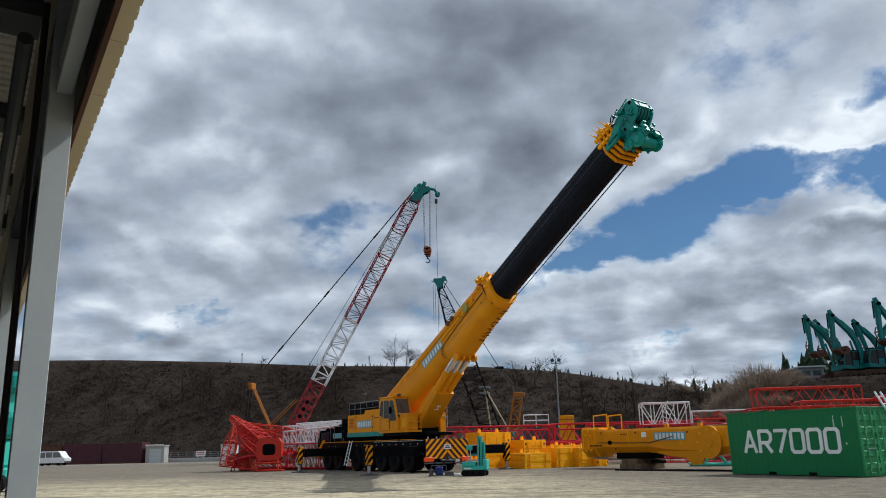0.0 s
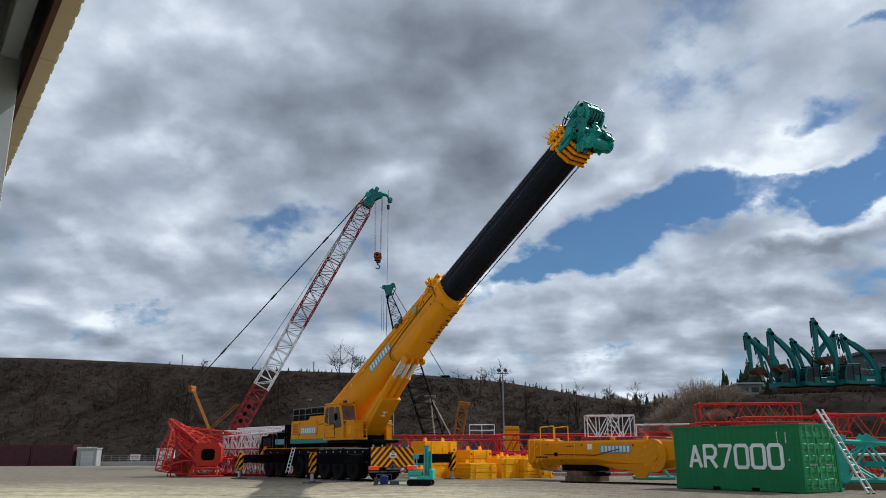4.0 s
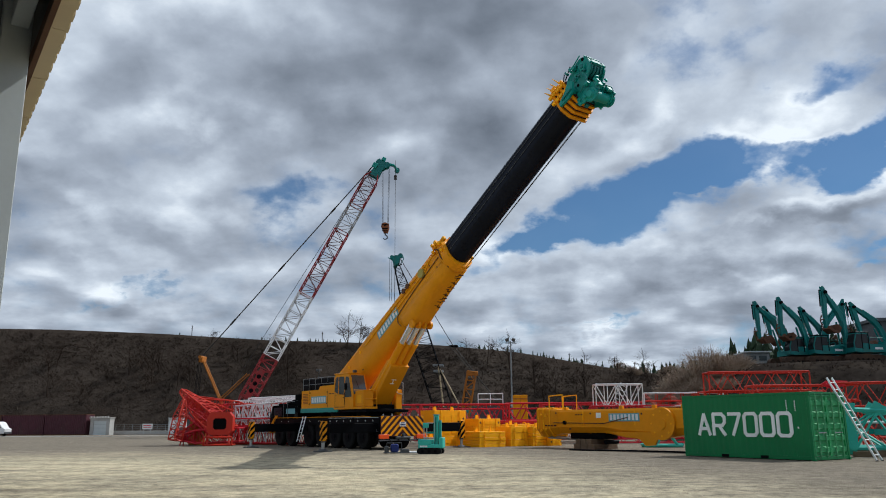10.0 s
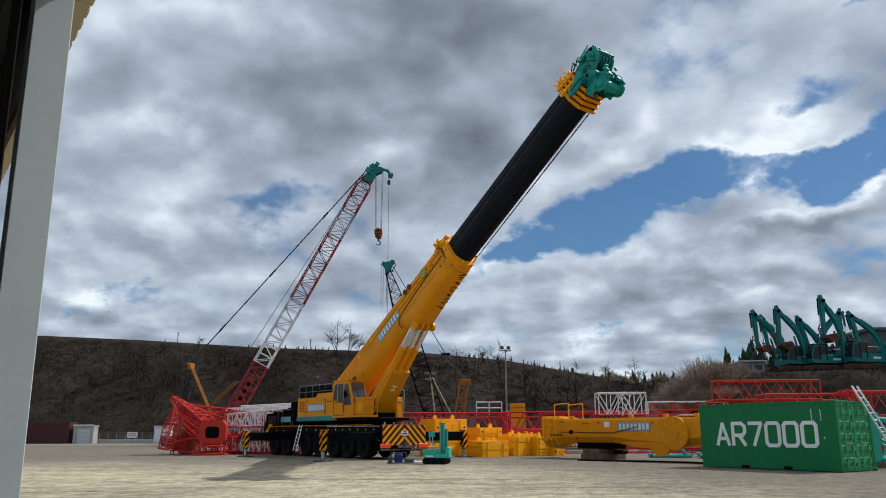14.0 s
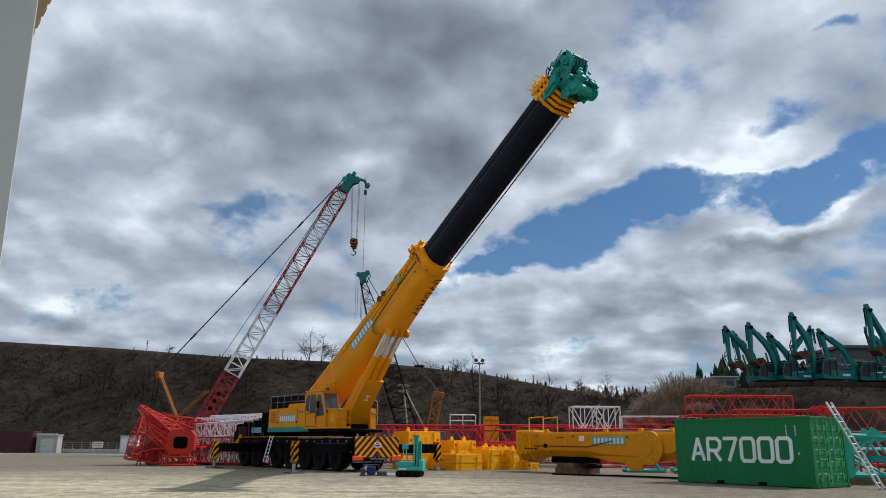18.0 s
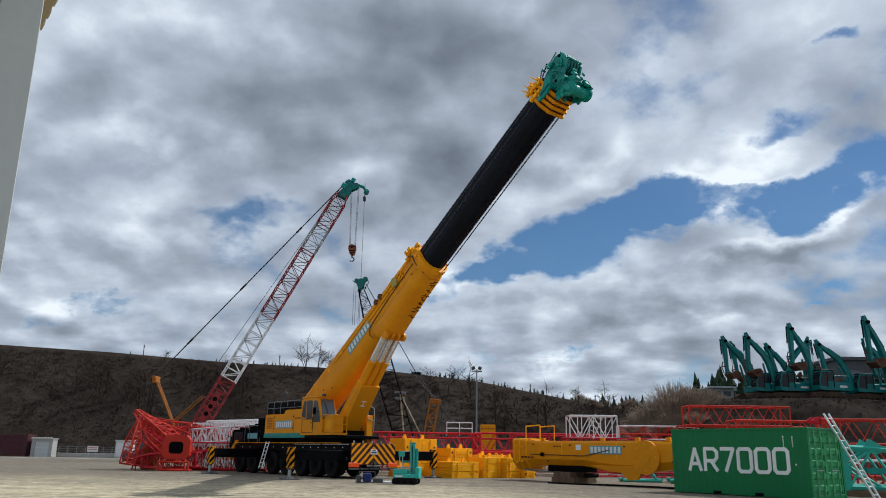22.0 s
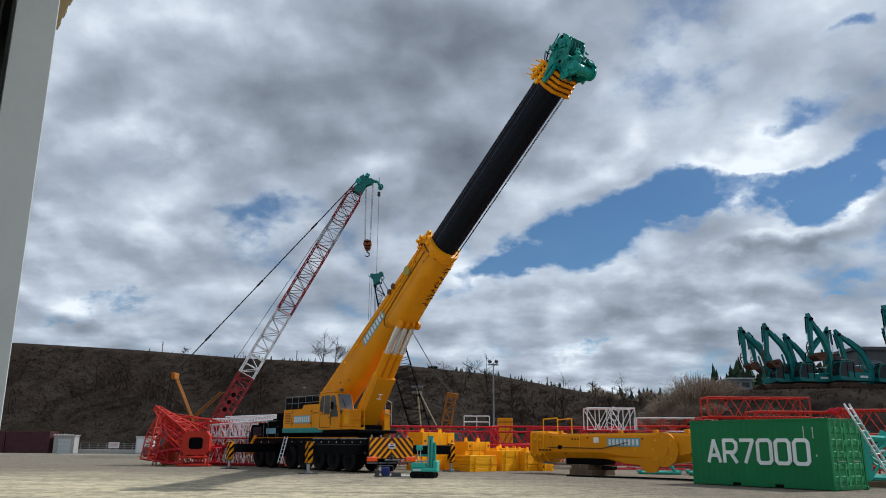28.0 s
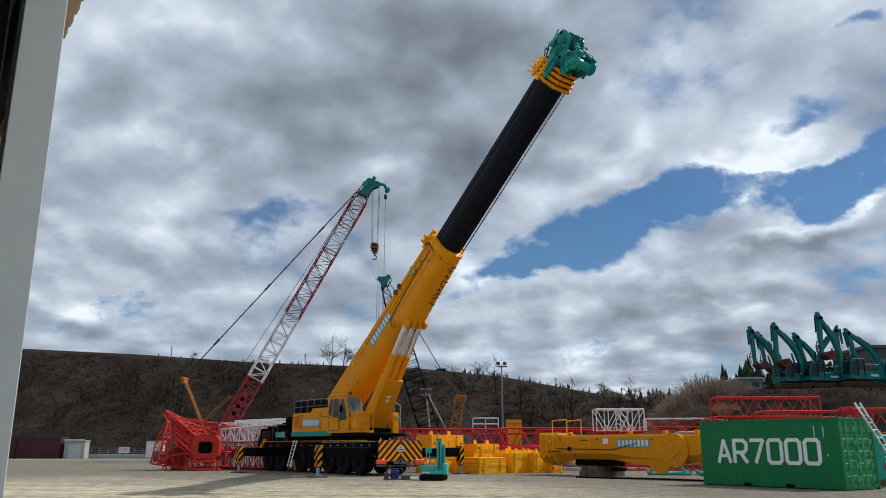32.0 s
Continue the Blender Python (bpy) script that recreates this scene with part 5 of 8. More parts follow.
    part("belly_seam", tubes([((9.75, -0.75, -1.3), (9.6, -0.775, -0.95)), ((9.6, -0.775, -0.95), (9.75, -0.785, -0.66)), ((9.75, -0.785, -0.66), (10.1, -0.785, -0.56)), ((10.1, -0.785, -0.56), (11.8, -0.785, -0.44)), ((11.8, -0.785, -0.44), (14.7, -0.785, -0.36))], 0.026, 6), BROWN, b)
    # the belly swells smoothly towards the lift cylinders' heads
    us = [9.85, 10.05, 10.4, 10.9, 11.6, 12.5, 13.5, 14.9]
    lows = [-1.45, -1.66, -1.76, -1.76, -1.68, -1.58, -1.50, -1.45]

    def belly(u):
        return float(np.interp(u, us, lows))

    rings = []
    for u in us:
        ring = []
        for k in range(25):
            a = -math.pi * k / 24
            ca, sa = math.cos(a), math.sin(a)
            ring.append((u, 0.768 * math.copysign(abs(ca) ** 0.5, ca), -0.72 - (-0.72 - belly(u)) * abs(sa) ** 0.5))
        rings.append(ring)
    bm = bmesh.new()
    loft(bm, rings)
    bracket = part("cylinder_bracket", bm, YELLOW, b, smooth=True)
    for y in (-0.62, -0.2, 0.2, 0.62):
        bm = bmesh.new()
        tube(bm, (10.55, y - 0.07, -1.75), (10.55, y + 0.07, -1.75), 0.24, 14)
        part("cylinder_eye", bm, YELLOW, bracket)
    # dark painted characters along the belly, kept as plain bars
    rng = random.Random(12)
    for k in range(9):
        u = 12.0 + 0.31 * k
        for j in range(3):
            du, dy = rng.choice(((0.0, 0.16), (0.09, 0.2), (0.17, 0.14))), rng.uniform(-0.06, 0.06)
            u0, y0 = u + du[0], 0.12 + 0.13 * j + dy
            bm = bmesh.new()
            if j == 1:
                prism(bm, [(u + 0.02, belly(u) - 0.004), (u + 0.2, belly(u + 0.2) - 0.004), (u + 0.2, belly(u + 0.2) + 0.03), (u + 0.02, belly(u) + 0.03)], y0, y0 + 0.05)
            else:
                prism(bm, [(u0, belly(u0) - 0.004), (u0 + 0.05, belly(u0 + 0.05) - 0.004), (u0 + 0.05, belly(u0 + 0.05) + 0.03), (u0, belly(u0) + 0.03)], y0 - 0.04, y0 + du[1])
            part("belly_mark", bm, DARK_MARK, b)
    make_head(b)
    return b


def cylinder_line(t):
    a = radians(boom_at(t))
    u, n = BRACKET
    top = Vector((HINGE[0] + u * math.cos(a) - n * math.sin(a), 0, HINGE[2] + u * math.sin(a) + n * math.cos(a)))
    foot = Vector(CYL_FOOT)
    d = top - foot
    return foot, top, math.degrees(math.atan2(d.z, d.x))


def make_cylinders(c):
    """Barrels that turn about their feet, with a plate cover, and rods that slide out with the boom; x runs up along them."""
    bm = bmesh.new()
    for y in (-0.46, 0.0, 0.46):
        tube(bm, (0, y, 0), (5.0, y, 0), 0.205, 18)
        tube(bm, (4.85, y, 0), (5.05, y, 0), 0.225, 18)
    barrel = part("lift_cylinder", bm, YELLOW, c, "yellow lift cylinder barrels behind a plate cover")
    bm = bmesh.new()
    prism(bm, [(-0.9, -0.5), (3.5, -0.33), (3.5, 0.26), (3.0, 0.30), (-0.4, 0.45)], -0.62, 0.62)
    cover = part("cylinder_cover", bm, YELLOW, barrel)
    part("cover_lip", boxes((3.46, 3.54, -0.635, 0.635, -0.345, 0.275), bevel=0.01), YELLOW, cover)
    part("cover_seam", boxes((0.6, 3.4, -0.633, -0.62, -0.02, 0.0)), YELLOW_DULL, cover)
    part("cover_marks", boxes((2.2, 2.24, -0.15, 0.15, -0.40, -0.37), (2.5, 2.54, -0.15, 0.15, -0.39, -0.36), (2.24, 2.5, -0.02, 0.02, -0.395, -0.365)), LETTER, cover)
    bm = bmesh.new()
    for y in (-0.46, 0.0, 0.46):
        tube(bm, (0, y, 0), (-5.0, y, 0), 0.175, 18)
    rod = part("cylinder_rod", bm, CHROME, c, "polished cylinder rods", smooth=False)
    return barrel, rod


crane = make_crane()
boom = make_boom(crane)
barrel, rod = make_cylinders(crane)

# ---------------------------------------------------------------- yellow boom section laid on timber
def make_spare_boom():
    b = thing("boom_section", "yellow telescopic boom base section lying on timber blocks", "boom section", Matrix.Translation((4.88, 46.62, 0)) @ pose(0, 0, 0, 0, 0, -50.2))
    bm = bmesh.new()
    loft(bm, [plate_section(0.5, 0.72, 2.18, 0.86), plate_section(5.2, 0.72, 2.18, 0.86), plate_section(6.4, 0.74, 2.18, 0.66), plate_section(8.0, 0.74, 2.18, 0.55), plate_section(9.3, 0.72, 2.18, 0.7), plate_section(10.4, 0.72, 2.15, 0.85), plate_section(14.0, 0.7, 2.1, 0.85)])
    part("body", bm, YELLOW, b)
    bm = bmesh.new()
    loft(bm, [plate_section(0.0, 0.9, 2.32, 0.66), plate_section(0.25, 0.92, 2.34, 0.62), plate_section(0.9, 0.86, 2.28, 0.7), plate_section(1.6, 0.74, 2.2, 0.84)])
    part("end_collar", bm, YELLOW, b)
    for u in (0.12, 0.55, 1.0):
        bm = bmesh.new()
        k = 0.93 if u < 0.8 else 0.86
        loft(bm, [plate_section(u, k, 2.33, 0.63), plate_section(u + 0.06, k, 2.33, 0.63)])
        part("collar_rib", bm, YELLOW_OLD, b)
    for u, z in ((0.4, 1.0), (0.4, 1.9), (0.8, 1.05), (0.8, 1.85)):
        bm = bmesh.new()
        tube(bm, (u, -0.88, z), (u, -0.97, z), 0.07, 10)
        part("collar_bolt", bm, YELLOW_OLD, b)
    for u in (3.6, 7.3, 11.3):
        part("side_seam", boxes((u, u + 0.05, -0.757, -0.71, 1.3, 2.06)), YELLOW_OLD, b)
    for k in range(8):
        a = radians(45 * k)
        bm = bmesh.new()
        tube(bm, (9.1 + 0.62 * math.cos(a), -0.86, 1.38 + 0.62 * math.sin(a)), (9.1 + 0.62 * math.cos(a), -0.89, 1.38 + 0.62 * math.sin(a)), 0.05, 8)
        part("disc_bolt", bm, YELLOW_OLD, b)
    bm = bmesh.new()
    prism(bm, [(5.6, 0.95), (9.0, 0.95), (8.6, 0.3), (8.0, 0.25), (7.6, 0.62), (6.6, 0.7)], -0.80, -0.72)
    part("cheek_plate", bm, YELLOW, b)
    bm = bmesh.new()
    tube(bm, (9.1, -0.70, 1.38), (9.1, -0.86, 1.38), 0.82, 30)
    tube(bm, (9.1, -0.86, 1.38), (9.1, -0.9, 1.38), 0.3, 18)
    part("pivot_disc", bm, YELLOW, b)
    part("side_pipe", tubes([((1.2, -0.78, 1.45), (5.2, -0.78, 1.40)), ((5.2, -0.78, 1.40), (6.9, -0.79, 1.72))], 0.024, 6), BROWN, b)
    bm = bmesh.new()
    tube(bm, (2.2, -0.72, 1.45), (2.2, -0.84, 1.45), 0.11, 12)
    part("grease_boss", bm, BLACK, b)
    for u in (0.25, 0.9, 2.0, 6.2, 8.4, 10.2, 12.0):
        part("lifting_lug", boxes((u, u + 0.25, -0.66, -0.5, 2.14, 2.34), bevel=0.02), YELLOW, b)
    part("top_rail", tubes([((0.8, -0.6, 2.2), (0.8, -0.6, 3.0)), ((0.8, -0.6, 3.0), (1.9, -0.6, 3.05)), ((1.9, -0.6, 3.05), (1.9, -0.6, 2.2))], 0.03, 6), YELLOW_OLD, b)
    part("top_rail", tubes([((0.8, 0.6, 2.2), (0.8, 0.6, 3.0)), ((1.9, 0.6, 2.2), (1.9, 0.6, 3.05)), ((0.8, 0.6, 3.0), (1.9, 0.6, 3.05))], 0.03, 6), YELLOW_OLD, b)
    part("hanging_pin", tubes([((5.0, -0.5, 0.4), (5.0, 0.5, 0.4))], 0.12, 12), BLACK, b)
    for u, n in ((1.5, 2.0), (2.6, 1.1), (4.2, 1.95), (7.8, 1.9), (10.6, 1.2)):
        bm = bmesh.new()
        tube(bm, (u, -0.73, n), (u, -0.77, n), 0.05, 10)
        part("grease_plug", bm, BROWN, b)
    part("belly_box", boxes((2.4, 5.0, -0.55, 0.55, 0.555, 0.88), bevel=0.03), BLACK, b)
    part("end_opening", boxes((-0.02, 0.02, -0.6, 0.6, 0.95, 2.0)), BLACK, b)
    part("under_tube", tubes([((0.4, -0.3, 0.62), (4.0, -0.3, 0.5))], 0.09, 8), STEEL, b)
    logo(b, pose(6.6, -0.76, 1.72, 0, 0, 0), 2.1, 0.42)
    part("data_bars", boxes(*[(0.7 + 0.25 * k, 0.85 + 0.25 * k, -0.9, -0.86, 1.25, 1.33) for k in range(4)], *[(3.0 + 0.22 * k, 3.14 + 0.22 * k, -0.735, -0.72, 1.86, 1.92) for k in range(3)]), DARK_MARK, b)
    part("pale_mark", boxes((4.6, 4.95, -0.732, -0.722, 1.7, 1.98)), LETTER, b)
    base = Matrix.Translation((4.88, 46.62, 0)) @ pose(0, 0, 0, 0, 0, -50.2)
    for k, (x, z0, z1, w) in enumerate(((3.0, 0.0, 0.28, 1.6), (3.15, 0.28, 0.55, 1.2), (12.0, 0.0, 0.45, 1.4), (12.1, 0.45, 0.84, 1.1))):
        t = thing("timber_block", "weathered timber block under the boom section", "timber", base, "timber blocks")
        for j in range(3):
            part("timber", boxes((x + j * w / 3 + 0.01, x + (j + 1) * w / 3 - 0.01, -0.95, 0.95, z0, z1), bevel=0.015), TIMBER, t)


make_spare_boom()


# ---------------------------------------------------------------- counterweight slabs in stacks
def slab(x, y, z, length, depth, h, turn, lugs=False):
    t = thing("counterweight_slab", "yellow steel counterweight slab in a stack", "counterweight", Matrix.Translation((x, y, z)) @ pose(0, 0, 0, 0, 0, turn), "stacked counterweights")
    part("slab_body", boxes((-length / 2, length / 2, -depth / 2, depth / 2, 0, h - 0.012), bevel=0.008), YELLOW_OLD, t)
    for s in (-1, 1):
        part("side_rib", boxes((s * length * 0.3 - 0.05, s * length * 0.3 + 0.05, -depth / 2 - 0.05, -depth / 2 + 0.01, 0.03, h - 0.05)), YELLOW_OLD, t)
        if h > 0.45:
            part("side_plate", boxes((s * length * 0.12 - 0.22, s * length * 0.12 + 0.22, -depth / 2 - 0.02, -depth / 2 + 0.01, h * 0.3, h * 0.72), bevel=0.004), YELLOW_OLD, t)
            part("pin_hole", tubes([((s * length * 0.42, -depth / 2 - 0.008, h * 0.5), (s * length * 0.42, -depth / 2 + 0.01, h * 0.5))], 0.07, 12), BROWN, t)
        if lugs:
            bm = bmesh.new()
            prism(bm, [(s * length * 0.28 - 0.14, h - 0.03), (s * length * 0.28 + 0.14, h - 0.03), (s * length * 0.28 + 0.06, h + 0.24), (s * length * 0.28 - 0.06, h + 0.24)], -0.06, 0.06)
            part("lifting_lug", bm, YELLOW_OLD, t)
    return t


for (x, y, length, depth, hs, turn) in (
    (-1.75, 51.2, 2.6, 1.6, (0.6, 0.6, 1.1), 40), (0.9, 51.5, 1.9, 1.4, (0.6, 0.6, 0.55), 41), (0.95, 48.4, 2.05, 1.9, (0.2, 0.2, 0.2, 0.2, 0.14), 38),
    (2.75, 49.6, 1.4, 1.6, (0.42, 0.42, 0.38), 39), (4.1, 50.0, 1.2, 1.5, (0.2, 0.2, 0.2, 0.2, 0.2, 0.2), 40), (5.2, 50.3, 0.95, 1.4, (0.5, 0.35, 0.3), 38),
    (-2.6, 49.2, 0.7, 1.0, (0.3, 0.3), 36), (3.3, 53.2, 2.4, 1.4, (0.6, 0.75), 42), (-0.2, 49.7, 0.8, 0.9, (0.35, 0.35), 41)):
    z = 0.0
    for k, h in enumerate(hs):
        slab(x + 0.012 * ((k * 7) % 3 - 1), y + 0.01 * ((k * 5) % 3 - 1), z, length, depth, h, turn + ((k * 3) % 5 - 2) * 0.2, k == len(hs) - 1)
        z += h

# ---------------------------------------------------------------- lattice sections laid out behind
for x, y, z, length, turn, mt in ((-6.0, 57.0, 0.85, 9.0, 0, RED_DARK), (3.2, 57.0, 0.85, 8.5, 0, RED_DARK), (-5.6, 57.1, 2.2, 8.0, 1, RED_DARK), (2.6, 57.2, 2.25, 10.0, 0, RED_DARK),
                                  (-0.2, 54.4, 0.95, 6.2, -3, RED_DARK), (12.0, 58.0, 0.85, 9.0, -4, RED_DARK), (12.8, 57.6, 2.35, 7.5, -5, RED), (-6.4, 59.3, 1.9, 12.0, 0, RED_DARK),
                                  (-4.0, 55.2, 0.85, 7.0, 1, RED_DARK), (-3.6, 55.3, 2.15, 6.4, 0, RED_DARK), (4.4, 55.0, 1.0, 4.2, -2, RED_DARK), (4.6, 60.6, 0.85, 9.5, 0, RED_DARK), (5.4, 60.8, 2.2, 7.5, 1, RED_DARK), (5.2, 58.9, 0.8, 6.0, 0, RED_DARK)):
    lattice("crimson lattice boom section lying in a stacked row", Matrix.Translation((x, y, z)) @ pose(0, 0, 0, 0, 0, turn), length, 1.45, 1.2, max(4, int(length / 0.66)), mt, None, 0.055, 0.027, group="stacked lattice sections", posts=False)
lattice("white painted lattice frame standing on the crimson sections", Matrix.Translation((9.0, 55.6, 3.35)) @ pose(0, 0, 0, 0, 0, 0), 3.3, 1.6, 1.5, 4, WHITE, None, 0.045, 0.032, group="white lattice sections")
lattice("white painted lattice boom section lying on the others", Matrix.Translation((12.5, 55.6, 3.0)) @ pose(0, 0, 0, 0, 0, -6), 5.4, 1.3, 0.9, 6, WHITE, RED, 0.045, 0.028, group="white lattice sections")
def make_frame_ladder():
    foot, top = Vector((10.35, 54.72, 2.62)), Vector((11.05, 54.72, 4.12))
    l = thing("steel_ladder", "white steel ladder fixed across the white lattice frame", "ladder", frame_of(foot, top))
    n = (top - foot).length
    for y in (-0.16, 0.16):
        bar("rail", (0, 0, y * 1.6), (n, 0, y * 1.6), 0.03, WHITE, l)
    for k in range(5):
        bar("rung", (0.15 + 0.33 * k, 0, -0.26), (0.15 + 0.33 * k, 0, 0.26), 0.02, WHITE, l)


make_frame_ladder()
# support under the white frames
lattice("crimson lattice boom section lying in a stacked row", Matrix.Translation((8.6, 55.4, 0.7)) @ pose(0, 0, 0, 0, 0, 0), 9.0, 1.5, 1.35, 8, RED_DARK, None, 0.055, 0.027, group="stacked lattice sections")
lattice("crimson lattice boom section lying in a stacked row", Matrix.Translation((8.7, 55.5, 2.0)) @ pose(0, 0, 0, 0, 0, 0), 9.0, 1.5, 1.15, 8, RED_DARK, None, 0.055, 0.027, group="stacked lattice sections")
# red-orange frames behind the container
for x, y, z, length, h, turn in ((14.5, 46.4, 3.78, 5.8, 1.1, -2), (14.2, 46.6, 2.55, 7.0, 1.3, 0), (14.0, 46.5, 0.95, 7.2, 1.8, 0), (15.6, 42.2, 2.95, 5.4, 0.8, -2), (15.2, 42.3, 1.75, 6.0, 1.5, 0), (15.4, 42.2, 0.5, 6.0, 0.95, 0), (18.9, 39.3, 2.75, 6.0, 1.15, -14), (18.6, 39.4, 1.4, 6.5, 1.5, -14), (18.9, 39.4, 0.35, 6.0, 0.6, -14)):
    lattice("orange-red lattice boom section stacked behind the container", Matrix.Translation((x, y, z)) @ pose(0, 0, 0, 0, 0, turn), length, 1.4, h, int(length / 0.62), RED, None, 0.05, 0.026, group="orange-red lattice sections", posts=False)


def make_red_bracket():
    t = thing("red_bracket", "red steel bracket plate on a lattice section", "bracket", Matrix.Translation((18.6, 39.1, 3.1)) @ Matrix.Scale(0.6, 4))
    bm = bmesh.new()
    prism(bm, [(-0.5, 0.3), (0.0, 0.62), (1.3, 0.55), (1.0, 0.1), (0.2, 0.0)], -0.6, -0.5)
    prism(bm, [(-0.5, 0.3), (0.0, 0.62), (1.3, 0.55), (1.0, 0.1), (0.2, 0.0)], 0.5, 0.6)
    tube(bm, (0.3, -0.6, 0.3), (0.3, 0.6, 0.3), 0.12, 12)
    part("plate", bm, RED_DARK, t)


make_red_bracket()


# ---------------------------------------------------------------- teal jib foot beside the container
def make_teal_jib():
    t = thing("jib_section", "teal welded jib foot section with gusset plates on the ground", "jib section", Matrix.Translation((16.6, 33.6, 0)) @ pose(0, 0, 0, 0, 0, -18))
    for y in (-0.9, 0.9):
        for nm, prof in (("end_plate", [(0, 0.1), (0.35, 0.1), (0.45, 0.7), (0.4, 1.7), (0.5, 2.2), (0.15, 2.25), (0, 1.9)]), ("gusset_plate", [(0.9, 1.8), (1.25, 2.3), (1.7, 2.0), (2.2, 1.95), (1.5, 1.68)]), ("gusset_plate", [(2.6, 0.45), (3.9, 0.45), (3.35, 0.0), (3.05, 0.0)])):
            bm = bmesh.new()
            prism(bm, prof, y - 0.03, y + 0.03)
            part(nm, bm, TEAL_PALE, t)
        bar("chord", (0.3, y, 1.95), (6.0, y, 1.6), 0.1, TEAL_PALE, t)
        bar("chord", (0.2, y, 0.35), (6.0, y, 0.38), 0.1, TEAL_PALE, t)
        for x0, z0, x1, z1 in ((0.4, 0.4, 1.3, 1.85), (1.3, 1.85, 2.2, 0.4), (2.2, 0.4, 3.1, 1.75), (3.1, 1.75, 4.0, 0.4), (4.0, 0.4, 4.9, 1.65), (0.4, 1.2, 1.3, 1.85), (0.4, 1.2, 1.5, 0.4)):
            bar("lacing", (x0, y, z0), (x1, y, z1), 0.055, TEAL_PALE, t)
        part("name_bar", boxes((1.1, 3.0, y - 0.12, y - 0.06, 0.9, 1.12)), TEAL, t)
        bm = bmesh.new()
        tube(bm, (0.25, y - 0.12, 0.45), (0.25, y + 0.12, 0.45), 0.2, 12)
        part("pin_boss", bm, TEAL_PALE, t)
        bm = bmesh.new()
        tube(bm, (0.3, y - 0.12, 2.0), (0.3, y + 0.12, 2.0), 0.16, 12)
        part("pin_boss", bm, TEAL_PALE, t)
    for x0, z0, x1, z1 in ((0.3, 1.95, 1.6, 1.9), (1.6, 1.9, 3.0, 1.8), (3.0, 1.8, 4.5, 1.7)):
        bar("cross_lacing", (x0, -0.9, z0), (x1, 0.9, z1), 0.045, TEAL_PALE, t)
    part("cross_tube", tubes([((x, -0.9, z), (x, 0.9, z)) for x, z in ((0.4, 0.55), (0.3, 2.0), (2.3, 1.75), (2.0, 0.4), (4.0, 1.8), (4.0, 0.4), (6.0, 1.75), (6.0, 0.4))], 0.07, 8), TEAL_PALE, t)
    part("skid", boxes((0.2, 6.0, -1.0, -0.75, 0.0, 0.22), (0.2, 6.0, 0.75, 1.0, 0.0, 0.22)), TIMBER, t)


make_teal_jib()
lattice("white lattice frame lying behind the teal jib", Matrix.Translation((16.6, 36.3, 0.75)) @ pose(0, 0, 0, 0, 0, -15), 6, 1.2, 1.3, 6, WHITE, RED, 0.06, 0.045, group="white lattice sections")


def make_teal_bits():
    for x, y, turn in ((10.4, 45.5, 0), (13.0, 43.4, 20), (13.6, 47.0, 0)):
        t = thing("teal_fitting", "low teal steel fitting on the gravel behind the boom section", "steel fitting", Matrix.Translation((x, y, 0)) @ pose(0, 0, 0, 0, 0, turn), "teal fittings")
        part("frame", tubes([((0, 0, 0.085), (2.2, 0, 0.085)), ((0, 0.8, 0.085), (2.2, 0.8, 0.085)), ((0.3, 0, 0.09), (0.3, 0.0, 0.2)), ((0, 0, 0.15), (0, 0.8, 0.15)), ((2.2, 0, 0.15), (2.2, 0.8, 0.15)), ((0.5, 0, 0.15), (0.8, 0, 0.6)), ((0.8, 0, 0.6), (1.6, 0, 0.6)), ((1.6, 0, 0.6), (1.9, 0, 0.15))], 0.09, 8), TEAL_PALE, t)
        bm = bmesh.new()
        tube(bm, (0.7, -0.1, 0.4), (0.7, 0.9, 0.4), 0.2, 12)
        part("roller", bm, TEAL_PALE, t)


make_teal_bits()


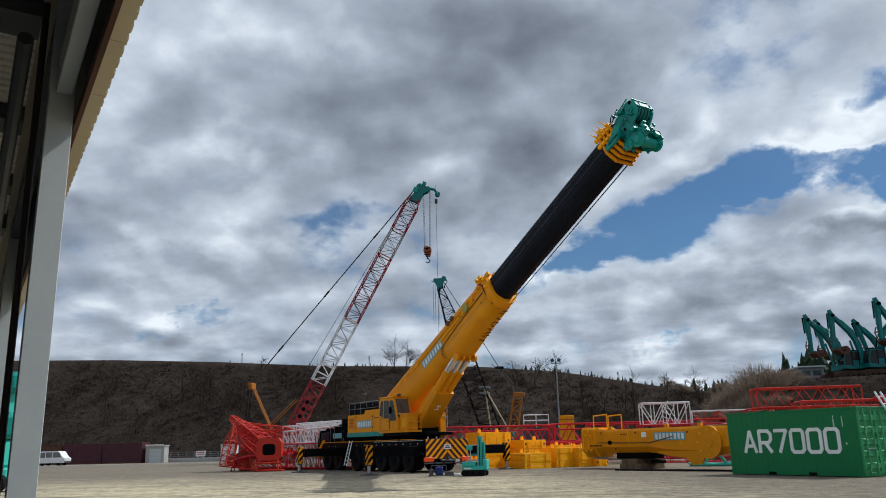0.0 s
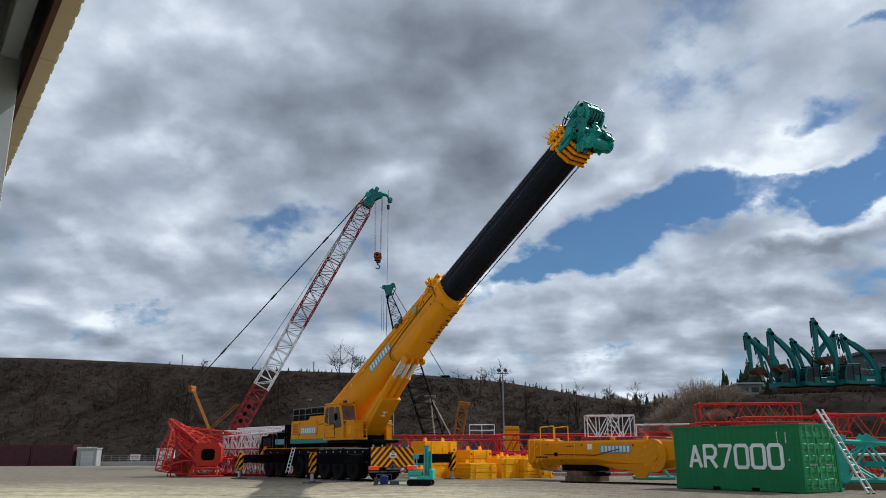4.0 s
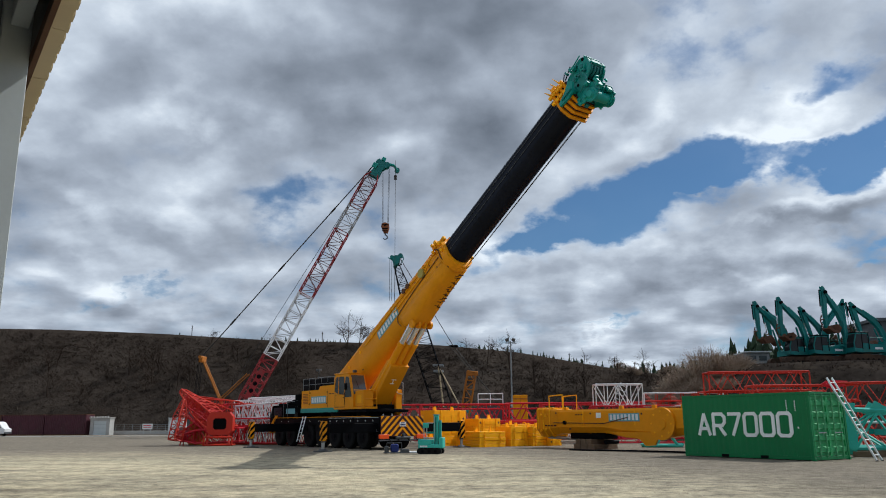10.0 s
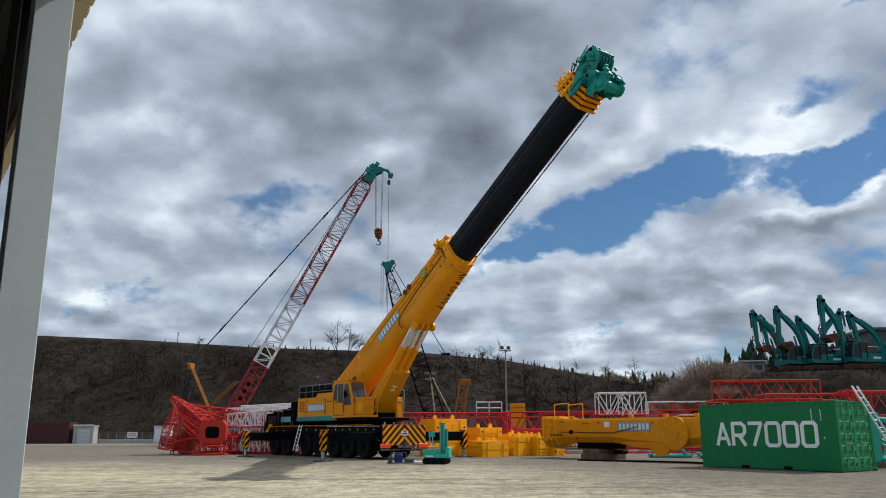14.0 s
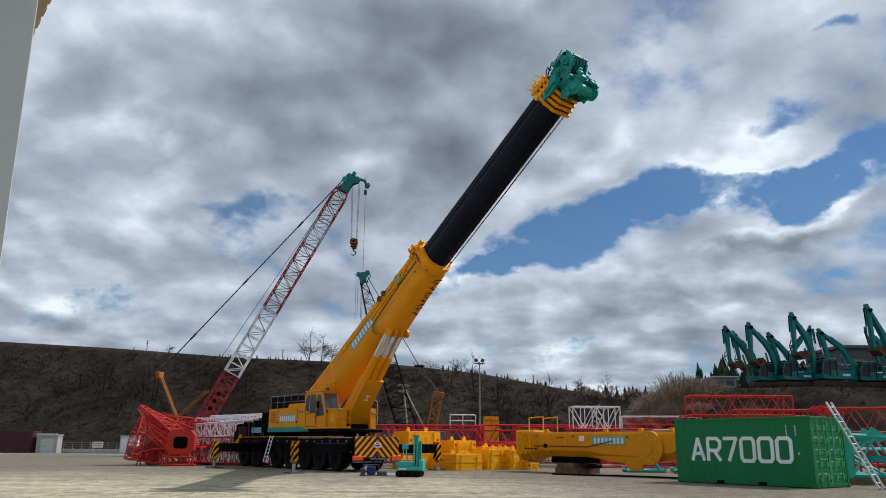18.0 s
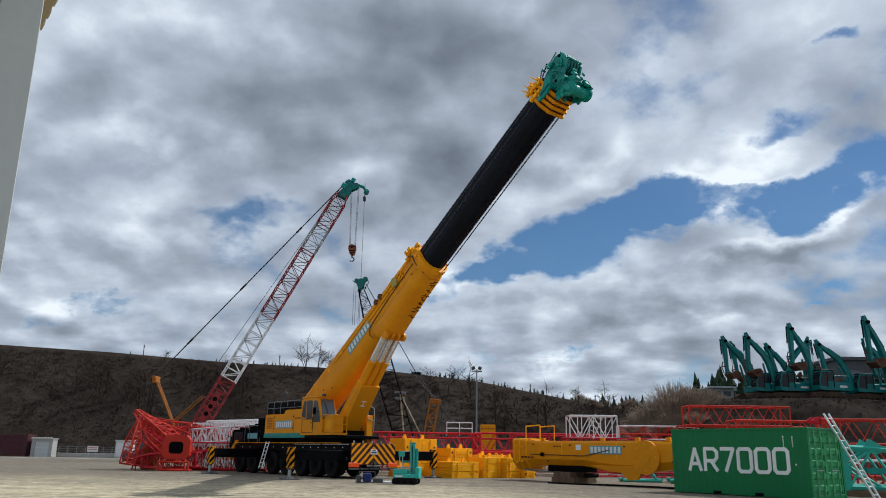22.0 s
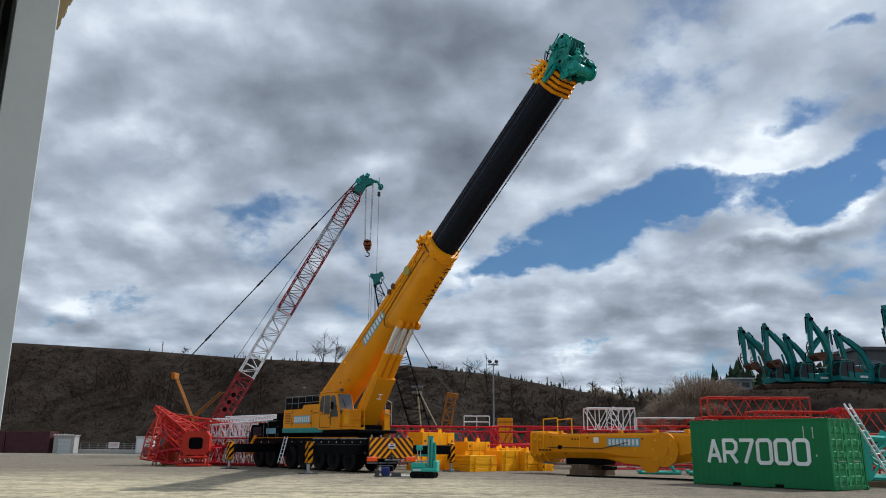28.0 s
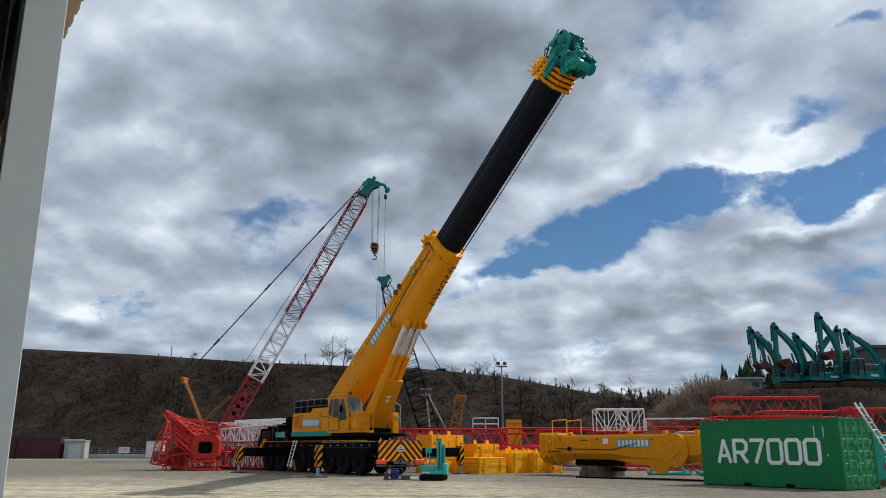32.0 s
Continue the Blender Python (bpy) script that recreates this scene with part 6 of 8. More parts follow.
# ---------------------------------------------------------------- pile of red and white boom parts
def make_left_pile():
    lab = "orange-red lattice boom section lying in the pile"
    for x, y, z, length, turn in ((-21.2, 58.0, 0.75, 8.0, -14), (-20.6, 58.2, 2.25, 8.0, -14)):
        lattice(lab, Matrix.Translation((x, y, z)) @ pose(0, 0, 0, 0, 0, turn), length, 1.7, 1.4, 13, RED, None, 0.055, 0.028, group="orange-red lattice sections")
    for x, y, z, length, h, tilt, turn, mt, lc in ((-17.6, 56.0, 0.72, 5.6, 1.15, 0, -12, RED_DARK, WHITE), (-17.3, 56.9, 0.7, 5.4, 1.1, 1, -10, RED_DARK, RED_DARK), (-17.5, 56.1, 1.62, 5.6, 0.5, 0, -13, RED_DARK, WHITE),
                                                   (-17.3, 56.3, 2.3, 4.6, 0.95, -4, -12, WHITE, WHITE), (-17.8, 57.6, 2.2, 5.6, 1.0, -1, -10, WHITE, WHITE), (-18.4, 59.4, 2.6, 6.4, 1.3, -1, -13, WHITE, WHITE), (-17.0, 58.4, 3.1, 4.9, 0.6, -2, -11, WHITE, WHITE)):
        lattice("white lattice boom section on top of the pile" if mt is WHITE else "crimson lattice boom section under the white ones", Matrix.Translation((x, y, z)) @ pose(0, 0, 0, 0, tilt, turn), length, 1.3, h, 13, mt, lc, 0.05, 0.027, group="white lattice sections" if mt is WHITE else "stacked lattice sections")
    # box-ended adapter on a skid
    t = thing("boom_adapter", "orange-red box-ended boom adapter with a rectangular opening", "boom adapter", Matrix.Translation((-18.3, 52.3, 0)) @ pose(0, 0, 0, 0, 0, 8))
    bm = bmesh.new()
    outer = [(0, 1.0), (0.25, 0.75), (1.5, 0.75), (1.75, 1.0), (1.75, 2.0), (1.5, 2.3), (0.25, 2.3), (0, 2.0)]
    inner = [(0.42, 1.25), (0.55, 1.12), (1.2, 1.12), (1.33, 1.25), (1.33, 1.75), (1.2, 1.88), (0.55, 1.88), (0.42, 1.75)]
    for d in (0.0, 0.9):
        a = [bm.verts.new((x, d, z)) for x, z in outer]
        b = [bm.verts.new((x, d, z)) for x, z in inner]
        for k in range(8):
            bm.faces.new((a[k], a[(k + 1) % 8], b[(k + 1) % 8], b[k]))
        if d == 0.0:
            a0, b0 = a, b
    for k in range(8):
        j = (k + 1) % 8
        bm.faces.new((a0[k], a0[j], a[j], a[k]))
        bm.faces.new((b0[k], b0[j], b[j], b[k]))
    part("box_end", bm, RED, t)
    # black sheet just inside the opening stands for the shade within
    part("box_back", boxes((0.40, 1.35, 0.05, 0.09, 1.10, 1.90)), BLACK, t)
    part("skid_frame", tubes([((-0.1, -0.3, 0.08), (1.8, -0.3, 0.08)), ((-0.1, 1.0, 0.08), (1.8, 1.0, 0.08)), ((-0.1, -0.3, 0.08), (-0.1, 1.0, 0.08)), ((1.8, -0.3, 0.08), (1.8, 1.0, 0.08)), ((0.1, -0.2, 0.08), (0.2, 0.1, 0.85)), ((1.6, -0.2, 0.08), (1.5, 0.1, 0.85)), ((-0.1, -0.3, 0.08), (-0.1, -0.3, 0.6)), ((-0.1, -0.3, 0.6), (1.8, -0.3, 0.6)), ((1.8, -0.3, 0.6), (1.8, -0.3, 0.08))], 0.06, 6), RED, t)
    # tapering foot section leaning in the pile
    t = thing("tapered_boom_section", "orange-red tapered boom foot leaning on the pile", "boom section", frame_of((-17.2, 53.4, 0.95), (-20.9, 54.6, 3.7)))
    lattice_into(t, Matrix.Identity(4), 5.1, 1.5, 1.0, 11, RED, None, 0.06, 0.03, 0.0, 2.5)
    t = thing("tapered_boom_section", "orange-red tapered boom foot lying low in the pile", "boom section", frame_of((-20.9, 53.8, 0.55), (-16.4, 53.9, 0.75)))
    lattice_into(t, Matrix.Identity(4), 4.6, 1.4, 0.9, 10, RED_DARK, None, 0.06, 0.03, 1.5, 0.0)
    for p0, p1, n, mt in (((-21.0, 54.3, 0.5), (-17.8, 55.2, 2.9), 7, RED_DARK), ((-21.0, 55.6, 3.3), (-16.4, 56.2, 2.7), 8, RED), ((-20.6, 53.9, 2.6), (-17.6, 54.0, 0.5), 5, RED_DARK), ((-20.7, 52.8, 0.4), (-20.4, 53.2, 3.2), 5, RED), ((-20.6, 54.4, 3.3), (-17.2, 54.3, 1.4), 6, RED_DARK)):
        t = thing("strut_section", "slender red lattice strut leaning in the pile", "lattice strut", frame_of(p0, p1), "red lattice struts")
        lattice_into(t, Matrix.Identity(4), (Vector(p1) - Vector(p0)).length, 0.8, 0.6, int(n * 1.6), mt, None, 0.045, 0.022, 0.0, 1.2)
    t = thing("mast_frame", "orange-red upright frame in the pile", "frame", Matrix.Translation((-20.8, 54.6, 0)))
    for p, q in (((0, 0, 0), (0.15, 0, 3.75)), ((0.5, 0.6, 0), (0.5, 0.6, 3.4)), ((0, 0, 0.4), (0.5, 0.6, 0.4)), ((0.15, 0, 3.7), (3.5, 0.3, 2.4)), ((0, 0, 2.0), (3.2, 0.3, 1.1)), ((0.1, 0, 3.0), (3.2, 0.3, 1.7)), ((0, -0.6, 0), (0.3, -0.6, 2.2)), ((0.3, -0.6, 2.2), (2.6, -0.4, 0.2)), ((0.9, 0, 0), (0.8, 0, 3.3)), ((1.7, 0.2, 0), (1.6, 0.2, 3.0)), ((0.1, 0.3, 3.4), (3.8, 0.6, 3.1)), ((2.4, 0.4, 1.2), (2.5, 0.4, 3.2)), ((3.2, 0.4, 1.2), (3.3, 0.4, 3.2))):
        bar("frame_tube", p, q, 0.045, RED, t)
    t = thing("cable_drum", "ochre winch frame half hidden in the pile", "winch", Matrix.Translation((-20.6, 55.6, 0)))
    bm = bmesh.new()
    box(bm, 0, 0.9, -0.5, 0.5, 0.0, 1.9, 0.05)
    tube(bm, (1.4, -0.5, 1.9), (1.4, 0.5, 1.9), 0.5, 18)
    part("winch_body", bm, YELLOW_DULL, t)


make_left_pile()


# ---------------------------------------------------------------- crawler cranes
def make_crawler_red():
    t = thing("crawler_crane", "crawler crane with a red and white lattice boom and teal head", "crane")
    hinge, head = Vector((-28.6, 89.75, 1.7)), Vector((-12.3, 92.9, 34.0))
    m = Matrix.Translation((-31.0, 89.2, 0)) @ pose(0, 0, 0, 0, 0, 11)
    bm = bmesh.new()
    for s in (-1, 1):
        box(bm, -3.8, 3.8, s * 2.4 - 0.5, s * 2.4 + 0.5, 0.0, 1.1, 0.2)
    bmesh.ops.transform(bm, matrix=m, verts=bm.verts)
    part("crawler_tracks", bm, GREY_DARK, t)
    bm = bmesh.new()
    box(bm, -2.6, 2.6, -1.6, 1.6, 1.1, 2.8, 0.08)
    bmesh.ops.transform(bm, matrix=m, verts=bm.verts)
    part("machine_house", bm, GREY_DARK, t)
    total = (head - hinge).length
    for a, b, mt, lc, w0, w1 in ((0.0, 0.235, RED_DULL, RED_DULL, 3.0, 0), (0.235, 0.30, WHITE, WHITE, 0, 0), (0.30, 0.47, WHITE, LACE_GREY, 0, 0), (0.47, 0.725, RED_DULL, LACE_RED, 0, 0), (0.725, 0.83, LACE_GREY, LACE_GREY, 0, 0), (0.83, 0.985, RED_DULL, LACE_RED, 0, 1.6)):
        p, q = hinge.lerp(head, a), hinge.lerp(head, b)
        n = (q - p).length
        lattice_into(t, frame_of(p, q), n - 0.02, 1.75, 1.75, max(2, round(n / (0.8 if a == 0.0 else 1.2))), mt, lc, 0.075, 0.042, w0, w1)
    # perforated belly plate of the foot section
    p, q = hinge.lerp(head, 0.06), hinge.lerp(head, 0.23)
    n = (q - p).length
    plate = part("foot_plate", boxes((0.8, n * 0.75, -0.93, -0.90, -0.36, 0.36)), RED_DULL, t)
    plate.matrix_local = frame_of(p, q)
    for f in (0.3, 0.45, 0.6):
        bm = bmesh.new()
        tube(bm, (f * n, -0.94, 0), (f * n, -0.92, 0), 0.26, 14)
        part("lightening_hole", bm, BLACK, plate)
    # head
    d = (head - hinge).normalized()
    fm = frame_of(head, head + d)
    bm = bmesh.new()
    for y in (-0.5, 0.5):
        prism(bm, [(-1.6, -0.75), (-0.2, -0.7), (0.6, -1.2), (1.0, -0.9), (0.7, -0.2), (0.9, 0.35), (0.3, 0.6), (-0.4, 0.35), (-1.6, 0.7)], y - 0.04, y + 0.04)
    bmesh.ops.transform(bm, matrix=fm, verts=bm.verts)
    hd = part("boom_head", bm, TEAL_DARK, t, "dark teal boom head with a goose neck")

    def on_head(name, bm, mt):
        bmesh.ops.transform(bm, matrix=fm, verts=bm.verts)
        part(name, bm, mt, hd)

    for x, z, r in ((0.6, -0.85, 0.42), (0.5, 0.2, 0.4), (-0.3, -0.3, 0.25)):
        bm = bmesh.new()
        for y in (-0.25, 0.0, 0.25):
            tube(bm, (x, y - 0.06, z), (x, y + 0.06, z), r, 16)
        on_head("sheave", bm, TEAL)
    neck = [(0.2, -0.3), (0.9, -0.9), (1.1, -1.7), (0.7, -2.4)]
    for (x0, z0), (x1, z1) in zip(neck, neck[1:]):
        for y in (-0.2, 0.2):
            bm = bmesh.new()
            tube(bm, (x0, y, z0), (x1, y, z1), 0.13, 8)
            on_head("goose_neck", bm, TEAL)
    bm = bmesh.new()
    tube(bm, (0.7, -0.25, -2.35), (0.7, 0.25, -2.35), 0.33, 14)
    on_head("sheave", bm, TEAL_DARK)
    bm = bmesh.new()
    box(bm, -0.6, 0.1, -0.7, -0.5, 0.1, 0.75, 0.04)
    on_head("head_fitting", bm, TEAL)
    bm = bmesh.new()
    box(bm, 0.9, 1.4, -0.4, 0.2, -0.4, 0.1, 0.04)
    on_head("head_fitting", bm, TEAL)
    # gantry and pendants
    gt, gb, gs = Vector((-33.0, 90.0, 9.3)), Vector((-30.4, 90.0, 4.4)), Vector((-27.3, 90.0, 7.3))
    bm = bmesh.new()
    for y in (-0.3, 0.3):
        tube(bm, gb + Vector((0.4, y, -1.2)), gt + Vector((0, y, 0)), 0.1, 8)
    box(bm, gt.x - 0.25, gt.x + 0.25, gt.y - 0.7, gt.y + 0.7, gt.z - 0.6, gt.z + 0.1, 0.05)
    tube(bm, gt + Vector((0, -0.9, 0)), gt + Vector((0, 0.9, 0)), 0.2, 12)
    part("gantry", bm, YELLOW_DULL, t)
    part("gantry_strut", tubes([(gb + Vector((0, -0.5, 0)), gs + Vector((0, -0.5, 0))), (gb + Vector((0, 0.5, 0)), gs + Vector((0, 0.5, 0)))], 0.07, 6), YELLOW_DULL, t)
    part("gantry_backstay", tubes([(gt + Vector((-0.2, y, 0)), Vector((-33.4, 89.4 + y, 2.4))) for y in (-0.7, -0.3, 0.3, 0.7)], 0.035, 5), BLACK, t)
    for y in (-0.05, 0.05):
        bar("pendant", gt + Vector((0, y, 0.2)), head + d * 0.3 + Vector((-0.4, y, 0.4)), 0.055, ROPE, t)
    p0, p1 = gt + Vector((0, 0, 0.2)), head + d * 0.3 + Vector((-0.4, 0, 0.4))
    for f in (0.15, 0.42, 0.72):
        bar("pendant_joint", p0.lerp(p1, f), p0.lerp(p1, f + 0.03), 0.12, ROPE, t)
    part("hoist_line", tubes([(hinge.lerp(head, 0.1) + Vector((-2.2, 0, 1.0)), head + Vector((-0.6, 0, 0.4)))], 0.03, 5), ROPE, t)
    # falls, hook block and whip line
    top = head + Vector((0.9, 0.0, -0.2))
    hk = Vector((-11.35, 93.0, 26.3))
    for dx, dy in ((-0.35, -0.2), (0.35, 0.2), (-0.3, 0.2), (0.3, -0.2)):
        bar("rope_fall", (hk.x + dx, hk.y + dy, hk.z), (hk.x + dx * 1.4, hk.y + dy, 34.4), 0.022, ROPE, t)
    part("whip_line", tubes([((-10.1, 93.0, 12.0), (-10.1, 93.0, 34.8))], 0.022, 4), ROPE, t)
    bm = bmesh.new()
    box(bm, -10.28, -9.92, 92.85, 93.15, 32.2, 32.8, 0.05)
    part("whip_weight", bm, ROPE, t)
    bm = bmesh.new()
    prism(bm, [(hk.x - 0.45, hk.z), (hk.x + 0.45, hk.z), (hk.x + 0.5, hk.z - 0.5), (hk.x + 0.3, hk.z - 1.2), (hk.x - 0.2, hk.z - 1.2), (hk.x - 0.5, hk.z - 0.5)], 92.7, 93.3)
    block = part("hook_block", bm, ORANGE_RUST, t, "ochre and black hook block")
    for dy in (-0.34, 0.34):
        bm = bmesh.new()
        tube(bm, (hk.x - 0.02, 93.0 + dy - 0.03, hk.z - 0.3), (hk.x - 0.02, 93.0 + dy + 0.03, hk.z - 0.3), 0.42, 18)
        part("block_sheave", bm, ORANGE_RUST, block)
        bm = bmesh.new()
        tube(bm, (hk.x - 0.02, 93.0 + dy * 1.12 - 0.02, hk.z - 0.3), (hk.x - 0.02, 93.0 + dy * 1.12 + 0.02, hk.z - 0.3), 0.12, 10)
        part("sheave_pin", bm, BLACK, block)
    bm = bmesh.new()
    pts = [(hk.x, 93.0, hk.z - 1.2)] + [(hk.x + 0.28 * math.sin(radians(a)), 93.0, hk.z - 1.75 - 0.28 * math.cos(radians(a)) + 0.0) for a in range(180, -100, -40)]
    rings = []
    for k, p in enumerate(pts):
        d = (Vector(pts[min(k + 1, len(pts) - 1)]) - Vector(pts[max(k - 1, 0)])).normalized()
        side = Vector((-d.z, 0, d.x))
        r = 0.1 - 0.006 * k
        rings.append([Vector(p) + side * (r * math.cos(j * math.pi / 4)) + Vector((0, r * math.sin(j * math.pi / 4), 0)) for j in range(8)])
    loft(bm, rings)
    part("hook", bm, GREY_DARK, block)
    for dz in (-0.12, -0.62, -0.95):
        part("block_stripe", boxes((hk.x - 0.4, hk.x + 0.36, 92.62, 92.7, hk.z + dz - 0.1, hk.z + dz)), BLACK, block)


make_crawler_red()


def make_crawler_dark():
    t = thing("crawler_crane", "dark lattice boom crawler crane with a teal head and ochre struts", "crane")
    hinge, head = Vector((-4.4, 110.0, 1.6)), Vector((-12.0, 110.0, 24.8))
    m = Matrix.Translation((-2.0, 110.5, 0))
    bm = bmesh.new()
    for s in (-1, 1):
        box(bm, -4, 4, s * 2.4 - 0.5, s * 2.4 + 0.5, 0.0, 1.1, 0.2)
    bmesh.ops.transform(bm, matrix=m, verts=bm.verts)
    part("crawler_tracks", bm, GREY_DARK, t)
    bm = bmesh.new()
    box(bm, -1.5, 5.0, -1.6, 1.6, 1.3, 3.2, 0.08)
    bmesh.ops.transform(bm, matrix=m, verts=bm.verts)
    part("machine_house", bm, TEAL_DARK, t)
    lattice_into(t, frame_of(hinge, head), (head - hinge).length, 2.6, 2.6, 22, BLACK, BLACK, 0.07, 0.04, 2.0, 9.0)
    d = (head - hinge).normalized()
    fm = frame_of(head, head + d)
    bm = bmesh.new()
    box(bm, -0.6, 0.9, -0.34, 0.34, -0.2, 0.4, 0.04)
    bmesh.ops.transform(bm, matrix=fm, verts=bm.verts)
    hd = part("boom_head", bm, TEAL_DARK, t, "dark teal boom head")
    for y in (-0.4, 0.4):
        bm = bmesh.new()
        prism(bm, [(-0.6, -0.35), (0.4, -0.4), (1.0, -0.1), (0.9, 0.6), (0.5, 0.9), (-0.3, 0.45)], y - 0.06, y + 0.06)
        bmesh.ops.transform(bm, matrix=fm, verts=bm.verts)
        part("side_plate", bm, TEAL_DARK, hd)
    for y in (-0.2, 0.0, 0.2):
        for x, z, r in ((0.7, 1.0, 0.36), (0.9, -0.3, 0.3)):
            bm = bmesh.new()
            tube(bm, (x, y - 0.06, z), (x, y + 0.06, z), r, 14)
            bmesh.ops.transform(bm, matrix=fm, verts=bm.verts)
            part("sheave", bm, TEAL_DARK, hd)
    for dx in (0.0, 0.3, 0.8):
        bar("rope_fall", (-12.9 + dx, 110, 19.0), (-12.9 + dx, 110, 25.4), 0.025, ROPE, t)
    part("pendant", tubes([((-11.3, 110 + y, 25.3), (-3.6, 110 + y, 12.4)) for y in (-0.5, 0.5)] + [((-3.6, 110 + y, 12.4), (2.5, 110 + y, 4.5)) for y in (-0.5, 0.5)], 0.05, 5), ROPE, t)
    part("pendant_bridle", boxes((-4.2, -2.8, 109.5, 110.5, 12.05, 12.4), bevel=0.14), BLACK, t)
    part("gantry", tubes([((-5.7, 109.3, 9.4), (-2.6, 109.3, 3.6)), ((-5.7, 110.7, 9.4), (-2.6, 110.7, 3.6)), ((-5.7, 109.3, 9.4), (-5.0, 109.3, 3.6)), ((-5.7, 110.7, 9.4), (-5.0, 110.7, 3.6))], 0.08, 6), BUFF, t)
    part("gantry_head", boxes((-6.5, -4.9, 109.2, 110.8, 9.3, 9.6), bevel=0.06), MAST_GREY, t)
    part("gantry_head", boxes((-6.4, -5.0, 109.3, 110.7, 8.5, 8.8), bevel=0.06), MAST_GREY, t)
    rng = random.Random(31)
    for k in range(9):
        bm = bmesh.new()
        x, z = rng.uniform(-0.7, 1.1), rng.uniform(-0.5, 1.0)
        box(bm, x - 0.14, x + 0.14, -0.6, -0.4, z - 0.12, z + 0.12, 0.04)
        bmesh.ops.transform(bm, matrix=fm, verts=bm.verts)
        part("head_fitting", bm, rng.choice((TEAL, TEAL_DARK, BLACK)), hd)
    for p, q in (((-0.4, -0.45, 0.5), (0.2, -0.45, 1.3)), ((0.2, -0.45, 1.3), (1.0, -0.45, 1.25)), ((0.6, -0.45, -0.4), (1.2, -0.45, -0.9))):
        bm = bmesh.new()
        tube(bm, p, q, 0.06, 6)
        bmesh.ops.transform(bm, matrix=fm, verts=bm.verts)
        part("head_rail", bm, TEAL_DARK, hd)


make_crawler_dark()


def make_ochre_mast():
    t = thing("lattice_mast", "ochre lattice crane mast standing behind the stacks", "crane mast")
    lattice_into(t, frame_of((-1.9, 100, 1.2), (-0.7, 100, 7.8)), 6.8, 1.1, 1.1, 6, YELLOW_DULL, None, 0.12, 0.06)
    part("mast_head", boxes((-1.4, 0.1, 99.4, 100.6, 7.4, 7.95), bevel=0.05), YELLOW_DULL, t)
    part("base", boxes((-3.2, 1.0, 98.8, 101.2, 0, 1.4), bevel=0.05), YELLOW_DULL, t)
    part("stay", tubes([((-0.7, 100, 7.9), (-4.0, 100.3, 11.8)), ((0.1, 100, 7.6), (0.4, 100, 1.4))], 0.04, 5), ROPE, t)


make_ochre_mast()


def make_far_box():
    t = thing("site_box", "small ochre steel box standing among the stacks", "box", Matrix.Translation((3.6, 70, 0)))
    part("box_body", boxes((0, 1.3, 0, 1.5, 0, 3.9), bevel=0.04), YELLOW, t)
    part("box_seam", boxes((0.63, 0.66, -0.012, 0.0, 0.2, 3.8)), YELLOW_DULL, t)
    part("box_band", boxes((-0.02, 1.32, -0.02, 0.0, 3.5, 3.6)), YELLOW_DULL, t)
    t = thing("site_rail", "white guard rail on a platform in the stacks", "guard rail", Matrix.Translation((0.5, 62, 0)))
    part("platform", boxes((-0.1, 2.1, -0.3, 1.2, 0, 2.75)), GREY_DARK, t)
    part("rail", tubes([((0, 0, 2.7), (0, 0, 3.75)), ((2.0, 0, 2.7), (2.0, 0, 3.75)), ((0, 0, 3.75), (2.0, 0, 3.75)), ((0, 0, 3.3), (2.0, 0, 3.3)), ((1, 0, 2.7), (1, 0, 3.75))], 0.04, 6), WHITE, t)


make_far_box()


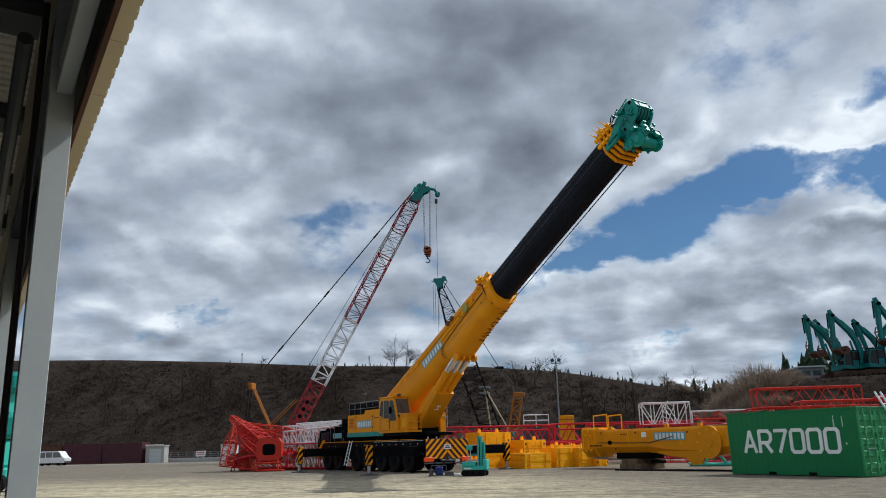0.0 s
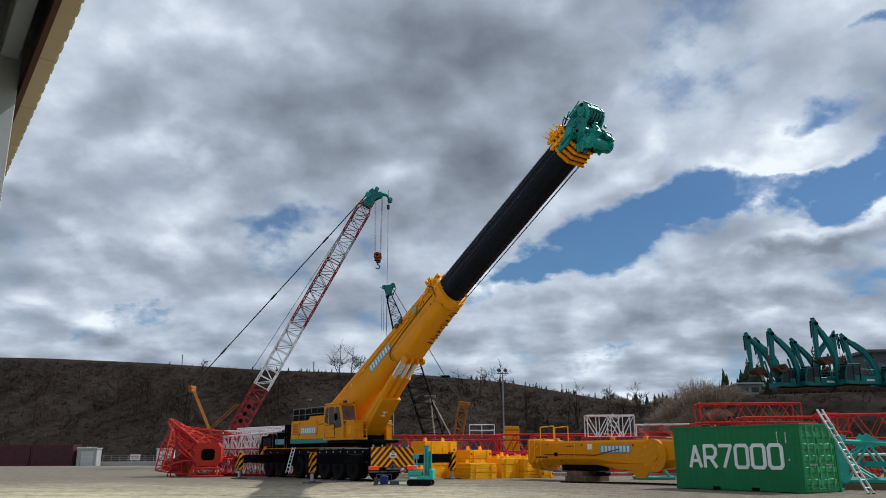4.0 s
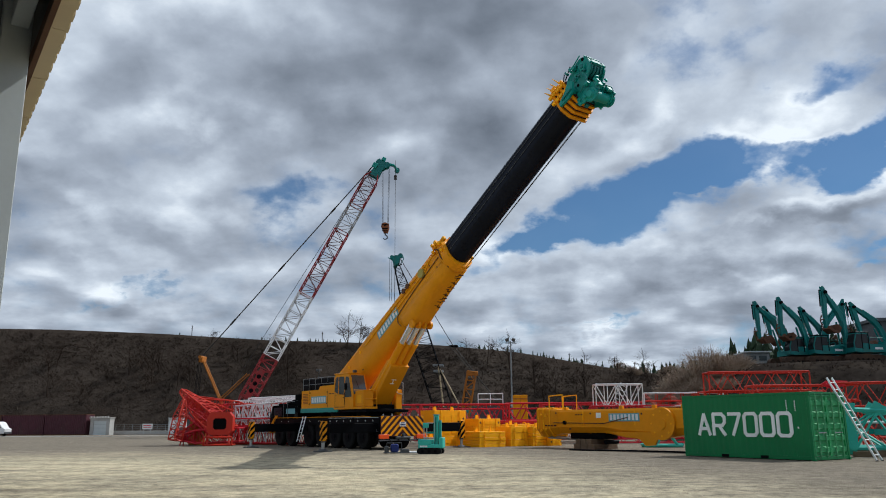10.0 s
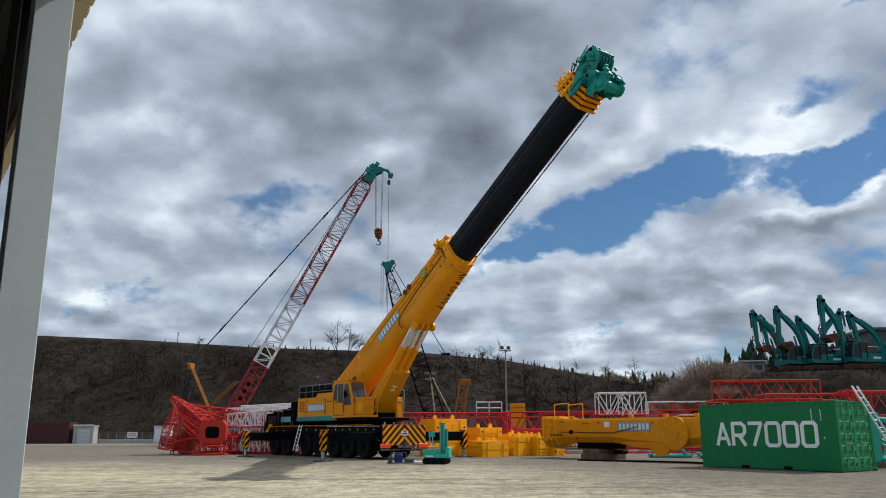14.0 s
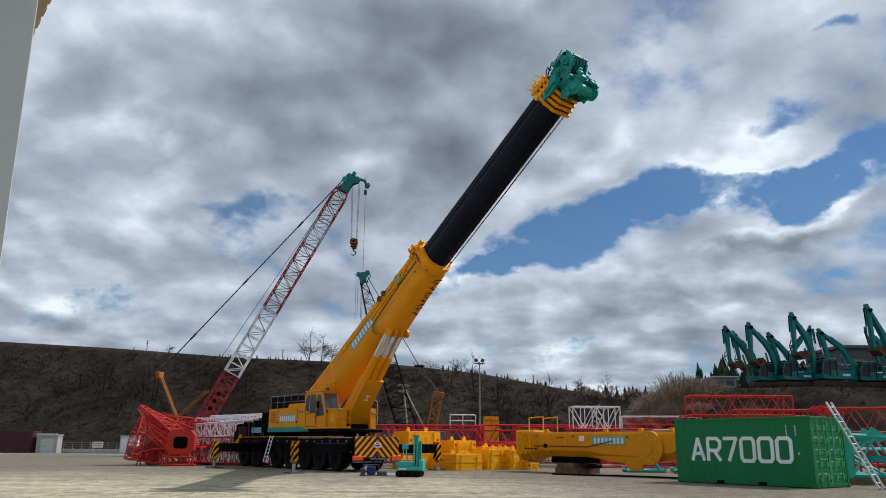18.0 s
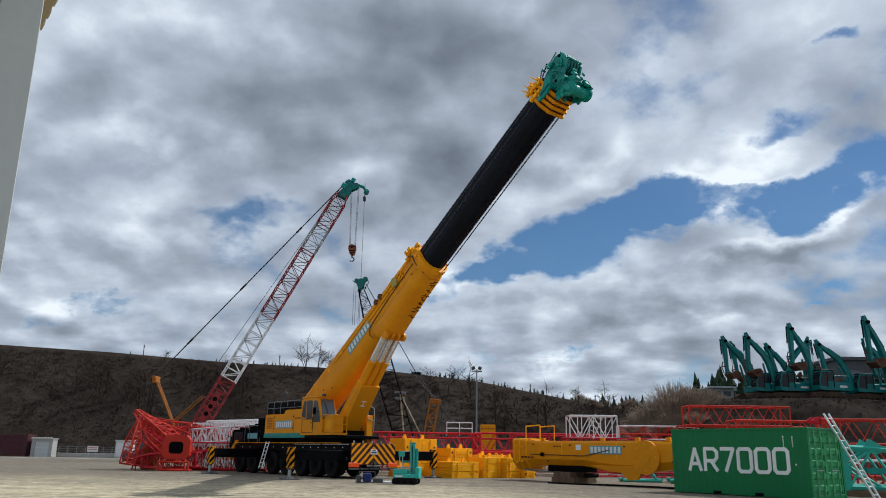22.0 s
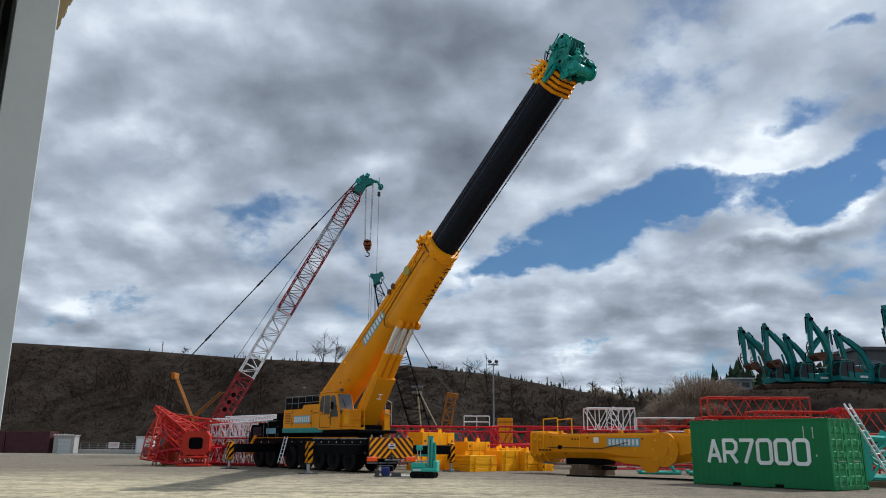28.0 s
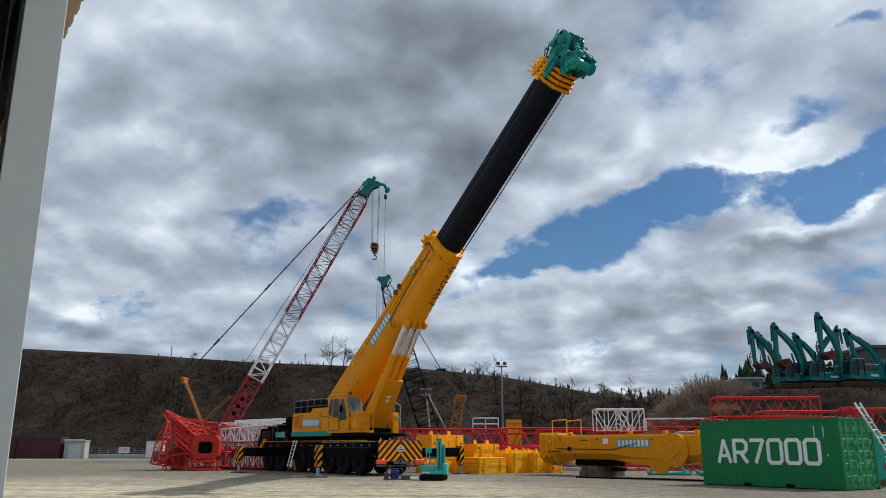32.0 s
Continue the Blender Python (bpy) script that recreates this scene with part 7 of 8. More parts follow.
# ---------------------------------------------------------------- small machines on the gravel
def make_lift():
    t = thing("mini_crane", "small teal tracked lifting machine with an upright mast", "lifting machine", Matrix.Translation((-1.6, 37.6, 0)) @ pose(0, 0, 0, 0, 0, -8) @ Matrix.Scale(0.93, 4))
    for y in (-0.34, 0.34):
        bm = bmesh.new()
        prof = [(-0.5 + 0.16 * math.cos(radians(a)), 0.16 + 0.16 * math.sin(radians(a))) for a in range(90, 271, 30)] + [(0.5 + 0.16 * math.cos(radians(a)), 0.16 + 0.16 * math.sin(radians(a))) for a in range(-90, 91, 30)]
        prism(bm, prof, y - 0.11, y + 0.11)
        part("track", bm, RUBBER, t)
    part("body", boxes((-0.6, 0.6, -0.42, 0.42, 0.3, 0.5), (-0.62, 0.12, -0.4, 0.4, 0.5, 0.74), bevel=0.03), TEAL_PALE, t)
    part("mast", boxes((0.18, 0.44, -0.13, 0.13, 0.3, 2.0), bevel=0.02), TEAL_PALE, t)
    part("mast_side", boxes((0.47, 0.58, -0.12, 0.12, 0.5, 1.75), bevel=0.01), TEAL, t)
    part("engine_cover", boxes((0.5, 0.72, -0.36, 0.36, 0.3, 0.85), bevel=0.04), TEAL_PALE, t)
    part("control_post", tubes([((-0.15, -0.3, 0.7), (-0.15, -0.3, 1.6)), ((-0.3, -0.3, 0.7), (-0.3, -0.3, 1.45)), ((-0.15, -0.3, 1.6), (0.14, -0.1, 1.6))], 0.025, 6), STEEL, t)
    part("mast_slot", boxes((0.29, 0.33, -0.136, -0.13, 0.6, 1.9)), BLACK, t)
    part("mast_cap", boxes((0.15, 0.47, -0.16, 0.16, 2.0, 2.05), bevel=0.01), TEAL, t)
    part("mast_chain", tubes([((0.24, -0.15, 0.5), (0.24, -0.15, 1.95))], 0.012, 5), STEEL, t)
    part("lift_arm", boxes((-0.28, 0.2, -0.05, 0.05, 1.05, 1.15), bevel=0.01), TEAL, t)
    part("lift_arm", boxes((-0.3, 0.2, -0.2, -0.14, 0.78, 0.86), bevel=0.01), STEEL, t)
    for y in (-0.46, 0.46):
        for x in (-0.35, 0.0, 0.35):
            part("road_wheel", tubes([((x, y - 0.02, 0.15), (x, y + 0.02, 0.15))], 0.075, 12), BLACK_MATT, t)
    part("name_bar", boxes((-0.5, -0.1, -0.428, -0.42, 0.36, 0.44)), WHITE, t)
    part("control_box", boxes((-0.35, -0.05, -0.4, -0.2, 1.35, 1.6), bevel=0.02), TEAL_PALE, t)
    g = thing("generator", "small blue and black generator on the gravel", "generator", Matrix.Translation((-3.5, 38.4, 0)) @ pose(0, 0, 0, 0, 0, 10))
    part("engine", boxes((-0.2, 0.2, -0.18, 0.18, 0.06, 0.46), bevel=0.05), BLUE, g)
    part("side_case", boxes((-0.5, -0.3, -0.18, 0.18, 0.03, 0.36), bevel=0.03), GREY_DARK, g)
    part("battery_case", boxes((0.3, 0.75, -0.14, 0.14, 0.03, 0.22), bevel=0.03), GREY_DARK, g)
    part("frame_tube", tubes([((-0.55, -0.25, 0.04), (0.75, -0.25, 0.04)), ((-0.55, 0.25, 0.04), (0.75, 0.25, 0.04)), ((-0.4, -0.25, 0.04), (-0.4, -0.25, 0.52)), ((-0.4, -0.25, 0.52), (0.35, -0.25, 0.52)), ((0.35, -0.25, 0.52), (0.35, -0.25, 0.04))], 0.02, 6), GREY_DARK, g)
    c = thing("pale_sheet", "pale board lying on the gravel", "board", Matrix.Translation((-2.8, 38.9, 0)) @ pose(0, 0, 0, 0, 0, -4))
    part("board", boxes((-0.3, 1.2, -0.3, 0.3, 0.0, 0.08), bevel=0.01), WHITE, c)


make_lift()


def make_lamp():
    t = thing("flood_light_mast", "tall grey pole with two floodlights at its top", "light pole", Matrix.Translation((4.05, 87.7, 0)))
    bm = bmesh.new()
    tube(bm, (0, 0, 0), (0, 0, 10.6), 0.11, 10, 0.07)
    part("pole", bm, MAST_GREY, t)
    part("cross_arm", tubes([((-0.6, 0, 10.4), (0.6, 0, 10.4))], 0.06, 6), GREY_DARK, t)
    for x, a in ((-0.4, -25), (0.35, 20)):
        bm = bmesh.new()
        box(bm, -0.2, 0.2, -0.14, 0.14, -0.18, 0.18, 0.05)
        o = part("floodlight", bm, GREY_DARK, t)
        o.matrix_local = pose(x, 0, 10.75, 30, a, 0)
    part("junction_box", boxes((-0.15, 0.2, -0.25, 0.0, 3.2, 3.7)), GREY, t)


make_lamp()


# ---------------------------------------------------------------- excavators on the bank
def excavator(m, boom_deg, arm_deg, bucket_deg, label):
    """x ahead. The boom rises to its tip, from which the arm hangs back."""
    t = thing("excavator", label, "excavator", m, "parked excavators")
    for s in (-1, 1):
        bm = bmesh.new()
        prof = [(-1.7 + 0.42 * math.cos(radians(a)), 0.42 + 0.42 * math.sin(radians(a))) for a in range(90, 271, 30)] + [(1.7 + 0.42 * math.cos(radians(a)), 0.42 + 0.42 * math.sin(radians(a))) for a in range(-90, 91, 30)]
        prism(bm, prof, s * 1.2 - 0.3, s * 1.2 + 0.3)
        tr = part("track", bm, MUD, t)
        for xx in (-1.2, -0.6, 0.0, 0.6, 1.2):
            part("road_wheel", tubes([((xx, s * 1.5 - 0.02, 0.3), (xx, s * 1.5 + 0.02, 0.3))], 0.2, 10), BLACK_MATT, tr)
    part("undercarriage", boxes((-1.0, 1.0, -0.95, 0.95, 0.45, 0.95), bevel=0.05), BROWN, t)
    bm = bmesh.new()
    prism(bm, [(-2.4, 1.1), (0.9, 1.05), (0.9, 1.6), (-0.4, 1.85), (-2.2, 1.85), (-2.5, 1.6)], -1.35, 1.35)
    part("house", bm, TEAL_DEEP, t)
    bm = bmesh.new()
    prism(bm, [(-2.95, 1.1), (-2.3, 1.05), (-2.3, 2.1), (-2.75, 2.1), (-3.0, 1.8)], -1.3, 1.3)
    part("counterweight", bm, TEAL_DEEP, t)
    for y in (-1.37, 1.352):
        part("side_stripe", boxes((-2.0, -1.1, y, y + 0.018, 1.35, 1.55)), WHITE, t)
    bm = bmesh.new()
    prism(bm, [(-0.5, 1.1), (1.25, 1.1), (1.3, 1.9), (0.95, 2.85), (-0.35, 2.9), (-0.5, 2.7)], 0.42, 1.36)
    cab = part("cab", bm, TEAL_DEEP, t)
    for prof in ([(-0.35, 1.9), (0.3, 1.9), (0.3, 2.75), (-0.3, 2.75)], [(0.4, 1.4), (1.18, 1.45), (1.2, 1.9), (0.9, 2.72), (0.4, 2.72)]):
        bm = bmesh.new()
        prism(bm, prof, 1.36, 1.375)
        part("cab_window", bm, CAB_GLASS, cab)
        bm = bmesh.new()
        prism(bm, prof, 0.405, 0.42)
        part("cab_window", bm, CAB_GLASS, cab)
    bm = bmesh.new()
    prism(bm, [(1.285, 1.5), (1.30, 1.5), (1.325, 1.9), (0.99, 2.75), (0.97, 2.75), (1.29, 1.9)], 0.5, 1.28)
    part("windscreen", bm, CAB_GLASS, cab)
    for x0, x1 in ((-0.46, -0.36), (0.31, 0.39)):
        part("cab_pillar", boxes((x0, x1, 1.36, 1.385, 1.35, 2.8)), BLACK, cab)
    part("cab_roof", boxes((-0.52, 1.02, 0.4, 1.4, 2.86, 2.95), bevel=0.03), BLACK, cab)
    part("exhaust", tubes([((-1.5, -0.6, 1.8), (-1.5, -0.6, 2.35))], 0.07, 8), BLACK, t)
    part("engine_hood", boxes((-2.2, -0.9, -1.1, 0.2, 1.83, 2.0), bevel=0.06), TEAL_DEEP, t)
    # boom: two bent plates' worth of box, from its foot to its tip
    foot = Vector((0.7, 0, 1.7))
    a = radians(boom_deg)
    R = lambda u, v: foot + Vector((u * math.cos(a) - v * math.sin(a), 0, u * math.sin(a) + v * math.cos(a)))
    prof = [R(0, -0.18), R(1.3, 0.1), R(2.3, 0.36), R(3.2, 0.36), R(5.5, -0.12), R(5.65, 0.08), R(5.45, 0.18), R(3.5, 0.72), R(2.7, 0.82), R(2.0, 0.74), R(0, 0.22)]
    bm = bmesh.new()
    prism(bm, [(p.x, p.z) for p in prof], -0.21, 0.21)
    boom_part = part("boom", bm, TEAL_DEEP, t)
    tip = R(5.5, 0.0)
    b = radians(arm_deg)
    S = lambda u, v: tip + Vector((u * math.cos(b) - v * math.sin(b), 0, u * math.sin(b) + v * math.cos(b)))
    prof = [S(-0.6, 0.1), S(-0.1, -0.22), S(3.2, -0.1), S(3.4, 0.06), S(3.2, 0.14), S(-0.1, 0.26), S(-0.55, 0.28)]
    bm = bmesh.new()
    prism(bm, [(p.x, p.z) for p in prof], -0.16, 0.16)
    arm = part("arm", bm, TEAL_DEEP, t)
    for y in (-0.4, 0.4):
        part("boom_cylinder", tubes([(Vector((1.2, y, 1.5)), R(2.4, 0.3) + Vector((0, y, 0)))], 0.1, 8), TEAL_DEEP, t)
    part("boom_hose", tubes([(R(0.2, 0.3), R(2.6, 1.0)), (R(2.6, 1.0), R(5.2, 0.3)), (R(5.2, 0.3), S(-0.2, 0.5)), (S(-0.2, 0.5), S(1.4, 0.5))], 0.05, 5), BLACK, boom_part)
    part("tip_pin", tubes([(tip + Vector((0, -0.36, 0)), tip + Vector((0, 0.36, 0)))], 0.16, 12), BLACK, arm)
    part("bucket_link", tubes([(S(2.2, 0.42), S(2.7, 0.62)), (S(2.7, 0.62), S(3.3, 0.4)), (S(2.55, 0.1), S(2.7, 0.62))], 0.06, 6), BROWN, arm)
    part("hand_rail", tubes([((-2.2, 1.3, 2.0), (-2.2, 1.3, 2.45)), ((-2.2, 1.3, 2.45), (-0.6, 1.3, 2.45)), ((-0.6, 1.3, 2.45), (-0.6, 1.3, 2.0))], 0.025, 5), TEAL_DEEP, t)
    part("arm_cylinder", tubes([(R(2.9, 1.0), R(4.6, 0.55))], 0.1, 8), TEAL_DEEP, boom_part)
    part("arm_rod", tubes([(R(4.6, 0.55), S(-0.55, 0.28))], 0.05, 8), CHROME, boom_part)
    part("bucket_cylinder", tubes([(S(-0.1, 0.36), S(1.3, 0.4))], 0.08, 8), TEAL_DEEP, arm)
    part("bucket_rod", tubes([(S(1.3, 0.4), S(2.3, 0.42))], 0.045, 8), CHROME, arm)
    end = S(3.35, 0)
    c = radians(bucket_deg)
    Q = lambda u, v: end + Vector((u * math.cos(c) - v * math.sin(c), 0, u * math.sin(c) + v * math.cos(c)))
    prof = [Q(0, 0.15), Q(0.7, 0.3), Q(1.2, 0.0), Q(1.25, -0.55), Q(0.8, -0.7), Q(0.95, -0.2), Q(0.6, 0.05), Q(0, -0.15)]
    bm = bmesh.new()
    prism(bm, [(p.x, p.z) for p in prof], -0.5, 0.5)
    part("bucket", bm, BROWN, t)
    return t


for x, y, turn, bd, ad, kd, k in ((32.5, 80.5, 196, 55, 268, 205, 1.0), (34.7, 80.0, 196, 57, 272, 205, 1.03), (38.3, 79.5, 200, 67, 272, 205, 1.1), (43.0, 80.2, 186, 50, 258, 230, 1.02), (45.9, 79.2, 203, 69, 268, 205, 1.2),
                                  (35.0, 85.5, 192, 60, 262, 210, 1.0), (39.4, 86.5, 198, 57, 252, 210, 1.02), (36.6, 85.0, -12, 64, 272, 210, 1.05), (50.6, 80.0, 200, 62, 264, 205, 1.1), (50.0, 85.5, 200, 56, 255, 210, 1.1), (47.6, 86.5, -20, 44, 262, 210, 1.0)):
    excavator(Matrix.Translation((x + 0.5, y, 6.95)) @ pose(0, 0, 0, 0, 0, turn) @ Matrix.Scale(k * 0.985, 4), bd, ad, kd, "teal crawler excavator parked with its arm raised on the bank")


# ---------------------------------------------------------------- back edge of the yard
def make_back_edge():
    w = thing("yard_wall", "low concrete kerb wall with a grey steel railing", "wall", kind="structure")
    part("kerb", boxes((-100, -20, 112.0, 112.4, 0, 0.55), bevel=0.03), CONCRETE, w)
    part("apron_strip", boxes((-100, -20, 96.0, 97.5, 0.0, 0.05)), CONCRETE, w)
    for k in range(40):
        part("post", boxes((-70 + 1.25 * k, -69.94 + 1.25 * k, 112.15, 112.21, 0.5, 1.45)), MAST_GREY, w)
    for z in (0.8, 1.1, 1.4):
        part("rail", boxes((-70, -20, 112.16, 112.2, z, z + 0.05)), MAST_GREY, w)
    for k in range(4):
        x = -56.6 - 6.3 * (k + 1)
        t = thing("storage_container", "weathered maroon steel storage container", "container", Matrix.Translation((x, 109.2, 0)), "maroon containers")
        bm = bmesh.new()
        prof = []
        for j in range(22):
            u = 0.05 + j * 0.275
            prof += [(u, 0.0), (u + 0.08, 0.0), (u + 0.13, 0.05), (u + 0.22, 0.05)]
        prof += [(6.1, 0.0), (6.1, 2.4), (0.0, 2.4), (0.0, 0.0)]
        prism(bm, prof, 0.15, 2.85, "z")
        part("body", bm, MAROON if k != 2 else BROWN, t)
        for xx in (-0.02, 6.0):
            part("corner_post", boxes((xx, xx + 0.12, -0.03, 0.1, 0, 2.9)), MAROON, t)
        part("top_rail", boxes((-0.02, 6.12, -0.03, 2.43, 2.85, 2.95)), BROWN, t)
        part("bottom_rail", boxes((-0.02, 6.12, -0.03, 2.43, 0.0, 0.15)), BROWN, t)
    t = thing("garage", "small white garage with a roller door", "garage", Matrix.Translation((-56.35, 109.6, 0)))
    for spec in ((0, 0.5, 0, 1.4, 0, 2.35), (2.4, 2.9, 0, 1.4, 0, 2.35), (0.5, 2.4, 0, 1.4, 2.0, 2.35), (0.5, 2.4, 1.1, 1.4, 0, 2.0)):
        part("wall", boxes(spec), CONCRETE, t)
    door = part("roller_door", boxes((0.5, 2.4, 0.12, 0.16, 0.0, 2.0)), GREY, t)
    for k in range(10):
        part("slat", boxes((0.52, 2.38, 0.1, 0.12, 0.2 * k, 0.2 * k + 0.185)), GREY, door)
    part("roof", boxes((-0.1, 3.0, -0.15, 1.5, 2.35, 2.48)), CONCRETE, t)
    for k in range(7):
        part("roof_block", boxes((-0.05 + 0.42 * k, 0.1 + 0.42 * k, -0.1, 0.3, 2.48, 2.62)), CONCRETE, t)
    t = thing("notice_board", "white notice board on the railing", "sign", Matrix.Translation((-49.6, 111.9, 0)))
    part("board", boxes((0, 1.5, 0, 0.06, 0.75, 1.55)), WHITE, t)
    part("leg", boxes((0.2, 0.26, 0.07, 0.12, 0, 0.9), (1.2, 1.26, 0.07, 0.12, 0, 0.9)), GREY, t)
    part("notice_bar", boxes((0.15, 1.35, -0.01, 0.0, 1.25, 1.35)), RED_DARK, t)
    part("notice_bar", boxes((0.15, 1.35, -0.01, 0.0, 1.0, 1.08)), RED_DARK, t)
    t = thing("utility_cabinet", "pale grey utility cabinet by the railing", "cabinet", Matrix.Translation((-45.1, 110.4, 0)))
    part("cabinet_body", boxes((0, 2.2, 0, 1.4, 0, 2.3), bevel=0.04), GREY, t)
    part("cabinet_roof", boxes((-0.08, 2.28, -0.08, 1.48, 2.3, 2.4)), GREY, t)
    part("cabinet_door", boxes((0.2, 1.0, -0.03, 0.0, 0.2, 2.0)), WHITE, t)
    # van
    v = thing("van", "silver-white van parked at the yard's edge", "van", Matrix.Translation((-67.7, 101.0, 0)) @ pose(0, 0, 0, 0, 0, 2))
    bm = bmesh.new()
    prism(bm, [(0, 0.35), (3.9, 0.35), (4.0, 0.95), (3.6, 1.15), (3.1, 1.85), (2.8, 1.95), (0.15, 1.95), (0, 1.7)], 0, 1.65)
    part("van_body", bm, WHITE, v)
    for prof in ([(0.25, 1.1), (1.1, 1.1), (1.1, 1.8), (0.3, 1.8)], [(1.2, 1.1), (2.1, 1.1), (2.1, 1.8), (1.2, 1.8)], [(2.2, 1.1), (3.45, 1.1), (3.05, 1.8), (2.2, 1.8)]):
        bm = bmesh.new()
        prism(bm, prof, -0.015, 0.0)
        part("van_window", bm, GLASS, v)
    for x in (0.75, 3.1):
        for y in (0.1, 1.55):
            bm = bmesh.new()
            tube(bm, (x, y - 0.09, 0.31), (x, y + 0.09, 0.31), 0.31, 16)
            part("van_wheel", bm, RUBBER, v)
    part("bumper", boxes((3.9, 4.05, 0.05, 1.6, 0.35, 0.6), bevel=0.03), GREY_DARK, v)


make_back_edge()


def make_far_buildings():
    t = thing("site_office", "small grey-white flat-roofed site building on the bank", "building", Matrix.Translation((33.0, 95, 6.9)))
    part("wall", boxes((0, 2.8, 0, 4, 0, 2.7)), MAST_GREY, t)
    part("roof", boxes((-0.2, 3.0, -0.3, 4.2, 2.7, 2.85)), GREY, t)
    for k in range(2):
        part("window", boxes((0.3 + 1.25 * k, 1.2 + 1.25 * k, -0.02, 0.0, 1.7, 2.3)), GLASS, t)
    t = thing("warehouse", "dark grey warehouse behind the excavators", "building", Matrix.Translation((52.6, 102, 6.9)))
    part("wall", boxes((0, 16, 0, 10, 0, 7.2)), GREY_DARK, t)
    part("roof", boxes((-0.4, 16.4, -0.4, 10.4, 7.2, 7.6)), GREY_DARK, t)
    for k in range(5):
        part("window", boxes((1 + 3 * k, 3 + 3 * k, -0.03, 0.0, 4.2, 5.8)), GLASS, t)


make_far_buildings()


def make_teal_lift():
    t = thing("boom_lift", "teal aerial lift standing by the shed", "boom lift", Matrix.Translation((-21.75, 30.0, 0)))
    part("chassis", boxes((-1.4, 1.0, -0.9, 0.9, 0.35, 1.0), bevel=0.08), TEAL_PALE, t)
    for x in (-1.1, 0.7):
        for y in (-0.9, 0.9):
            bm = bmesh.new()
            tube(bm, (x, y - 0.12, 0.4), (x, y + 0.12, 0.4), 0.4, 16)
            part("wheel", bm, RUBBER, t)
    part("turret", boxes((-1.2, 0.5, -0.6, 0.6, 1.0, 2.2), bevel=0.12), TEAL_PALE, t)
    part("lower_cover", boxes((-0.3, 0.75, -0.55, 0.55, 2.2, 3.3), bevel=0.2), TEAL, t)
    part("mast", boxes((0.0, 0.35, -0.2, 0.2, 3.3, 4.3), bevel=0.03), TEAL_PALE, t)
    part("upper_cover", boxes((-0.2, 0.85, -0.45, 0.45, 4.2, 5.1), bevel=0.2), TEAL, t)


make_teal_lift()


def make_ridge_poles():
    for x, h in ((-59.1, 1.9), (-32.0, 1.9), (17.7, 1.5), (26.5, 2.0), (30.4, 1.6)):
        z = hill_z(x, 153)
        t = thing("utility_pole", "thin dark utility pole on the skyline", "pole", Matrix.Translation((x, 153, z - 0.3)), "utility poles")
        bar("pole", (0, 0, 0), (0, 0, h + 0.5), 0.07, BARK, t)
        bar("cross_arm", (-0.25, 0, h + 0.2), (0.25, 0, h + 0.2), 0.04, BARK, t)
        bar("cross_arm", (-0.18, 0, h - 0.15), (0.18, 0, h - 0.15), 0.04, BARK, t)


make_ridge_poles()


def make_hose():
    t = thing("ground_hose", "black hose lying on the gravel by the container", "hose")
    pts = [Vector((5.6, 41.4, 0.04)), Vector((7.0, 40.0, 0.04)), Vector((8.6, 39.4, 0.04)), Vector((10.2, 37.9, 0.04)), Vector((11.4, 36.2, 0.04))]
    part("hose", tubes(list(zip(pts, pts[1:])), 0.045, 7), BLACK, t)


make_hose()



# ---------------------------------------------------------------- trees and scrub
def grow(bars, rng, p, d, length, r, level, spread):
    """Bars of a bare tree from p along d: a leader goes on, side limbs fork off along it."""
    q = p + d * length
    bars.append((p, q, r, r * 0.78))
    if level == 0:
        return
    lead = (d + Vector((rng.uniform(-1, 1), rng.uniform(-1, 1), 0.15)) * 0.22).normalized()
    grow(bars, rng, q, lead, length * rng.uniform(0.74, 0.9), r * 0.74, level - 1, spread)
    for k in range(2 if level > 4 else rng.choice((1, 2, 2))):
        a = rng.uniform(0, 2 * math.pi)
        side = Vector((math.cos(a), math.sin(a), rng.uniform(-0.1, 0.35)))
        nd = (d * 0.75 + side * spread + Vector((0, 0, 0.12))).normalized()
        grow(bars, rng, p.lerp(q, rng.uniform(0.45, 1.0)), nd, length * rng.uniform(0.55, 0.85), r * 0.55, level - 1, spread)


def bare_tree(seed, height, spread=0.95, level=6):
    rng = random.Random(seed)
    t = thing("bare_tree", "leafless grey-brown tree on the slope", "tree", None, "bare trees")
    trunk, crown = [], []
    grow(trunk, rng, Vector((0, 0, -0.3)), Vector((rng.uniform(-0.1, 0.1), 0, 1)).normalized(), height * 0.25, height * 0.017, level, spread)
    bm = bmesh.new()
    for p, q, r, r2 in trunk[:1]:
        tube(bm, p, q, r, 7, r2)
    part("trunk", bm, BARK, t)
    bm = bmesh.new()
    for p, q, r, r2 in trunk[1:]:
        tube(bm, p, q, max(r, 0.02), 3, max(r2, 0.015))
    tagged(part("crown", bm, BARK, t), kind="stuff")
    return t


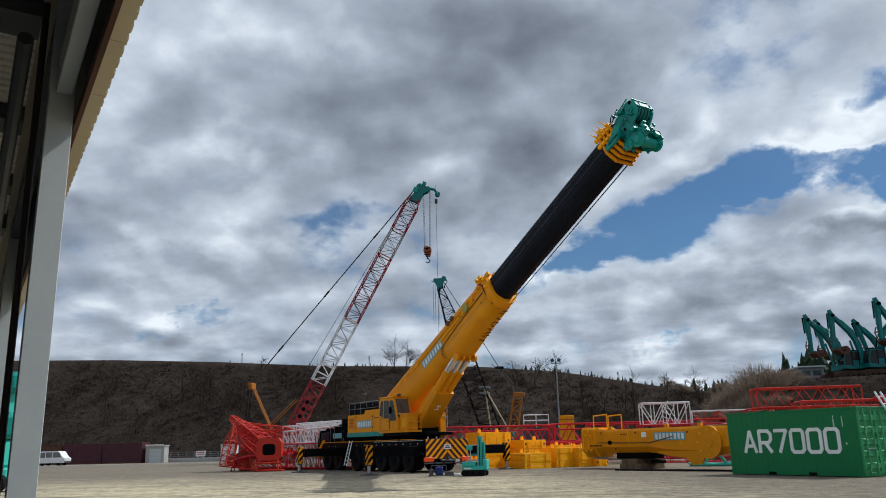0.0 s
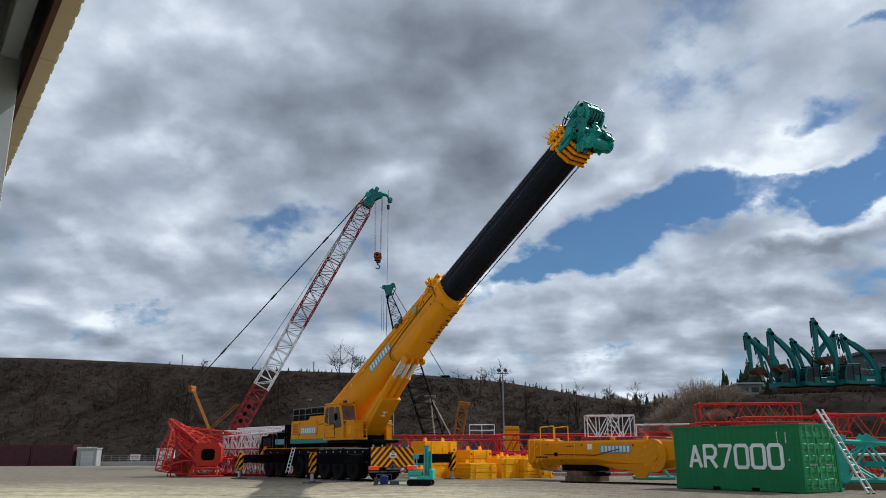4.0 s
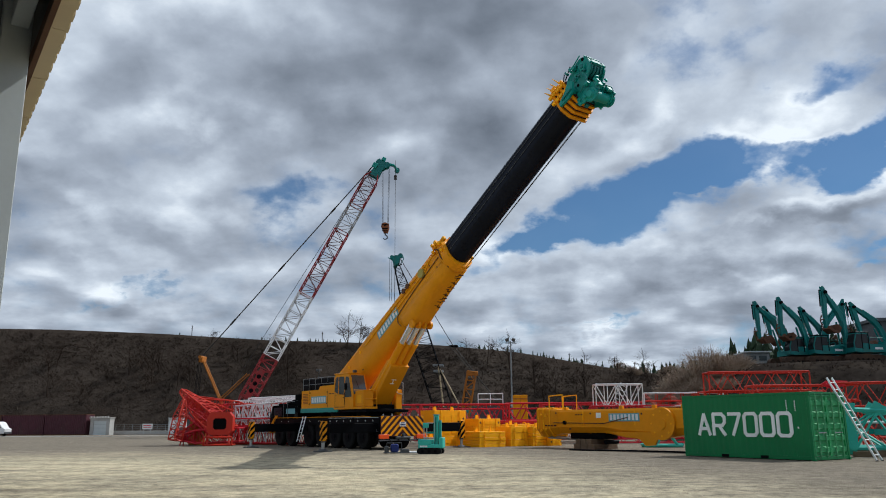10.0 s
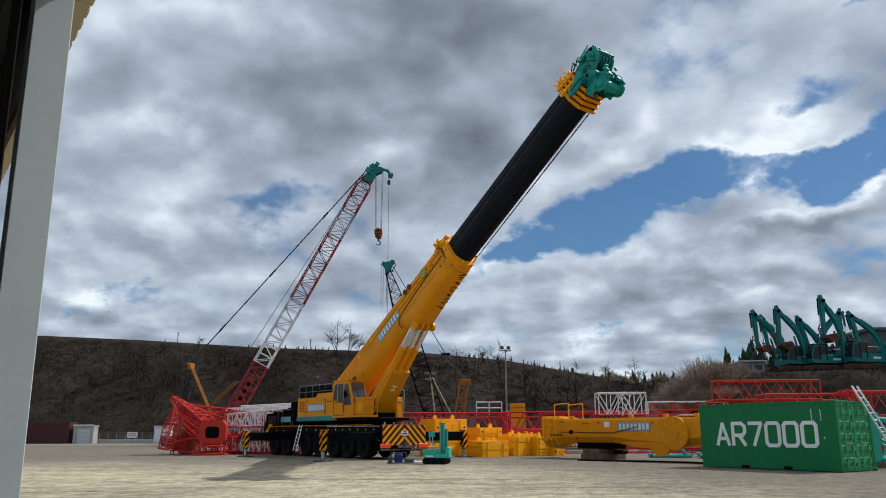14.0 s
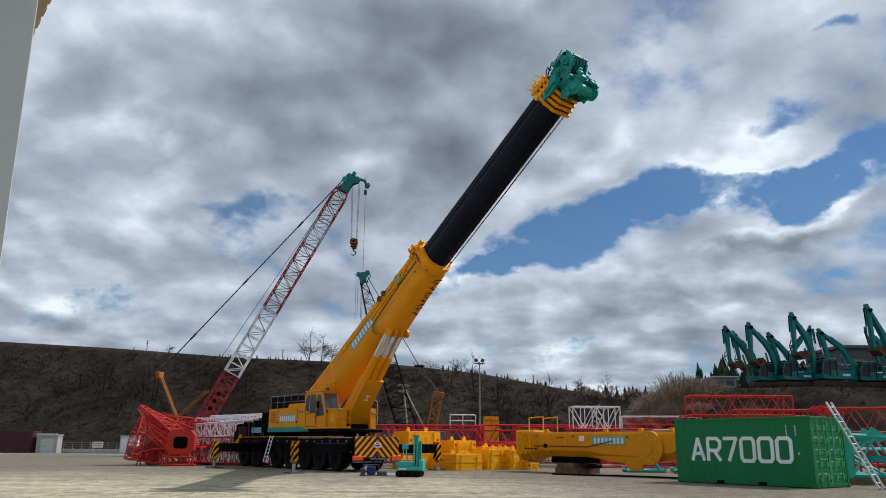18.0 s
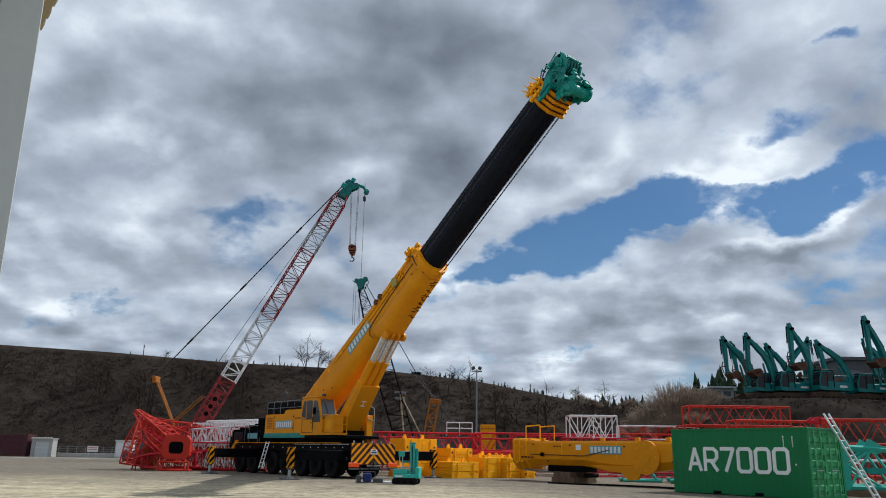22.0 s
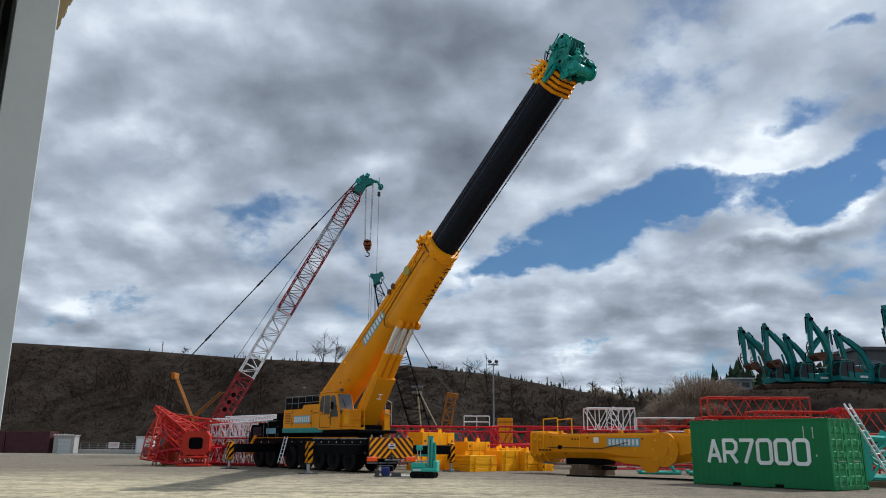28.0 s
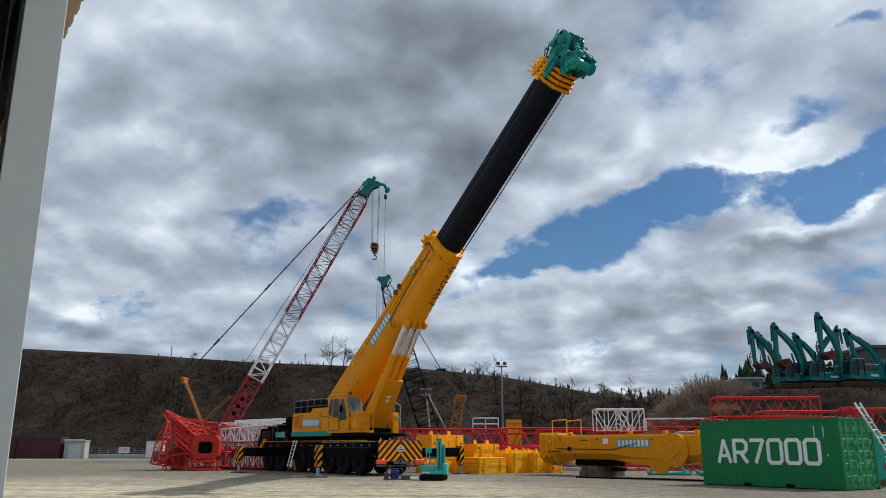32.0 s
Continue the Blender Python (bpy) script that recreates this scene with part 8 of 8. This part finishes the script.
def shrub(seed, height, width):
    rng = random.Random(seed)
    t = thing("shrub", "dense leafless brown shrub on the slope", "shrub", None, "shrubs")
    bm = bmesh.new()
    for k in range(320):
        a, f = rng.uniform(0, 2 * math.pi), math.sqrt(rng.random())
        base = Vector((math.cos(a) * f * width * 0.3, math.sin(a) * f * width * 0.3, -0.2))
        tip = Vector((math.cos(a) * f * width * 0.55 + rng.uniform(-0.7, 0.7), math.sin(a) * f * width * 0.55 + rng.uniform(-0.7, 0.7), height * (1 - 0.55 * f * f) * rng.uniform(0.7, 1.08)))
        mid = base.lerp(tip, 0.5) + Vector((rng.uniform(-0.2, 0.2), rng.uniform(-0.2, 0.2), 0.1))
        tube(bm, base, mid, 0.03, 3, 0.02)
        tube(bm, mid, tip, 0.02, 3, 0.008)
        for j in range(2):
            tube(bm, mid.lerp(tip, rng.uniform(0.1, 0.7)), tip + Vector((rng.uniform(-0.9, 0.9), rng.uniform(-0.9, 0.9), rng.uniform(-0.6, 0.2))), 0.014, 3, 0.006)
    tagged(part("twig_mass", bm, TWIG, t), kind="stuff")
    return t


def make_trees():
    rng = random.Random(5)
    kinds = [bare_tree(k, h) for k, h in ((11, 8.0), (12, 9.0), (13, 7.0), (14, 9.5))]
    spots = [(-25.8, 147, 0.95, 3), (-23.4, 147.5, 0.9, 1), (-21.5, 148, 0.7, 0), (1.5, 143, 0.8, 1), (-2.5, 144, 0.7, 0), (5.5, 142, 0.9, 3), (9.5, 136, 0.8, 1), (13.0, 134, 0.9, 2), (18.0, 133, 1.0, 3), (21.0, 131, 0.9, 0), (24.0, 130, 0.9, 1), (-38, 141, 0.7, 2), (-45, 140, 0.8, 0), (-58, 133, 0.9, 1), (-75, 130, 1.0, 3), (-68, 128, 0.8, 2), (-50, 130, 0.7, 1), (-33, 131, 0.9, 3), (-85, 127, 0.9, 0), (-62, 122, 0.7, 0), (-12, 141, 0.7, 2), (28.5, 128, 0.8, 3), (-30, 124, 0.6, 2), (-53, 148, 0.4, 1), (-15, 148.5, 0.5, 2), (26, 147, 0.6, 1), (31, 146, 0.7, 3)]
    for k in range(64):
        x, y = rng.uniform(-100, 34), rng.uniform(121, 140)
        spots.append((x, y, rng.uniform(0.45, 0.85), k % 4))
    used = set()
    for x, y, s, k in spots:
        m = Matrix.Translation((x, y, hill_z(x, y))) @ pose(0, 0, 0, 0, 0, rng.uniform(0, 360))
        if k not in used:
            used.add(k)
            kinds[k].matrix_world = m
            o = kinds[k]
        else:
            o = copy_thing(kinds[k], m)
        o.scale = (s * 1.0, s * 1.0, s * 0.8)
    shrubs = [shrub(21, 3.2, 4.5), shrub(22, 2.6, 4.0), shrub(23, 4.0, 5.0)]
    spots = [(19.3, 77, 0.8, 0), (20.6, 75.5, 0.95, 2), (22.2, 74, 0.95, 2), (23.8, 73.5, 0.9, 0), (25.5, 74.5, 0.7, 1), (18.3, 79, 0.6, 1), (21.5, 78, 0.9, 0), (16.8, 80, 0.55, 1), (24.5, 76.5, 0.8, 1), (23.0, 70.5, 0.5, 1), (20.0, 73.5, 0.8, 1), (21.3, 72.2, 0.7, 0), (22.8, 76.0, 1.0, 2), (18.9, 75.5, 0.7, 2),  (49, 74.5, 0.45, 1), (52, 74, 0.5, 0), (46.5, 73.8, 0.35, 1)]
    used = set()
    for x, y, s, k in spots:
        z = bank_z(x, y) if 12 < x else 0
        m = Matrix.Translation((x, y, max(z, 0))) @ pose(0, 0, 0, 0, 0, rng.uniform(0, 360))
        if k not in used:
            used.add(k)
            o = shrubs[k]
            o.matrix_world = m
        else:
            o = copy_thing(shrubs[k], m)
        o.scale = (s, s, s * 0.84)
    # scrubby thicket where the slope runs out, on the skyline
    for k in range(34):
        x = rng.uniform(27, 62)
        y = rng.uniform(147, 156)
        o = copy_thing(shrubs[k % 3], Matrix.Translation((x, y, hill_z(x, y) - 0.2)) @ pose(0, 0, 0, 0, 0, rng.uniform(0, 360)))
        c = rng.uniform(0.28, 0.6)
        o.scale = (c * 1.2, c, c)


make_trees()


def make_conifers():
    rng = random.Random(9)
    bm = bmesh.new()

    def conifer(x, y, z, h):
        tiers = 9 if h > 2 else 5
        lean = rng.uniform(-0.03, 0.03) * h
        for k in range(tiers):
            z0 = z + h * (0.05 + 0.86 * k / tiers)
            r = h * 0.27 * (1 - k / (tiers + 0.7)) ** 0.8 * rng.uniform(0.7, 1.25)
            n = 8
            cx, cy = x + lean * k / tiers + rng.uniform(-0.03, 0.03) * h, y + rng.uniform(-0.03, 0.03) * h
            tip = bm.verts.new((cx, cy, z0 + h * (0.26 if tiers > 5 else 0.3)))
            ring = [bm.verts.new((cx + r * rng.uniform(0.35, 1.35) * math.cos(2 * math.pi * j / n), cy + r * rng.uniform(0.35, 1.35) * math.sin(2 * math.pi * j / n), z0 + rng.uniform(-0.07, 0.05) * h)) for j in range(n)]
            for j in range(n):
                bm.faces.new((ring[j], ring[(j + 1) % n], tip))

    for k in range(80):
        x = rng.uniform(-2, 38)
        y = rng.uniform(150, 156)
        conifer(x, y, hill_z(x, y) - 0.3, rng.choice((0.6, 0.7, 0.9, 1.1, 1.3)) * rng.uniform(0.8, 1.1))
    for k in range(26):
        x = rng.choice((rng.uniform(-48, -36), rng.uniform(-36, -28), rng.uniform(-70, -20)))
        conifer(x, 151 + rng.random() * 3, hill_z(x, 152) - 0.3, rng.uniform(0.5, 1.0))
    for k in range(26):
        x = rng.uniform(33.6, 41)
        conifer(x, rng.uniform(99, 106), 6.8, rng.uniform(3.0, 5.8))
    for k in range(40):
        x = rng.uniform(30, 60)
        conifer(x, rng.uniform(157, 165), hill_z(x, 158) - 0.3, rng.uniform(1.6, 3.4))
    for k in range(22):
        x = rng.uniform(44.5, 51)
        conifer(x, rng.uniform(103, 110), 6.0, rng.uniform(5.0, 8.5))
    o = part("conifer_row", bm, CONIFER)
    tagged(o, "row of small dark conifers along the skyline", "conifers", kind="stuff")


make_conifers()


def make_scrub():
    rng = random.Random(3)
    vs, fs = [], []

    def clump(x, y, z, r, h):
        n = 9
        for j in range(n):
            a = rng.uniform(0, 2 * math.pi)
            b = Vector((x + rng.uniform(-r, r) * 0.5, y + rng.uniform(-r, r) * 0.5, z - 0.1))
            tip = b + Vector((math.cos(a) * r * rng.random(), math.sin(a) * r * rng.random(), h * rng.uniform(0.5, 1.0)))
            w = 0.022 * r + 0.012
            k = len(vs)
            vs.extend([(b.x - w, b.y, b.z), (b.x + w, b.y, b.z), (tip.x + 0.01, tip.y, tip.z), (b.x, b.y - w, b.z), (b.x, b.y + w, b.z)])
            fs.extend([(k, k + 1, k + 2), (k + 3, k + 4, k + 2)])

    for k in range(15000):
        x, y = rng.uniform(-110, 45), rng.uniform(118, 149)
        patch = noise.noise(Vector((x * 0.06, y * 0.06, 3.0))) + 0.4 * noise.noise(Vector((x * 0.2, y * 0.2, 7.0)))
        if rng.random() < 0.45 + patch:
            clump(x, y, hill_z(x, y), rng.uniform(0.4, 1.3), rng.uniform(0.25, 0.8))
        else:
            clump(x, y, hill_z(x, y), rng.uniform(0.3, 0.8), rng.uniform(0.1, 0.4))
    for k in range(2600):
        x, y = rng.uniform(15, 66), rng.uniform(58, 78)
        z = bank_z(x, y)
        if z > 0.4:
            clump(x, y, z, rng.uniform(0.2, 0.5), rng.uniform(0.15, 0.5))
    me = bpy.data.meshes.new("scrub")
    me.from_pydata(vs, [], fs)
    me.materials.append(SCRUB)
    tagged(new("scrub", me), "dry brown grass and scrub over the slopes", "scrub", kind="stuff")


make_scrub()


def make_stones():
    """Loose stones and clods on the yard."""
    rng = random.Random(17)
    vs, fs = [], []
    for k in range(8000):
        y = 7 + 55 * rng.random() ** 1.6
        x = rng.uniform(-0.75, 0.75) * (y + 6)
        if (x + 2.416) * 0.788 + (y - 4.07) * 0.616 < 0.4:
            continue
        r = rng.choice((0.012, 0.018, 0.018, 0.025, 0.025, 0.035)) * rng.uniform(0.25, 0.65)
        n = len(vs)
        vs.extend([(x + r * rng.uniform(0.7, 1.4), y, r * 0.25), (x, y + r, r * 0.3), (x - r * rng.uniform(0.7, 1.4), y, r * 0.25), (x, y - r, r * 0.3), (x + r * rng.uniform(-0.3, 0.3), y, r * rng.uniform(0.7, 1.1)), (x, y, -r * 0.3)])
        fs.extend([(n, n + 1, n + 4), (n + 1, n + 2, n + 4), (n + 2, n + 3, n + 4), (n + 3, n, n + 4), (n + 1, n, n + 5), (n + 2, n + 1, n + 5), (n + 3, n + 2, n + 5), (n, n + 3, n + 5)])
    me = bpy.data.meshes.new("loose_stones")
    me.from_pydata(vs, [], fs)
    me.materials.append(STONE)
    tagged(new("loose_stones", me), "loose grey-brown stones scattered over the yard", "stones", kind="stuff")


make_stones()

# ---------------------------------------------------------------- what moves


def motions():
    rows_boom, rows_barrel, rows_rod = [], [], []
    for t, a in BOOM_ANGLE:
        foot, top, ang = cylinder_line(t)
        rows_boom.append((t, pose(*HINGE, 0, -a, 0)))
        rows_barrel.append((t, pose(*foot, 0, -ang, 0)))
        rows_rod.append((t, pose(*top, 0, -ang, 0)))
    walk(boom, rows_boom)
    walk(barrel, rows_barrel)
    walk(rod, rows_rod)


motions()
